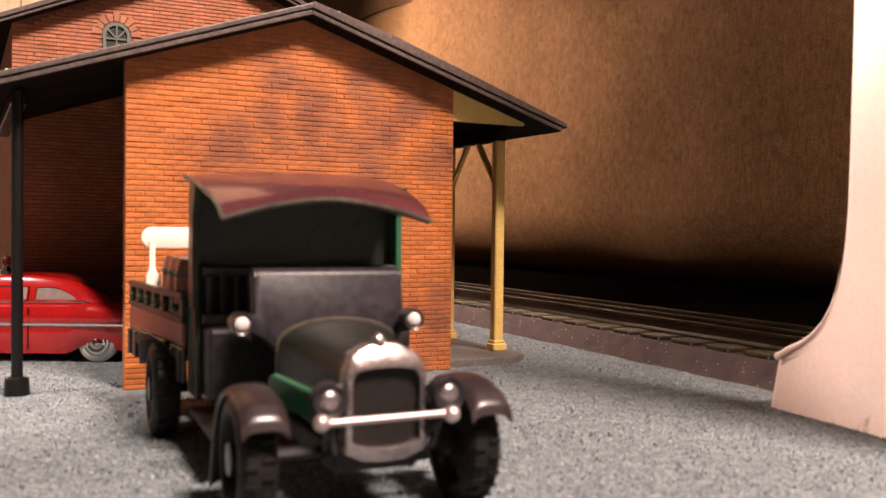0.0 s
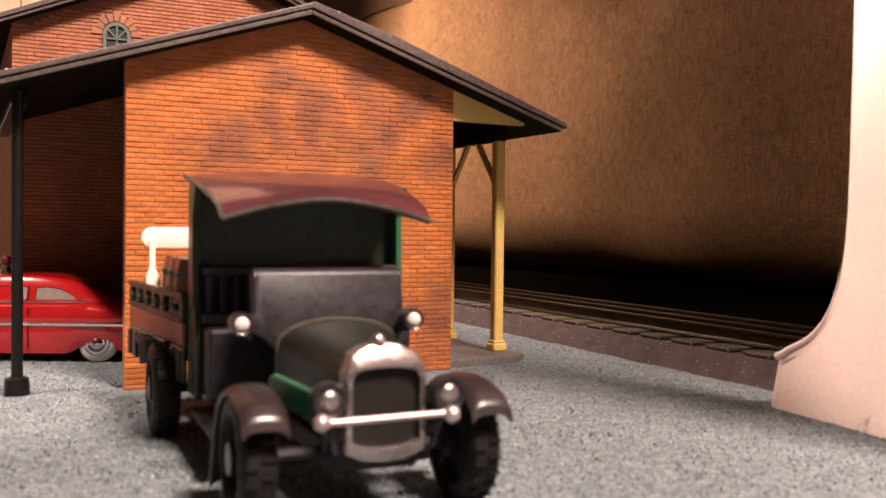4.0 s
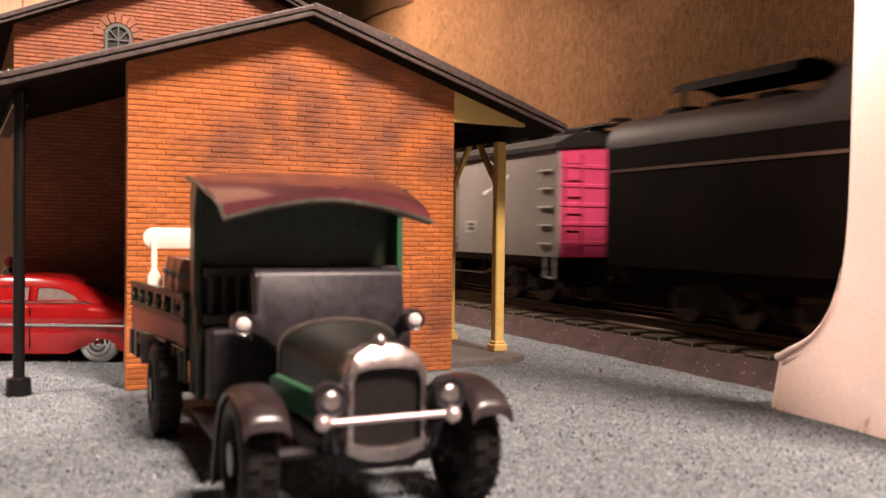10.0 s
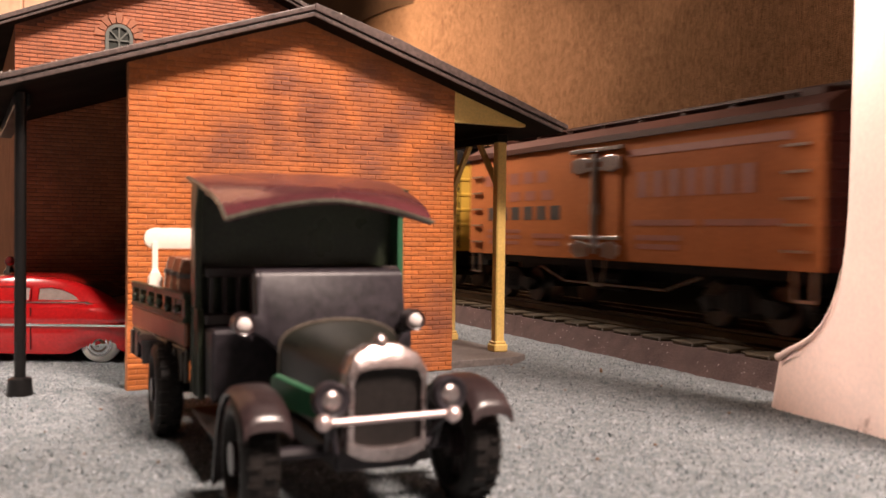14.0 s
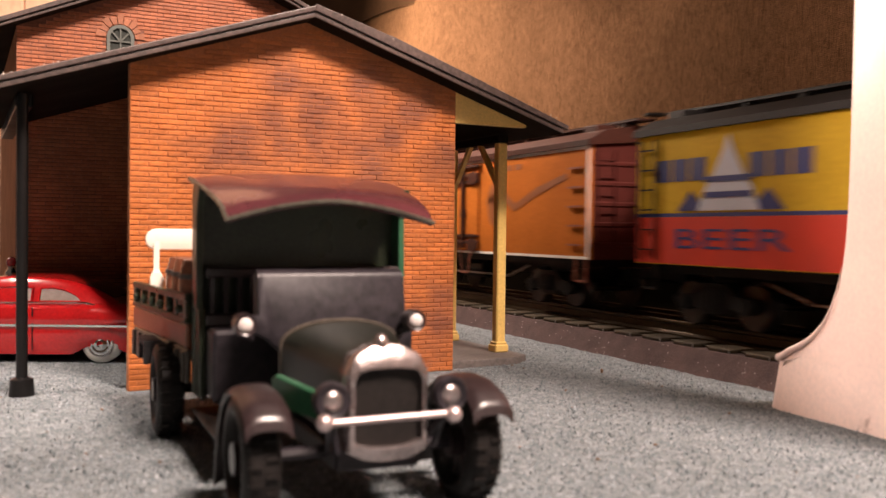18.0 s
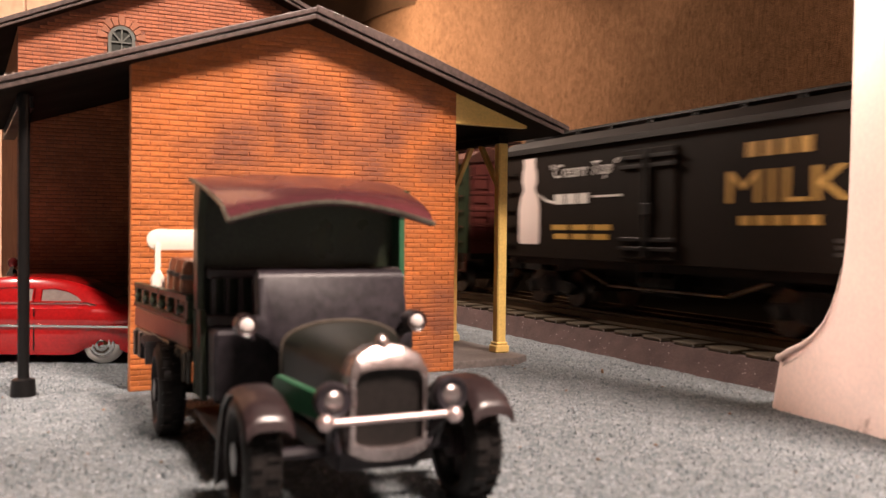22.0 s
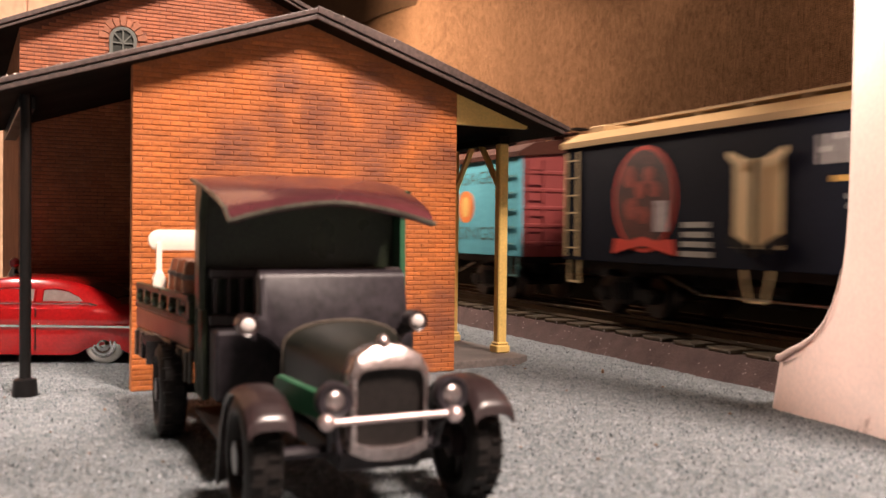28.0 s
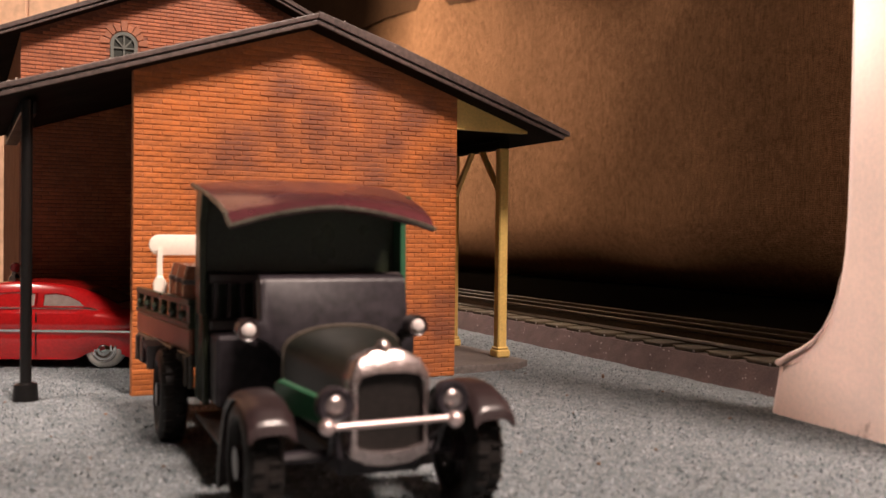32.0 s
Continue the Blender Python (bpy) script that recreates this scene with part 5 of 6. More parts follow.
    c = boxcar("orange-brown refrigerator car with white edge lines", board_paint("amber_boards", (0.44, 0.13, 0.02)), OX_END, ROOF_BROWN, trim=WHITE, hardware=ROOF_BROWN, rungs_only=True, ladder_mat=rust)
    hinge_door(c, ROOF_BROWN)
    script = mat("faint_script", (0.24, 0.075, 0.02), 0.5, vary=0.1)
    part("marking", prism(B(), [(28, 56), (46, 60), (60, 52), (84, 60), (112, 66), (112, 63), (84, 56), (60, 48), (46, 55), (28, 52)], SIDE - 0.2, SIDE, "XZ"), script, c)
    emblem(c, 36, 52, 7, 12, script)
    bar_text(c, 30, 70, 70, 73, script, 1, 4)
    # white script badge with a ribbon
    bm = B()
    for x0, x1, z0, z1 in ((-116, -110, 52, 71), (-116, -66, 68.5, 70.5), (-104, -99, 50, 66), (-99, -88, 51, 53), (-90, -86, 52, 62), (-66, -62, 54, 70), (-54, -28, 52, 55), (-50, -47, 52, 61), (-40, -37, 52, 61), (-30, -26, 52, 68)):
        box(bm, x0, x1, SIDE - 0.2, SIDE, z0, z1)
    part("script_badge", bm, WHITE, c)
    emblem(c, -73, 57.5, 8, 8, WHITE)
    emblem(c, -73, 57.5, 5, 5, OLD_BRICK, SIDE - 0.25)
    part("ribbon", prism(B(), [(-112, 42), (-106, 39), (-98, 40), (-90, 47), (-22, 47), (-16, 45), (-22, 43), (-34, 38), (-80, 38), (-92, 43), (-100, 44), (-108, 46)], SIDE - 0.25, SIDE, "XZ"), WHITE, c)
    lettering("LARD", 7.0, -58, SIDE - 0.35, 42.5, rust, c, width=36)
    out.append((c, 2.8007))
    c = boxcar("dark navy refrigerator car with cream ladders and purple ends", board_paint("navy_boards", (0.013, 0.0085, 0.020)), mat("purple_end", (0.11, 0.055, 0.30), 0.5, vary=0.1), ROOF_CREAM, door=CREAMINK, ladder_mat=CREAMINK, plain_door=True, leaf=5.8, door_z=(32.0, 65.0))
    part("lock_bar", bar(B(), (0, -30.3, 29), (0, -30.3, 66), 1.3), ROOF_DARK, c)
    for k in (-1, 1):
        part("hinge_plate", prism(B(), [(k * 3, 64), (k * 14.5, 68.5), (k * 14.5, 66.0), (k * 8, 61)], -30.0, -29.1, "XZ"), CREAMINK, c)
        part("hinge_plate", prism(B(), [(k * 3, 33), (k * 13, 37.5), (k * 13, 34), (k * 6, 30)], -30.0, -29.1, "XZ"), ROOF_DARK, c)
    lab = square(c, 52, 96, 28, 71, mat("paper_label", (0.66, 0.55, 0.36), 0.6, vary=0.12), name="paper_label")
    frame_m = mat("label_brown", (0.20, 0.11, 0.06), 0.6, vary=0.1)
    bm = B()
    for x0, x1, z0, z1 in ((52.5, 54, 28.5, 70.5), (94, 95.5, 28.5, 70.5), (54, 94, 69.4, 70.5), (54, 94, 28.5, 29.6), (55, 93, 56.0, 57.0), (55, 93, 45.0, 46.2), (60, 62, 30, 44), (86, 88, 30, 44)):
        box(bm, x0, x1, SIDE - 0.4, SIDE - 0.2, z0, z1)
    part("label_lines", bm, frame_m, lab)
    bar_text(c, 58, 90, 48.5, 53.5, frame_m, 1, 5, 1, SIDE - 0.45)
    bar_text(c, 66, 82, 37, 39, frame_m, 1, 2, 1, SIDE - 0.45)
    emblem(c, 74, 63, 5, 5.2, frame_m, SIDE - 0.2)
    bar_text(c, -106, -50, 62.5, 65, WHITE, 1, 3)
    bar_text(c, -112, -34, 55.5, 56.5, WHITE, 1, 1)
    bar_text(c, -92, -78, 51.5, 53, WHITE, 1, 1)
    bar_text(c, -46, -28, 31, 36, WHITE, 3, 1, 5)
    bar_text(c, 24, 46, 49, 51.5, CREAMINK, 1, 3)
    out.append((c, 3.1033))
    c = boxcar("dark brown milk car with gold lettering and white bottle", board_paint("dark_brown_boards", (0.012, 0.0076, 0.0052)), ROOF_DARK, ROOF_DARK, hardware=ROOF_DARK, rungs_only=True)
    bar_text(c, 58, 92, 65.5, 71, YELLOWINK, 1, 4)
    lettering("MILK", 17.5, 76, SIDE - 0.05, 54, YELLOWINK, c, width=58)
    bar_text(c, 55, 96, 40.5, 44, YELLOWINK, 1, 5)
    bot = [(-9, 31), (-10.5, 33), (-10.5, 50), (-8.5, 56), (-5.5, 59), (-7.5, 64), (-6.8, 69), (-5.5, 71), (-6.0, 75.5), (6.0, 75.5), (5.5, 71), (6.8, 69), (7.5, 64), (5.5, 59), (8.5, 56), (10.5, 50), (10.5, 33), (9, 31)]
    part("bottle_picture", prism(B(), [(x - 101, z) for x, z in bot], SIDE - 0.25, SIDE, "XZ"), mat("milk_white", (0.82, 0.70, 0.66), 0.5, vary=0.06), c)
    lettering("\"Cream Top\"", 9.5, -53, SIDE - 0.05, 67, WHITE, c, width=58, shear=0.35)
    part("marking", prism(B(), [(-92, 57), (-84, 52.5), (-76, 51.5), (-76, 52.6), (-84, 53.8)], SIDE - 0.2, SIDE, "XZ"), WHITE, c)
    bar_text(c, -76, -44, 51, 56, WHITE, 1, 3)
    square(c, -42, -18, 53.6, 54.6, WHITE, name="marking")
    bar_text(c, -80, -22, 34, 41, YELLOWINK, 2, 3, 3)
    bar_text(c, 100, 118, 30, 36, DARKINK, 3, 1, 3)
    out.append((c, 3.398))
    c = boxcar("dark green refrigerator car with orange oval badge and red door", board_paint("dark_green_boards", (0.013, 0.019, 0.0095)), OX_END, ROOF_BROWN, door=mat("red_door_paint", (0.26, 0.014, 0.010), 0.55, vary=0.15), rungs_only=True, plain_door=True, ladder_mat=ROOF_BROWN)
    part("door_head_rail", box(B(), -26, 26, -30.4, -28.5, 74.0, 76, 0.2), ROOF_DARK, c)
    for k in (-1, 1):
        part("hinge_plate", box(B(), k * 14 - 7, k * 14 + 7, -30.2, -29.1, 30, 33, 0.2), ROOF_DARK, c)
    bd = emblem(c, 67, 51.5, 21, 21.5, mat("orange_badge", (0.78, 0.36, 0.03), 0.45, vary=0.08))
    part("badge_band", prism(B(), [(47.5, 46), (86.5, 46), (87, 58), (47, 58)], SIDE - 0.4, SIDE - 0.21, "XZ"), REDINK, bd)
    part("badge_band", prism(B(), [(54, 62), (80, 66), (80, 70), (58, 70)], SIDE - 0.4, SIDE - 0.21, "XZ"), REDINK, bd)
    part("badge_band", prism(B(), [(54, 35), (78, 35), (82, 41), (54, 40)], SIDE - 0.4, SIDE - 0.21, "XZ"), REDINK, bd)
    for pts in ([(50, 60), (80, 65), (70, 64), (56, 62)], [(54, 42), (86, 46.5), (74, 45.5), (60, 44)]):
        part("badge_band", prism(B(), [(x, z) for x, z in pts], SIDE - 0.45, SIDE - 0.22, "XZ"), DARKINK, bd)
    bar_text(c, 48.5, 86, 49.5, 54.5, WHITE, 1, 6, 1, SIDE - 0.45)
    bar_text(c, 59, 77, 65, 68.5, CREAMINK, 1, 1, 1, SIDE - 0.45)
    bar_text(c, 57, 78, 36, 39, CREAMINK, 1, 1, 1, SIDE - 0.45)
    bar_text(c, 54, 80, 26.5, 28.5, WHITE, 1, 3)
    bar_text(c, 86, 118, 26, 46, mat("grey_marking", (0.34, 0.34, 0.31), 0.5), 7, 2, 9)
    bar_text(c, -112, -26, 64, 71, WHITE, 1, 9)
    square(c, -96, -46, 48, 59.5, REDINK, name="red_panel")
    lettering("CREAM ALE", 9.0, -71, SIDE - 0.3, 53.8, WHITE, c, width=44)
    bar_text(c, -102, -38, 39, 43.5, WHITE, 1, 7)
    bar_text(c, -88, -52, 30, 34, WHITE, 1, 4)
    out.append((c, 3.705))
    c = boxcar("dark blue refrigerator car with slanting red script", board_paint("dark_blue_boards", (0.009, 0.0135, 0.024)), OX_END, ROOF_BROWN, hardware=ROOF_DARK, rungs_only=True, plain_door=True)
    salmon = mat("salmon_script", (0.33, 0.05, 0.035), 0.45, vary=0.15)
    o = 15.0
    face = SIDE - 1.15
    emblem(c, -72 + o, 43.5, 8, 6.5, WHITE)
    emblem(c, -72 + o, 43.5, 6.6, 5.4, salmon, SIDE - 0.25)
    outline = [(-66, 45), (-56, 57), (-30, 66), (-42, 56), (-10, 56), (22, 59), (34, 67), (46, 63), (38, 52), (34, 49), (-62, 41)]
    inside = [(-64, 45), (-54, 56), (-33, 64), (-45, 54.5), (-10, 54.5), (22, 58), (34, 65.5), (43, 62), (36, 52), (32, 50), (-60, 42)]
    part("script_outline", prism(B(), [(x + o, z) for x, z in outline], face, SIDE, "XZ"), mat("faded_outline", (0.20, 0.15, 0.14), 0.5, vary=0.2), c)
    part("script", prism(B(), [(x + o, z) for x, z in inside], face - 0.2, face, "XZ"), salmon, c)
    part("script_flourish", prism(B(), [(x + o, z) for x, z in ((-72, 33), (-68, 31.5), (34, 46), (38, 49), (30, 48.5))], face - 0.1, SIDE, "XZ"), REDINK, c)
    bar_text(c, 62, 122, 69.5, 71.5, DULLINK, 1, 3)
    part("marking", prism(B(), [(x + o, z) for x, z in ((-30, 66), (-14, 66.5), (2, 70), (2, 71), (-14, 68), (-30, 67))], face, SIDE, "XZ"), REDINK, c)
    bar_text(c, 66, 116, 52, 57, DULLINK, 2, 4, 4)
    bar_text(c, 64, 112, 42, 43.4, YELLOWINK, 1, 2)
    bar_text(c, 62, 100, 31, 33.2, DULLINK, 1, 4)
    bar_text(c, -112, -42, 27.5, 29.2, WHITE, 1, 4)
    bar_text(c, -116, -88, 68, 70, REDINK, 1, 1)
    bar_text(c, -108, -82, 44, 47, YELLOWINK, 2, 1, 3)
    out.append((c, 4.0032))
    c = boxcar("green refrigerator car with orange-yellow door", board_paint("bottle_green_boards", (0.012, 0.052, 0.015)), mat("green_end", (0.012, 0.085, 0.036), 0.42, vary=0.1), ROOF_BROWN, door=mat("orange_door", (0.72, 0.30, 0.03), 0.42, vary=0.08), rungs_only=True, ladder_mat=mat("green_fitting", (0.05, 0.20, 0.09), 0.45))
    bm = B()
    for k, (w, h) in enumerate(((9, 15), (6, 9), (6, 13), (9, 9), (4, 11), (7, 14), (5, 12), (6, 9), (3, 6))):
        x = 28 + k * 8.6
        box(bm, x, x + w, SIDE - 0.2, SIDE, 52, 52 + h * 0.9)
    part("script_badge", bm, WHITE, c)
    bar_text(c, 34, 92, 43, 48, YELLOWINK, 2, 3, 4)
    emblem(c, -70, 52, 22, 17, REDINK)
    bar_text(c, -86, -54, 48, 56, WHITE, 1, 3, 2, SIDE - 0.25)
    out.append((c, 4.309))
    c = boxcar("dark navy refrigerator car with red framed picture and cream door", board_paint("navy_boards_dark", (0.008, 0.010, 0.018)), BLUEINK, ROOF_CREAM, door=CREAMINK, ladder_mat=CREAMINK, plain_door=True, leaf=5.8, door_z=(32.0, 65.0))
    part("lock_bar", bar(B(), (0, -30.3, 29), (0, -30.3, 66), 1.3), ROOF_DARK, c)
    for k in (-1, 1):
        part("hinge_plate", prism(B(), [(k * 3, 64), (k * 14.5, 68.5), (k * 14.5, 66.0), (k * 8, 61)], -30.0, -29.1, "XZ"), CREAMINK, c)
        part("hinge_plate", prism(B(), [(k * 3, 33), (k * 13, 37.5), (k * 13, 34), (k * 6, 30)], -30.0, -29.1, "XZ"), ROOF_DARK, c)
    bm = B()
    wds = [(28, 54, 4), (62, 100, 4)]
    for x0, x1, n in wds:
        for k in range(n):
            x = x0 + (x1 - x0) * k / n
            w = (x1 - x0) / n * 0.78
            box(bm, x, x + w * 0.28, SIDE - 0.2, SIDE, 61, 71)
            box(bm, x + w * 0.72, x + w, SIDE - 0.2, SIDE, 61, 71)
            box(bm, x, x + w, SIDE - 0.2, SIDE, 69 if k % 2 else 65, 71 if k % 2 else 67)
    part("marking", bm, mat("dull_white_marking", (0.52, 0.50, 0.48), 0.5, vary=0.1), c)
    bar_text(c, 34, 86, 55, 57, YELLOWINK, 1, 3)
    bar_text(c, 38, 78, 46, 51, mat("grey_marking", (0.34, 0.34, 0.31), 0.5), 2, 2, 5)
    ringm = mat("coral_ring", (0.68, 0.07, 0.045), 0.45, vary=0.1)
    pic = emblem(c, -68, 52, 22, 23, ringm)
    emblem(c, -68, 52, 20.2, 21.2, mat("dark_red_picture", (0.085, 0.020, 0.014), 0.5, vary=0.7, scale=500), SIDE - 0.25)
    part("picture_detail", box(B(), -60, -51, SIDE - 0.7, SIDE - 0.46, 38, 51), mat("pale_picture", (0.42, 0.36, 0.36), 0.5, vary=0.3), pic)
    for x, z, r in ((-78, 62, 5), (-70, 56, 4), (-64, 62, 4), (-76, 48, 5), (-68, 45, 4), (-60, 56, 3.5)):
        part("picture_detail", prism(B(), arc(x, z, r, 0, 330, 9), SIDE - 0.7, SIDE - 0.46, "XZ"), mat("red_picture", (0.34, 0.055, 0.03), 0.5, vary=0.4), pic)
    part("red_banner", prism(B(), [(-90, 28), (-88, 35), (-78, 34), (-68, 36), (-58, 34), (-48, 35), (-46, 28), (-56, 30), (-68, 32), (-80, 30)], SIDE - 0.6, SIDE, "XZ"), ringm, c)
    bar_text(c, -44, -24, 28, 42, mat("grey_marking", (0.34, 0.34, 0.31), 0.5), 4, 1, 6)
    out.append((c, 4.6117))
    c = boxcar("turquoise refrigerator car with dark lettering and orange badge", board_paint("turquoise_boards", (0.105, 0.34, 0.41)), mat("dusty_red_end", (0.20, 0.035, 0.032), 0.5, vary=0.12), ROOF_BROWN, hardware=DARKINK, rungs_only=True, ladder_mat=mat("teal_fitting", (0.10, 0.25, 0.25), 0.5), plain_door=True)
    teal = mat("dark_teal_marking", (0.03, 0.085, 0.08), 0.5, vary=0.1)
    hinge_door(c, mat("brown_fitting", (0.10, 0.06, 0.05), 0.5))
    lettering("SAUSAGE", 10.5, 66, SIDE - 0.05, 68, teal, c, width=70)
    lettering("CASINGS", 11.0, 66, SIDE - 0.05, 36, teal, c, width=74)
    emblem(c, 66, 52, 11, 9.5, mat("orange_seal", (0.60, 0.17, 0.04), 0.5, vary=0.15))
    emblem(c, 66, 52, 5, 6, mat("gold_seal", (0.62, 0.40, 0.12), 0.5, vary=0.15), SIDE - 0.25)
    bar_text(c, -112, -24, 63, 71, teal, 1, 9)
    lettering("CASING Co", 10.5, -66, SIDE - 0.05, 54, teal, c, width=68)
    bar_text(c, -96, -36, 43, 45.5, teal, 1, 4)
    bar_text(c, -86, -30, 33, 38, teal, 1, 5)
    bar_text(c, -126, -104, 27.5, 35, teal, 3, 1, 4)
    out.append((c, 4.9196))
    return [(c, q, 0.263) for c, q in out]


def cast_wheel(r, y, gauge=15.0):
    """One driving wheel: tyre, sunk web and a boss that carries the crank pin."""
    c = y * gauge
    return lathe(B(), [(c - y * 2.4, 2.0), (c - y * 2.4, r - 0.6), (c - y * 2.0, r), (c + y * 2.0, r), (c + y * 2.4, r - 0.6), (c + y * 2.4, r - 2.2), (c + y * 1.2, r - 2.8), (c + y * 1.2, 5.0), (c + y * 2.6, 4.4), (c + y * 2.6, 0.5)], (0, 0, 0), "Y", 28)


DRIVERS = []


def make_engine():
    e = thing("steam_locomotive", Matrix(), "large black steam locomotive with lit headlamp and red plate", "model locomotive", "train cars")
    # Engine blacks are lifted towards red in their colour, in place of veiling glare.
    jet = mat("engine_black", (0.0075, 0.0042, 0.0034), 0.8, vary=0.3, scale=300, spec=0.04)
    brown = mat("engine_glare_brown", (0.017, 0.0072, 0.0046), 0.75, vary=0.4, scale=200, spec=0.05)
    rodm = mat("dull_side_rod", (0.085, 0.062, 0.045), 0.4, 1.0, vary=0.3, scale=400)
    pale = mat("engine_pale_grey", (0.034, 0.025, 0.021), 0.5, vary=0.2, scale=300)
    part("boiler", lathe(B(), [(-190, 27.5), (60, 27.0), (64, 26.4), (206, 25.5)], (0, 0, 82), "X", 40), brown, e, "black boiler, lifted to brown for glare", smooth=True)
    part("smokebox_front", lathe(B(), [(206, 25.6), (216, 25.2), (226, 23.4), (233, 20.0), (238, 14.5), (240.5, 7.0), (241, 0.5)], (0, 0, 82), "X", 40), mat("graphite_smokebox", (0.011, 0.0072, 0.006), 0.62, vary=0.3, scale=200), e, "graphite grey rounded smokebox front", smooth=True)
    for x in (-150, -90, -30, 30, 66, 150):
        r = 27.9 if x < 64 else 26.7
        part("boiler_band", lathe(B(), [(x - 1.2, r - 0.6), (x - 1.0, r), (x + 1.0, r), (x + 1.2, r - 0.6)], (0, 0, 82), "X", 40), jet, e)
    cas = prism(B(), [(-12, 100), (-10.5, 112.0), (-7, 114.0), (7, 114.0), (10.5, 112.0), (12, 100)], -180, 214, "YZ", 0.8)
    part("skyline_casing", cas, brown, e, "long casing along the boiler top", smooth=True)
    part("stack", lathe(B(), [(106, 8), (113.2, 7.5), (114.4, 8.2), (114.7, 6.0)], (190, 0, 0), "Z", 18), jet, e, smooth=True)
    hl = part("headlamp", lathe(B(), [(205, 6.6), (239, 6.6), (241, 5.8)], (0, 0, 102.4), "X", 24), jet, e, "glowing headlamp", smooth=True)
    part("lens", ball(B(), (241.0, 0, 102.4), 5.4, sx=0.45), mat("headlamp_glow", (1.0, 0.86, 0.72), 0.3, emit=14.0), hl, smooth=True)
    # Pale bar below the lens paints in a glint.
    part("lens_glint", box(B(), 236.4, 239.2, -5, 5, 94.6, 95.8), mat("lamp_bracket_glint", (0.7, 0.5, 0.42), 0.3), hl)
    part("front_plate", prism(B(), [(-3.8, 85.5), (-4.2, 90), (-3.6, 94), (3.6, 94), (4.2, 90), (3.8, 85.5), (0, 83.6)], 250.6, 252.2, "YZ", 0.3), mat("red_plate", (0.66, 0.045, 0.03), 0.4), e, "red keystone-shaped number plate")
    part("plate_bracket", box(B(), 224, 250.6, -2, 2, 87, 89.5, 0.3), jet, e)
    for y in (-1, 1):
        nb = part("number_lamp", box(B(), 184, 195, y * 11.6 - 2.0, y * 11.6 + 2.0, 104.4, 110.0, 0.4), jet, e)
        part("lit_panel", box(B(), 187.2, 191.8, y * 13.7 - 0.3, y * 13.7 + 0.3, 106.0, 108.5, 0.2), mat("green_glow", (0.02, 0.9, 0.12), 0.3, emit=1.6), nb)
        # running board with valance
        part("running_board", box(B(), -180, 214, y * 28 - 5, y * 28 + 3, 63.5, 65.5, 0.3), jet, e)
        part("side_sheet", prism(B(), [(-180, 64), (216, 64), (206, 44), (196, 38), (-60, 38), (-70, 42), (-180, 42)], y * 26.5 - 0.8, y * 26.5 + 0.8, "XZ", 0.3), jet, e, "black side sheet below the running board")
        st = B()
        prism(st, [(214, 66.5), (206, 66.5), (232, 38.5), (243, 38.5)], y * 29.5 - 0.8, y * 29.5 + 0.8, "XZ")
        part("front_step", st, pale, e, "pale pierced step plate")
        for k in range(3):
            bm = box(B(), 213 + k * 7.5, 218.5 + k * 7.5, y * 30.4 - 0.3, y * 30.4 + 0.3, 57 - k * 7, 61 - k * 7, 0.3)
            part("step_tread", bm, jet, e)
        cyl = lathe(B(), [(205, 8), (207, 12.5), (243, 12.5), (246, 8)], (0, y * 25, 27), "X", 20)
        part("cylinder", cyl, jet, e, smooth=True)
        cyl = lathe(B(), [(-2, 8), (0, 12.0), (34, 12.0), (37, 8)], (0, y * 25, 27), "X", 20)
        part("cylinder", cyl, jet, e, smooth=True)
        for x0, x1, z in ((40, 200, 23), (-170, -6, 23), (120, 204, 27), (-80, -4, 27)):
            part("side_rod", bar(B(), (x0, y * 23.5, z), (x1, y * 23.5, z), 1.4, 3.4), rodm, e)
        for x, z in ((188, 34), (150, 40), (96, 36), (-22, 36), (-70, 40), (-130, 33)):
            part("valve_gear", bar(B(), (x - 12, y * 24.5, z), (x + 10, y * 24.5, z + 7), 1.2, 2.4), rodm, e)
        part("handrail", rod(B(), (-170, y * 28.3, 88), (205, y * 26.6, 88), 0.6, 6), jet, e)
        cw = box(B(), -262, -190, y * 29 - 0.8, y * 29 + 0.8, 40, 96, 0.3)
        part("cab_side", cw, brown, e)
        for x in (-245, -220):
            part("cab_window", box(B(), x - 9, x + 9, y * 29.6 - 0.4, y * 29.6 + 0.4, 72, 88, 0.3), mat("sooty_pane", (0.020, 0.013, 0.010), 0.3), e)
        part("pilot_side", prism(B(), [(240, 37), (284, 37), (287, 28), (278, 9), (254, 9), (248, 22), (240, 24)], y * 14.5 - 0.8, y * 14.5 + 0.8, "XZ", 0.3), jet, e)
        part("pilot_sheet", prism(B(), [(248, 36), (281, 36), (281, 9), (260, 9), (256, 22), (248, 23)], y * 15.6 - 0.5, y * 15.6 + 0.5, "XZ", 0.3), pale, e, "pale grey pilot side sheet")
        part("marker_slot", box(B(), 256, 260, y * 16.3 - 0.3, y * 16.3 + 0.3, 28, 34, 0.2), jet, e)
    part("front_shroud", prism(B(), [(204, 86), (236, 86), (248, 76), (256, 56), (266, 41), (282, 37), (282, 11), (204, 11)], -13, 13, "XZ", 1.5), jet, e, "black shroud below the smokebox")
    part("pilot_deck", box(B(), 240, 284, -14, 14, 35, 38, 0.6), jet, e)
    part("pilot", prism(B(), [(284, 36), (288, 12), (285, 8), (276, 9), (274, 36)], -12, 12, "XZ", 0.6), jet, e)
    part("front_coupler", box(B(), 284, 300, -3.5, 3.5, 16, 24, 1.0), jet, e)
    part("cab_front", box(B(), -192, -189, -29, 29, 40, 98, 0.3), brown, e)
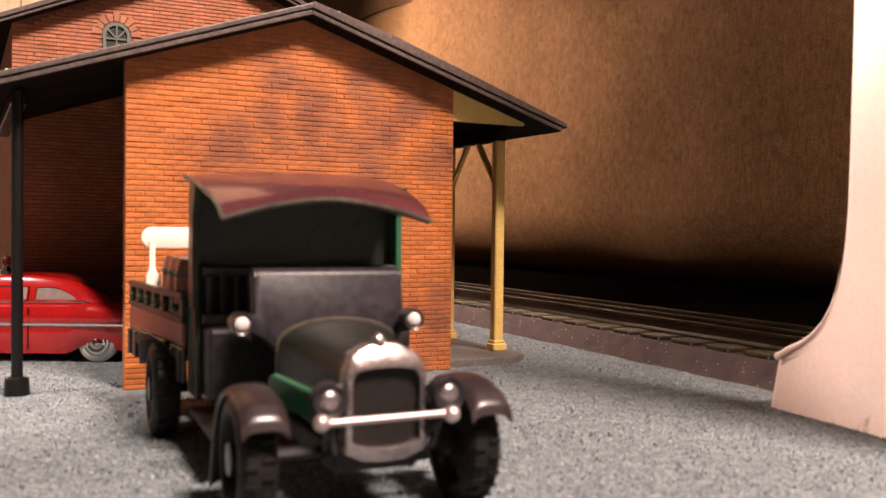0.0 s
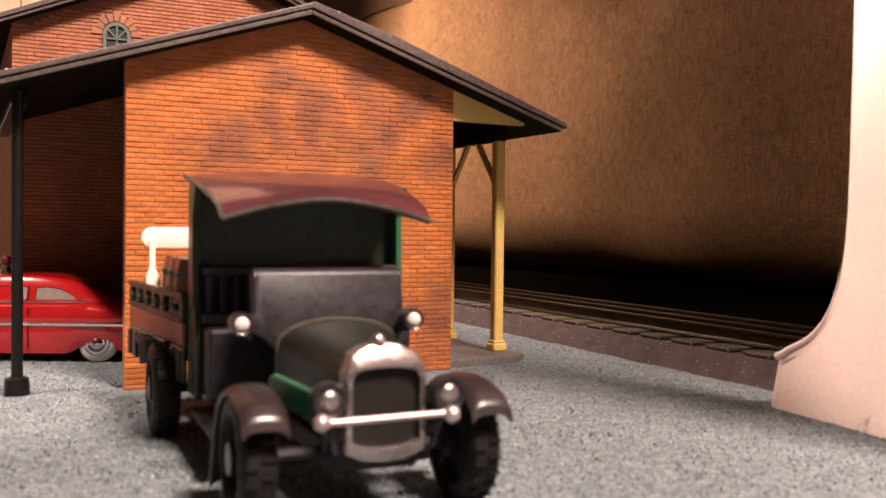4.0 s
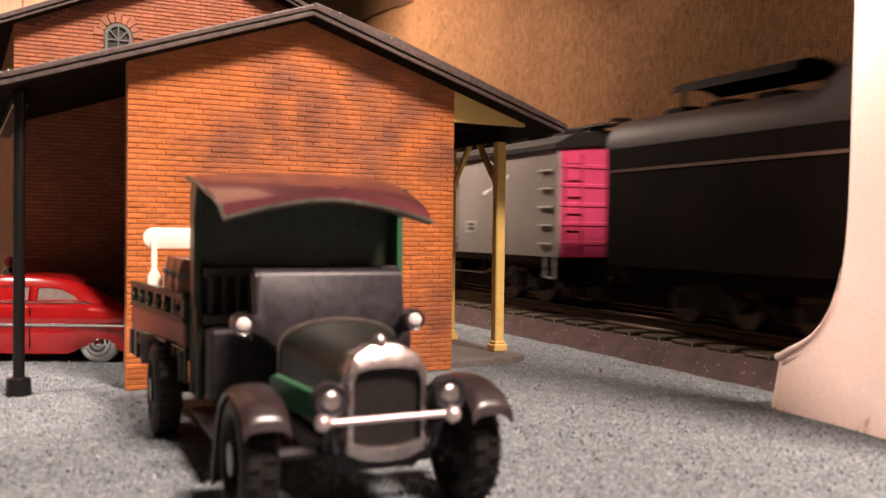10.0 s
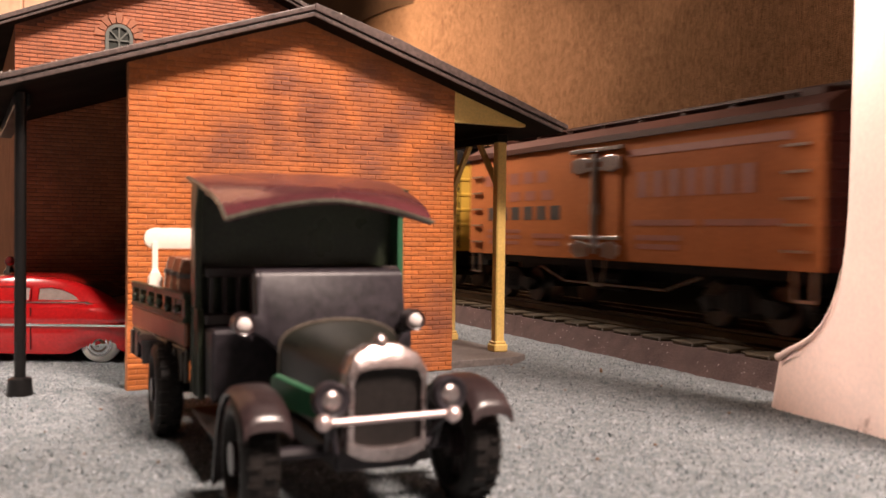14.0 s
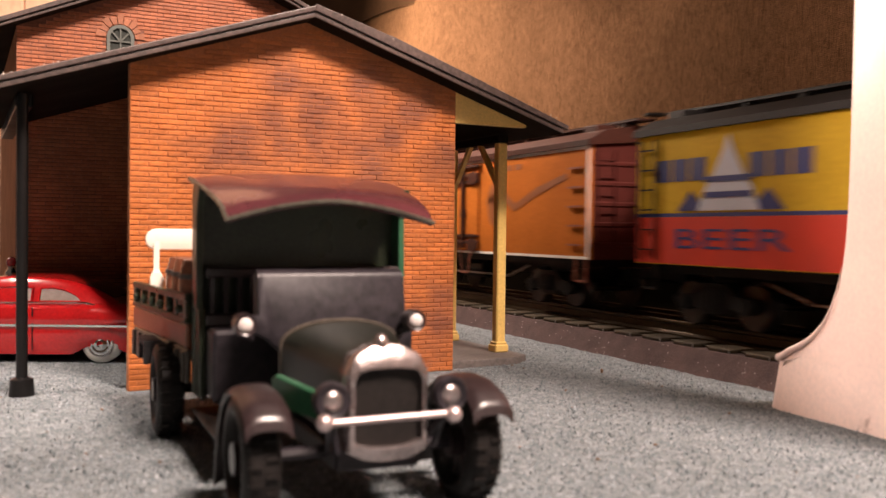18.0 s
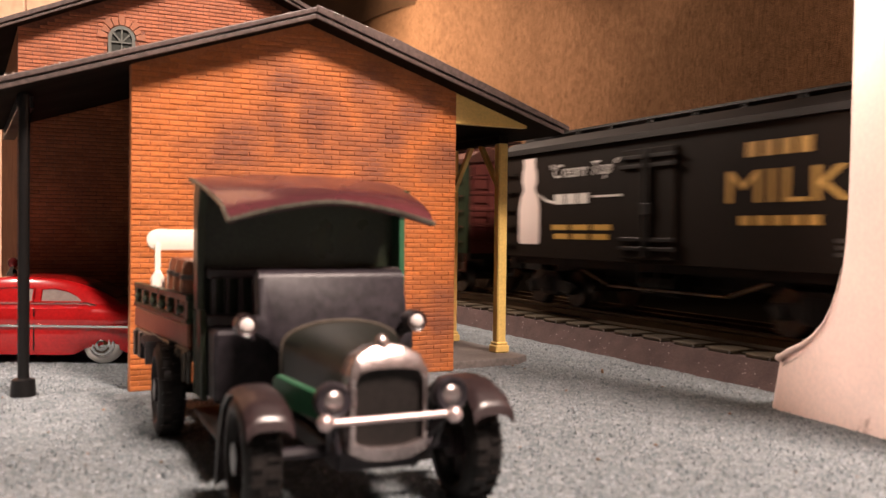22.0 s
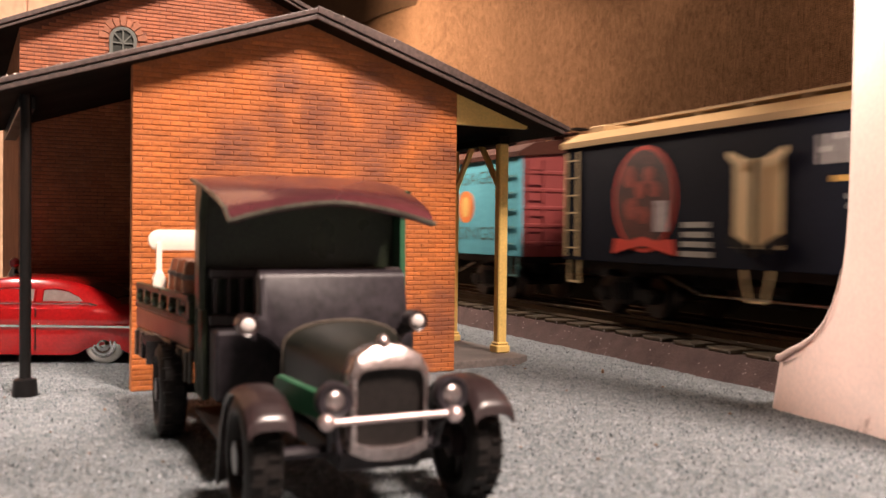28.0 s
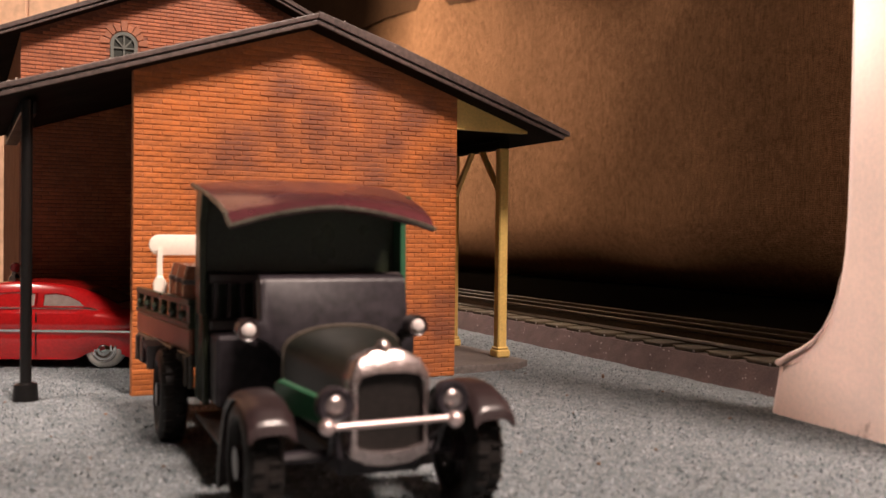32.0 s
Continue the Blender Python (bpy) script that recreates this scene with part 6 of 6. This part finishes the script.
    cr = [(-31, 95), (-28, 99.5), (-16, 104), (0, 106), (16, 104), (28, 99.5), (31, 95), (28, 96), (0, 102), (-28, 96)]
    part("cab_roof", prism(B(), cr, -265, -186, "YZ", 0.3), brown, e)
    part("frame", box(B(), -262, 280, -9, 9, 14, 36), jet, e)
    part("firebox", box(B(), -190, -60, -24, 24, 36, 80, 1.5), brown, e)
    # Bare steel rods added only to give a glint on the side sheets.
    for y in (-1, 1):
        part("whistle_glint", rod(B(), (-10, y * 29.5, 54), (8, y * 29.5, 55), 0.6, 6), STEEL, e)
    axle = wheels = None
    for x in (46, 84, 122, 160, -162, -124, -86, -48):
        if axle is None:
            d = part("driving_wheelset", rod(B(), (0, -14.0, 0), (0, 14.0, 0), 2.4, 10), GRIME, e)
            axle = d.data
            wheels = [part("wheel", cast_wheel(16.5, y), GRIME, d, smooth=True).data for y in (-1, 1)]
            pins = [part("crank_pin", rod(B(), (7.4, y * 16.6, 0), (7.4, y * 20.5, 0), 1.9, 10), rodm, d, smooth=True).data for y in (-1, 1)]
        else:
            d = part("driving_wheelset", axle, GRIME, e)
            for me in wheels:
                part("wheel", me, GRIME, d)
            for me in pins:
                part("crank_pin", me, rodm, d)
        d.matrix_basis = Matrix.Translation((x * 0.001, 0, 0.0165))
        DRIVERS.append((d, x))
    for x in (256, 228, -212, -240):
        w = lathe(B(), [(-17.5, 1.2), (-17.4, 9.0), (-13, 9.0), (-12.8, 1.2), (12.8, 1.2), (13, 9.0), (17.4, 9.0), (17.5, 1.2)], (x, 0, 9.0), "Y", 18)
        part("leading_wheelset" if x > 0 else "trailing_wheelset", w, GRIME, e, smooth=True)
    return e


def make_tender():
    t = thing("tender", Matrix(), "long black tender with a thin gold line and coal load", "model tender", "train cars")
    jet = MATS["engine_black"]
    brown = MATS["engine_glare_brown"]
    for y in (-1, 1):
        part("side", prism(B(), [(-179, 22), (179, 22), (179, 74), (-179, 74)], y * 28 - 1, y * 28 + 1, "XZ", 0.3), mat("tender_black", (0.0062, 0.0034, 0.0022), 0.8, vary=0.4, scale=200, spec=0.03), t)
        part("gold_line", box(B(), -177, 177, y * 29.2 - 0.15, y * 29.2 + 0.15, 63.4, 64.6), mat("dull_gold_line", (0.085, 0.040, 0.021), 0.4), t)
        # Coping is browner and lighter than the side, painting the sheen on its curve.
        shell = mat("coping_sheen_brown", (0.017, 0.0068, 0.0040), 0.6, vary=0.3, scale=200, spec=0.12)
        for x0, x1, f in ((-50, 179, 1.0), (-54, -50, 0.86), (-60, -54, 0.68), (-179, -60, 0.52)):
            cp = [(y * q, 74 + (z - 74) * f) for q, z in ((29.0, 74), (28.8, 81), (27.5, 88), (25.0, 94), (21.2, 98.4), (16.0, 101), (15.2, 99.6), (20.2, 96.8), (23.6, 92.6), (25.8, 87), (27.0, 81), (27.2, 74))]
            part("coping", prism(B(), cp if y > 0 else cp[::-1], x0, x1, "YZ"), shell, t, "rounded coping, its brown sheen put into the colour", smooth=True)
    for x in (-1, 1):
        part("end", box(B(), x * 178 - 1, x * 178 + 1, -28, 28, 22, 78 if x < 0 else 92, 0.3), brown, t)
    part("deck", box(B(), -178, -50, -17, 17, 84, 87.6, 0.3), jet, t)
    coal = B()

    def heap(u, v):
        x = -48 + 222 * u
        y = (v - 0.5) * 38
        k = 1 - (2 * v - 1) ** 2
        return Vector((x, y, 96 + 7.5 * k * min(1, 6 * u * (1 - u)) + 1.6 * noise.noise((x * 0.16, y * 0.16, 2.2)) + 0.9 * noise.noise((x * 0.5, y * 0.5, 5.2))))
    grid(coal, heap, 90, 26)
    part("coal", coal, mat("coal", (0.012, 0.011, 0.011), 0.35, vary=0.4, scale=800, bump=0.6), t)
    part("underframe", box(B(), -176, 176, -22, 22, 15, 22), jet, t)
    dh = prism(B(), [(-13, 97), (-11, 100.5), (-5, 102.6), (5, 102.6), (11, 100.5), (13, 97), (5, 99.5), (-5, 99.5)], -155, -85, "YZ", 0.3)
    cn = part("brakeman_canopy", dh, jet, t, "small arched canopy on posts")
    for x in (-150, -92):
        for y in (-10, 10):
            part("canopy_post", bar(B(), (x, y, 88), (x, y, 98.5), 1.4), jet, cn)
    for x in (-158, -130, -102):
        part("water_hatch", box(B(), x - 8, x + 8, -8, 8, 88.4, 92, 1.0), jet, t)
    for x in (-118, 118):
        goods_truck(t, x)
        goods_truck(t, x * 0.42)
    part("coupler", box(B(), -198, -178, -2.5, 2.5, 15.5, 19.5, 0.5), GRIME, t)
    part("drawbar", box(B(), 178, 198, -3, 3, 16, 19, 0.5), GRIME, t)
    return t


def make_caboose():
    c = thing("caboose", Matrix(), "dark red-brown caboose with lit cupola windows and roof antenna rail", "model rail car", "train cars")
    red = mat("caboose_red", (0.062, 0.0105, 0.0062), 0.7, vary=0.3, scale=250, spec=0.05)
    drk = mat("caboose_roof", (0.014, 0.007, 0.006), 0.7, vary=0.3, scale=250, spec=0.05)
    warm = mat("lit_window", (1.0, 0.80, 0.50), 0.4, emit=2.6)
    dim = mat("dim_window", (0.16, 0.155, 0.10), 0.3, emit=0.3)
    pale = mat("yellow_grab", (0.42, 0.24, 0.07), 0.45)
    h = 88.0
    for y in (-1, 1):
        part("side", prism(B(), [(-h, 34), (-h + 3, 27), (-h + 10, 24.5), (h - 10, 24.5), (h - 3, 27), (h, 34), (h, 72), (-h, 72)], y * 27 - 1, y * 27 + 1, "XZ", 0.3), red, c)
        part("belt_rail", box(B(), -h, h, y * 28.2 - 0.4, y * 28.2 + 0.4, 48.6, 49.8), red, c)
        for x, lit in ((-65, dim), (59, dim)):
            w = part("window", box(B(), x - 8, x + 8, y * 28.2 - 0.5, y * 28.2 + 0.5, 54, 67, 0.3), red, c)
            part("pane", box(B(), x - 6.2, x + 6.2, y * 28.8 - 0.2, y * 28.8 + 0.2, 55.5, 65.5), lit, w)
        for x0, x1 in ((-h - 0.5, -h + 0.8), (h - 0.8, h + 0.5)):
            part("corner_grab", box(B(), x0, x1, y * 28.6 - 0.3, y * 28.6 + 0.3, 30, 46, 0.2), pale, c)
    bar_text(c, -62, 36, 40.5, 45.5, mat("faded_caboose_marking", (0.15, 0.075, 0.05), 0.5), 1, 12, 1, SIDE)
    bar_text(c, -18, 8, 29, 32, mat("faded_caboose_marking", (0.15, 0.075, 0.05), 0.5), 1, 4, 1, SIDE)
    for x in (-1, 1):
        part("end", box(B(), x * h - 1, x * h + 1, -26, 26, 24.5, 74, 0.2), red, c)
        w = part("door", box(B(), x * (h + 1.3) - 0.5, x * (h + 1.3) + 0.5, -6, 6, 26, 66, 0.2), red, c)
        part("pane", box(B(), x * (h + 2.0) - 0.2, x * (h + 2.0) + 0.2, -4, 4, 54, 64), dim, w)
        for y in (-17, 17):
            part("end_window", box(B(), x * (h + 1.3) - 0.3, x * (h + 1.3) + 0.3, y - 3, y + 3, 54, 65), dim, c)
        part("platform", box(B(), min(x * h, x * (h + 21)), max(x * h, x * (h + 21)), -26, 26, 21.5, 24.5, 0.3), drk, c)
        for y in (-25, -8, 8, 25):
            part("rail_post", bar(B(), (x * (h + 20), y, 24.5), (x * (h + 20), y, 74 if abs(y) == 25 else 46), 1.3), red, c)
        for z in (36, 46):
            part("end_rail", bar(B(), (x * (h + 20), -25, z), (x * (h + 20), 25, z), 1.2), red, c)
        part("end_ladder", ladder(9, 52, 6), red, c, at=Matrix.Translation((x * (h + 20.6) * 0.001, -0.0165, 0.0245)) @ pose(0, 0, 0, 0, 0, 90))
        for y in (-1, 1):
            bm = B()
            for k in range(3):
                box(bm, x * (h + 11) - 8, x * (h + 11) + 8, y * (25 + k * 0.6) - 3, y * (25 + k * 0.6) + 3, 20 - k * 5.5, 21 - k * 5.5)
            for dx in (-8, 8):
                bar(bm, (x * (h + 11) + dx, y * 27, 22), (x * (h + 11) + dx, y * 28, 8.5), 1.0)
            part("steps", bm, red, c)
        part("brake_stand", rod(B(), (x * (h + 22), 10, 24), (x * (h + 22), 10, 56), 0.8, 8), drk, c)
        goods_truck(c, x * 60)
        part("coupler", box(B(), min(x * (h + 21), x * (h + 38)), max(x * (h + 21), x * (h + 38)), -2.2, 2.2, 15.5, 19.5, 0.5), GRIME, c)
    rp = [(-30, 71.5), (-30, 73.8), (-22, 77.2), (0, 79.6), (22, 77.2), (30, 73.8), (30, 71.5), (0, 74)]
    part("roof", prism(B(), rp, -h - 21, h + 21, "YZ", 0.4), drk, c)
    part("underframe", box(B(), -h, h, -23, 23, 20, 24.4), GRIME, c)
    # cupola with lit panes
    cx = 41.0
    k = part("cupola", prism(B(), [(-16 - 44 + cx, 74), (-16 - 44 + cx + 4, 89.5), (cx + 3, 89.5), (cx + 6, 74)], -21, 21, "XZ", 0.4), red, c, "red cupola with glowing windows")
    cr = [(-23.5, 88.5), (-22, 91.0), (0, 93.6), (22, 91.0), (23.5, 88.5), (0, 90.5)]
    part("cupola_roof", prism(B(), cr, cx - 62, cx + 7, "YZ", 0.3), drk, k)
    for y in (-1, 1):
        for x, m in ((cx - 51, dim), (cx - 26, mat("half_lit_window", (0.40, 0.34, 0.22), 0.4, emit=0.5)), (cx - 4, warm)):
            part("cupola_window", prism(B(), [(x - 4.6, 78.2), (x + 4.2, 78.2), (x + 4.8, 87.0), (x - 4.0, 87.0)], y * 21.4 - 0.3, y * 21.4 + 0.3, "XZ", 0.2), m, k)
    # antenna rails on pyramid stands
    for x0, x1, zz, st in ((-105, -22, 99, (-96, -64, -34)), (60, 108, 99, (74, 88, 104))):
        part("antenna_rail", rod(B(), (x0, -14, zz), (x1, -14, zz), 0.7, 8), drk, c)
        for x in st:
            bm = B()
            for dx in (-4, 4):
                bar(bm, (x + dx, -14, 78.5), (x + dx * 0.2, -14, zz), 0.9)
            for z in (84, 90):
                w = 4 * (1 - (z - 78.5) / 25)
                bar(bm, (x - w, -14, z), (x + w, -14, z), 0.8)
            part("antenna_stand", bm, drk, c)
    part("antenna_rail", rod(B(), (cx - 60, -10, 100), (cx - 8, -10, 100), 0.7, 8), drk, c)
    for x in (cx - 56, cx - 14):
        part("antenna_stand", bar(B(), (x, -10, 92.5), (x, -10, 100), 1.0), drk, c)
    part("chimney", rod(B(), (-10, 8, 79), (-10, 8, 92), 2.6, 12), drk, c)
    return c


# how far the train has run at each half second
RUN = [(5.5, 0.0), (7.0, 0.2984), (8.5, 0.5942), (10.0, 0.8874), (11.0, 1.0788), (11.5, 1.1762), (12.0, 1.2772), (12.5, 1.3772), (13.0, 1.475), (13.5, 1.57), (14.0, 1.6614), (14.5, 1.7523), (15.5, 1.9405), (16.5, 2.1349), (17.5, 2.3331), (18.0, 2.4338), (18.5, 2.5352), (19.0, 2.6352), (19.5, 2.7333), (20.0, 2.8297), (20.5, 2.9249), (21.0, 3.0201), (21.5, 3.1134), (22.0, 3.2074), (22.5, 3.3044), (23.0, 3.4068), (23.5, 3.5134), (24.0, 3.6228), (24.5, 3.7334), (25.0, 3.8438), (25.5, 3.9514), (26.5, 4.1648), (27.5, 4.3779), (28.0, 4.4853), (28.5, 4.5961), (29.0, 4.7112), (29.5, 4.8318), (30.0, 4.9577), (30.5, 5.0889), (31.0, 5.2219)]
RUN = [(0.0, -1.0945)] + RUN + [(32.0, 5.488)]


def train_pose(front, d, length):
    s = front + length / 2 - d
    return Matrix.Translation(on_track(s, TRACK_W, RAIL_Z * 0.001)) @ pose(0, 0, 0, 0, 0, TRACK_TURN)


RAKE = [(make_engine(), 0.300, 0.600), (make_tender(), 0.880, 0.358)] + rake() + [(make_caboose(), 5.224, 0.218)]


# ---- bricks of the two walls, last of the structure ----
def brick_mesh(length, h=1.71, d=0.6, bev=0.40):
    bm = B()
    x0, x1, z0, z1 = -length / 2, length / 2, -h / 2, h / 2
    v = [bm.verts.new(p) for p in ((x0, d, z0), (x1, d, z0), (x1, d, z1), (x0, d, z1), (x0, bev, z0), (x1, bev, z0), (x1, bev, z1), (x0, bev, z1), (x0 + 0.13, 0, z0 + 0.36), (x1 - 0.13, 0, z0 + 0.36), (x1 - 0.13, 0, z1 - 0.30), (x0 + 0.13, 0, z1 - 0.30))]
    for q in ((8, 9, 10, 11), (4, 5, 9, 8), (5, 6, 10, 9), (6, 7, 11, 10), (7, 4, 8, 11), (0, 1, 5, 4), (1, 2, 6, 5), (2, 3, 7, 6), (3, 0, 4, 7)):
        bm.faces.new([v[i] for i in q])
    bmesh.ops.scale(bm, vec=(0.001,) * 3, verts=bm.verts)
    me = bpy.data.meshes.new("brick")
    bm.to_mesh(me)
    bm.free()
    return me


def lay(x0, x1, top, hole=None, pitch=5.95, course=1.74, seed=3):
    """Places of bricks in running bond: x, z, length."""
    rng = random.Random(seed)
    z, row = 0.87, 0
    while True:
        cells = []
        x = x0 - (pitch / 2 if row % 2 else 0)
        while x < x1:
            a, b = max(x, x0), min(x + pitch, x1)
            if b - a > 1.2:
                c = (a + b) / 2
                if z + 0.7 < min(top(a), top(b)) and not (hole and hole(a, b, z)):
                    cells.append((c, z, b - a - 0.14))
            x += pitch
        if not cells:
            return
        yield from cells
        z += course
        row += 1


def wall_mesh(cells, y, seed, material=None, half=0.86):
    rng = random.Random(seed)
    V, F = [], []
    for x, z, ln in cells:
        n = len(V)
        dy = y + rng.uniform(-0.10, 0.10)
        hx, hz, bv = ln / 2, half + rng.uniform(-0.03, 0.01), 0.40
        x += rng.uniform(-0.06, 0.06)
        V += [(x - hx, dy + 0.5, z - hz), (x + hx, dy + 0.5, z - hz), (x + hx, dy + 0.5, z + hz), (x - hx, dy + 0.5, z + hz), (x - hx, dy + bv, z - hz), (x + hx, dy + bv, z - hz), (x + hx, dy + bv, z + hz), (x - hx, dy + bv, z + hz), (x - hx + 0.13, dy, z - hz + 0.36), (x + hx - 0.13, dy, z - hz + 0.36), (x + hx - 0.13, dy, z + hz - 0.30), (x - hx + 0.13, dy, z + hz - 0.30)]
        F += [tuple(n + i for i in q) for q in ((8, 9, 10, 11), (4, 5, 9, 8), (5, 6, 10, 9), (6, 7, 11, 10), (7, 4, 8, 11), (0, 1, 5, 4), (1, 2, 6, 5), (2, 3, 7, 6), (3, 0, 4, 7))]
    me = bpy.data.meshes.new("brickwork")
    me.from_pydata([Vector(v) * 0.001 for v in V], [], F)
    me.materials.append(material or BRICK_WALL)
    return me


def make_bricks():
    front = [o for o in bpy.data.objects if o.name.startswith("front_wall")]
    wall = {o.parent.name: o for o in front}
    cells = list(lay(0.0, W, under))
    single = [c for c in cells if 36 < c[1] < 96 and c[0] < 62][:298]
    taken = set((round(c[0], 3), round(c[1], 3)) for c in single)
    meshes = {}
    rng = random.Random(8)
    for x, z, ln in single:
        key = round(ln, 2)
        if key not in meshes:
            meshes[key] = brick_mesh(ln)
            meshes[key].materials.append(BRICK)
        part("brick", meshes[key], BRICK, wall["freight_house"], at=Matrix.Translation((x * 0.001, rng.uniform(-0.1, 0.1) * 0.001, z * 0.001)))
    rest = [c for c in cells if (round(c[0], 3), round(c[1], 3)) not in taken]
    ob = part("brickwork", wall_mesh(rest, 0.0, 5), BRICK_WALL, wall["freight_house"])
    tagged(ob, kind="stuff")

    def und(x):
        return T_PEAK - 4 - T_PITCH * abs(x - T_MID)

    def hole(a, b, z):
        c = (a + b) / 2
        d = math.hypot(c - 16.3, max(0.0, z - 139.8))
        return d < (9.0 if z > 139.8 else 6.9) and z > 117
    ob = part("brickwork", wall_mesh(list(lay(T_LEFT, T_RIGHT, und, hole, 5.95, 1.74, 4)), BACK, 6, HALL_BRICK, 0.82), HALL_BRICK, wall["station_hall"])
    tagged(ob, kind="stuff")


make_bricks()


def motions():
    for c, q, ln in RAKE:
        walk(c, [(t, train_pose(q, d, ln)) for t, d in RUN])
    # driving wheels roll with the way run
    ts = [i / 15 for i in range(481)]
    way = np.interp(ts, [t for t, d in RUN], [d for t, d in RUN])
    for w, x in DRIVERS:
        walk(w, [(t, pose(x * 0.001, 0, 0.0165, 0, math.degrees(d / 0.0165) + (40 if x < 0 else 0), 0)) for t, d in zip(ts, way)])
    ts = [i / 21 for i in range(673)]
    way = np.interp(ts, [t for t, d in RUN], [d for t, d in RUN])
    for w, x in FREIGHT:
        walk(w, [(t, pose(x * 0.001, 0, 0.0089, 0, math.degrees(d / 0.0089), 0)) for t, d in zip(ts, way)])


motions()
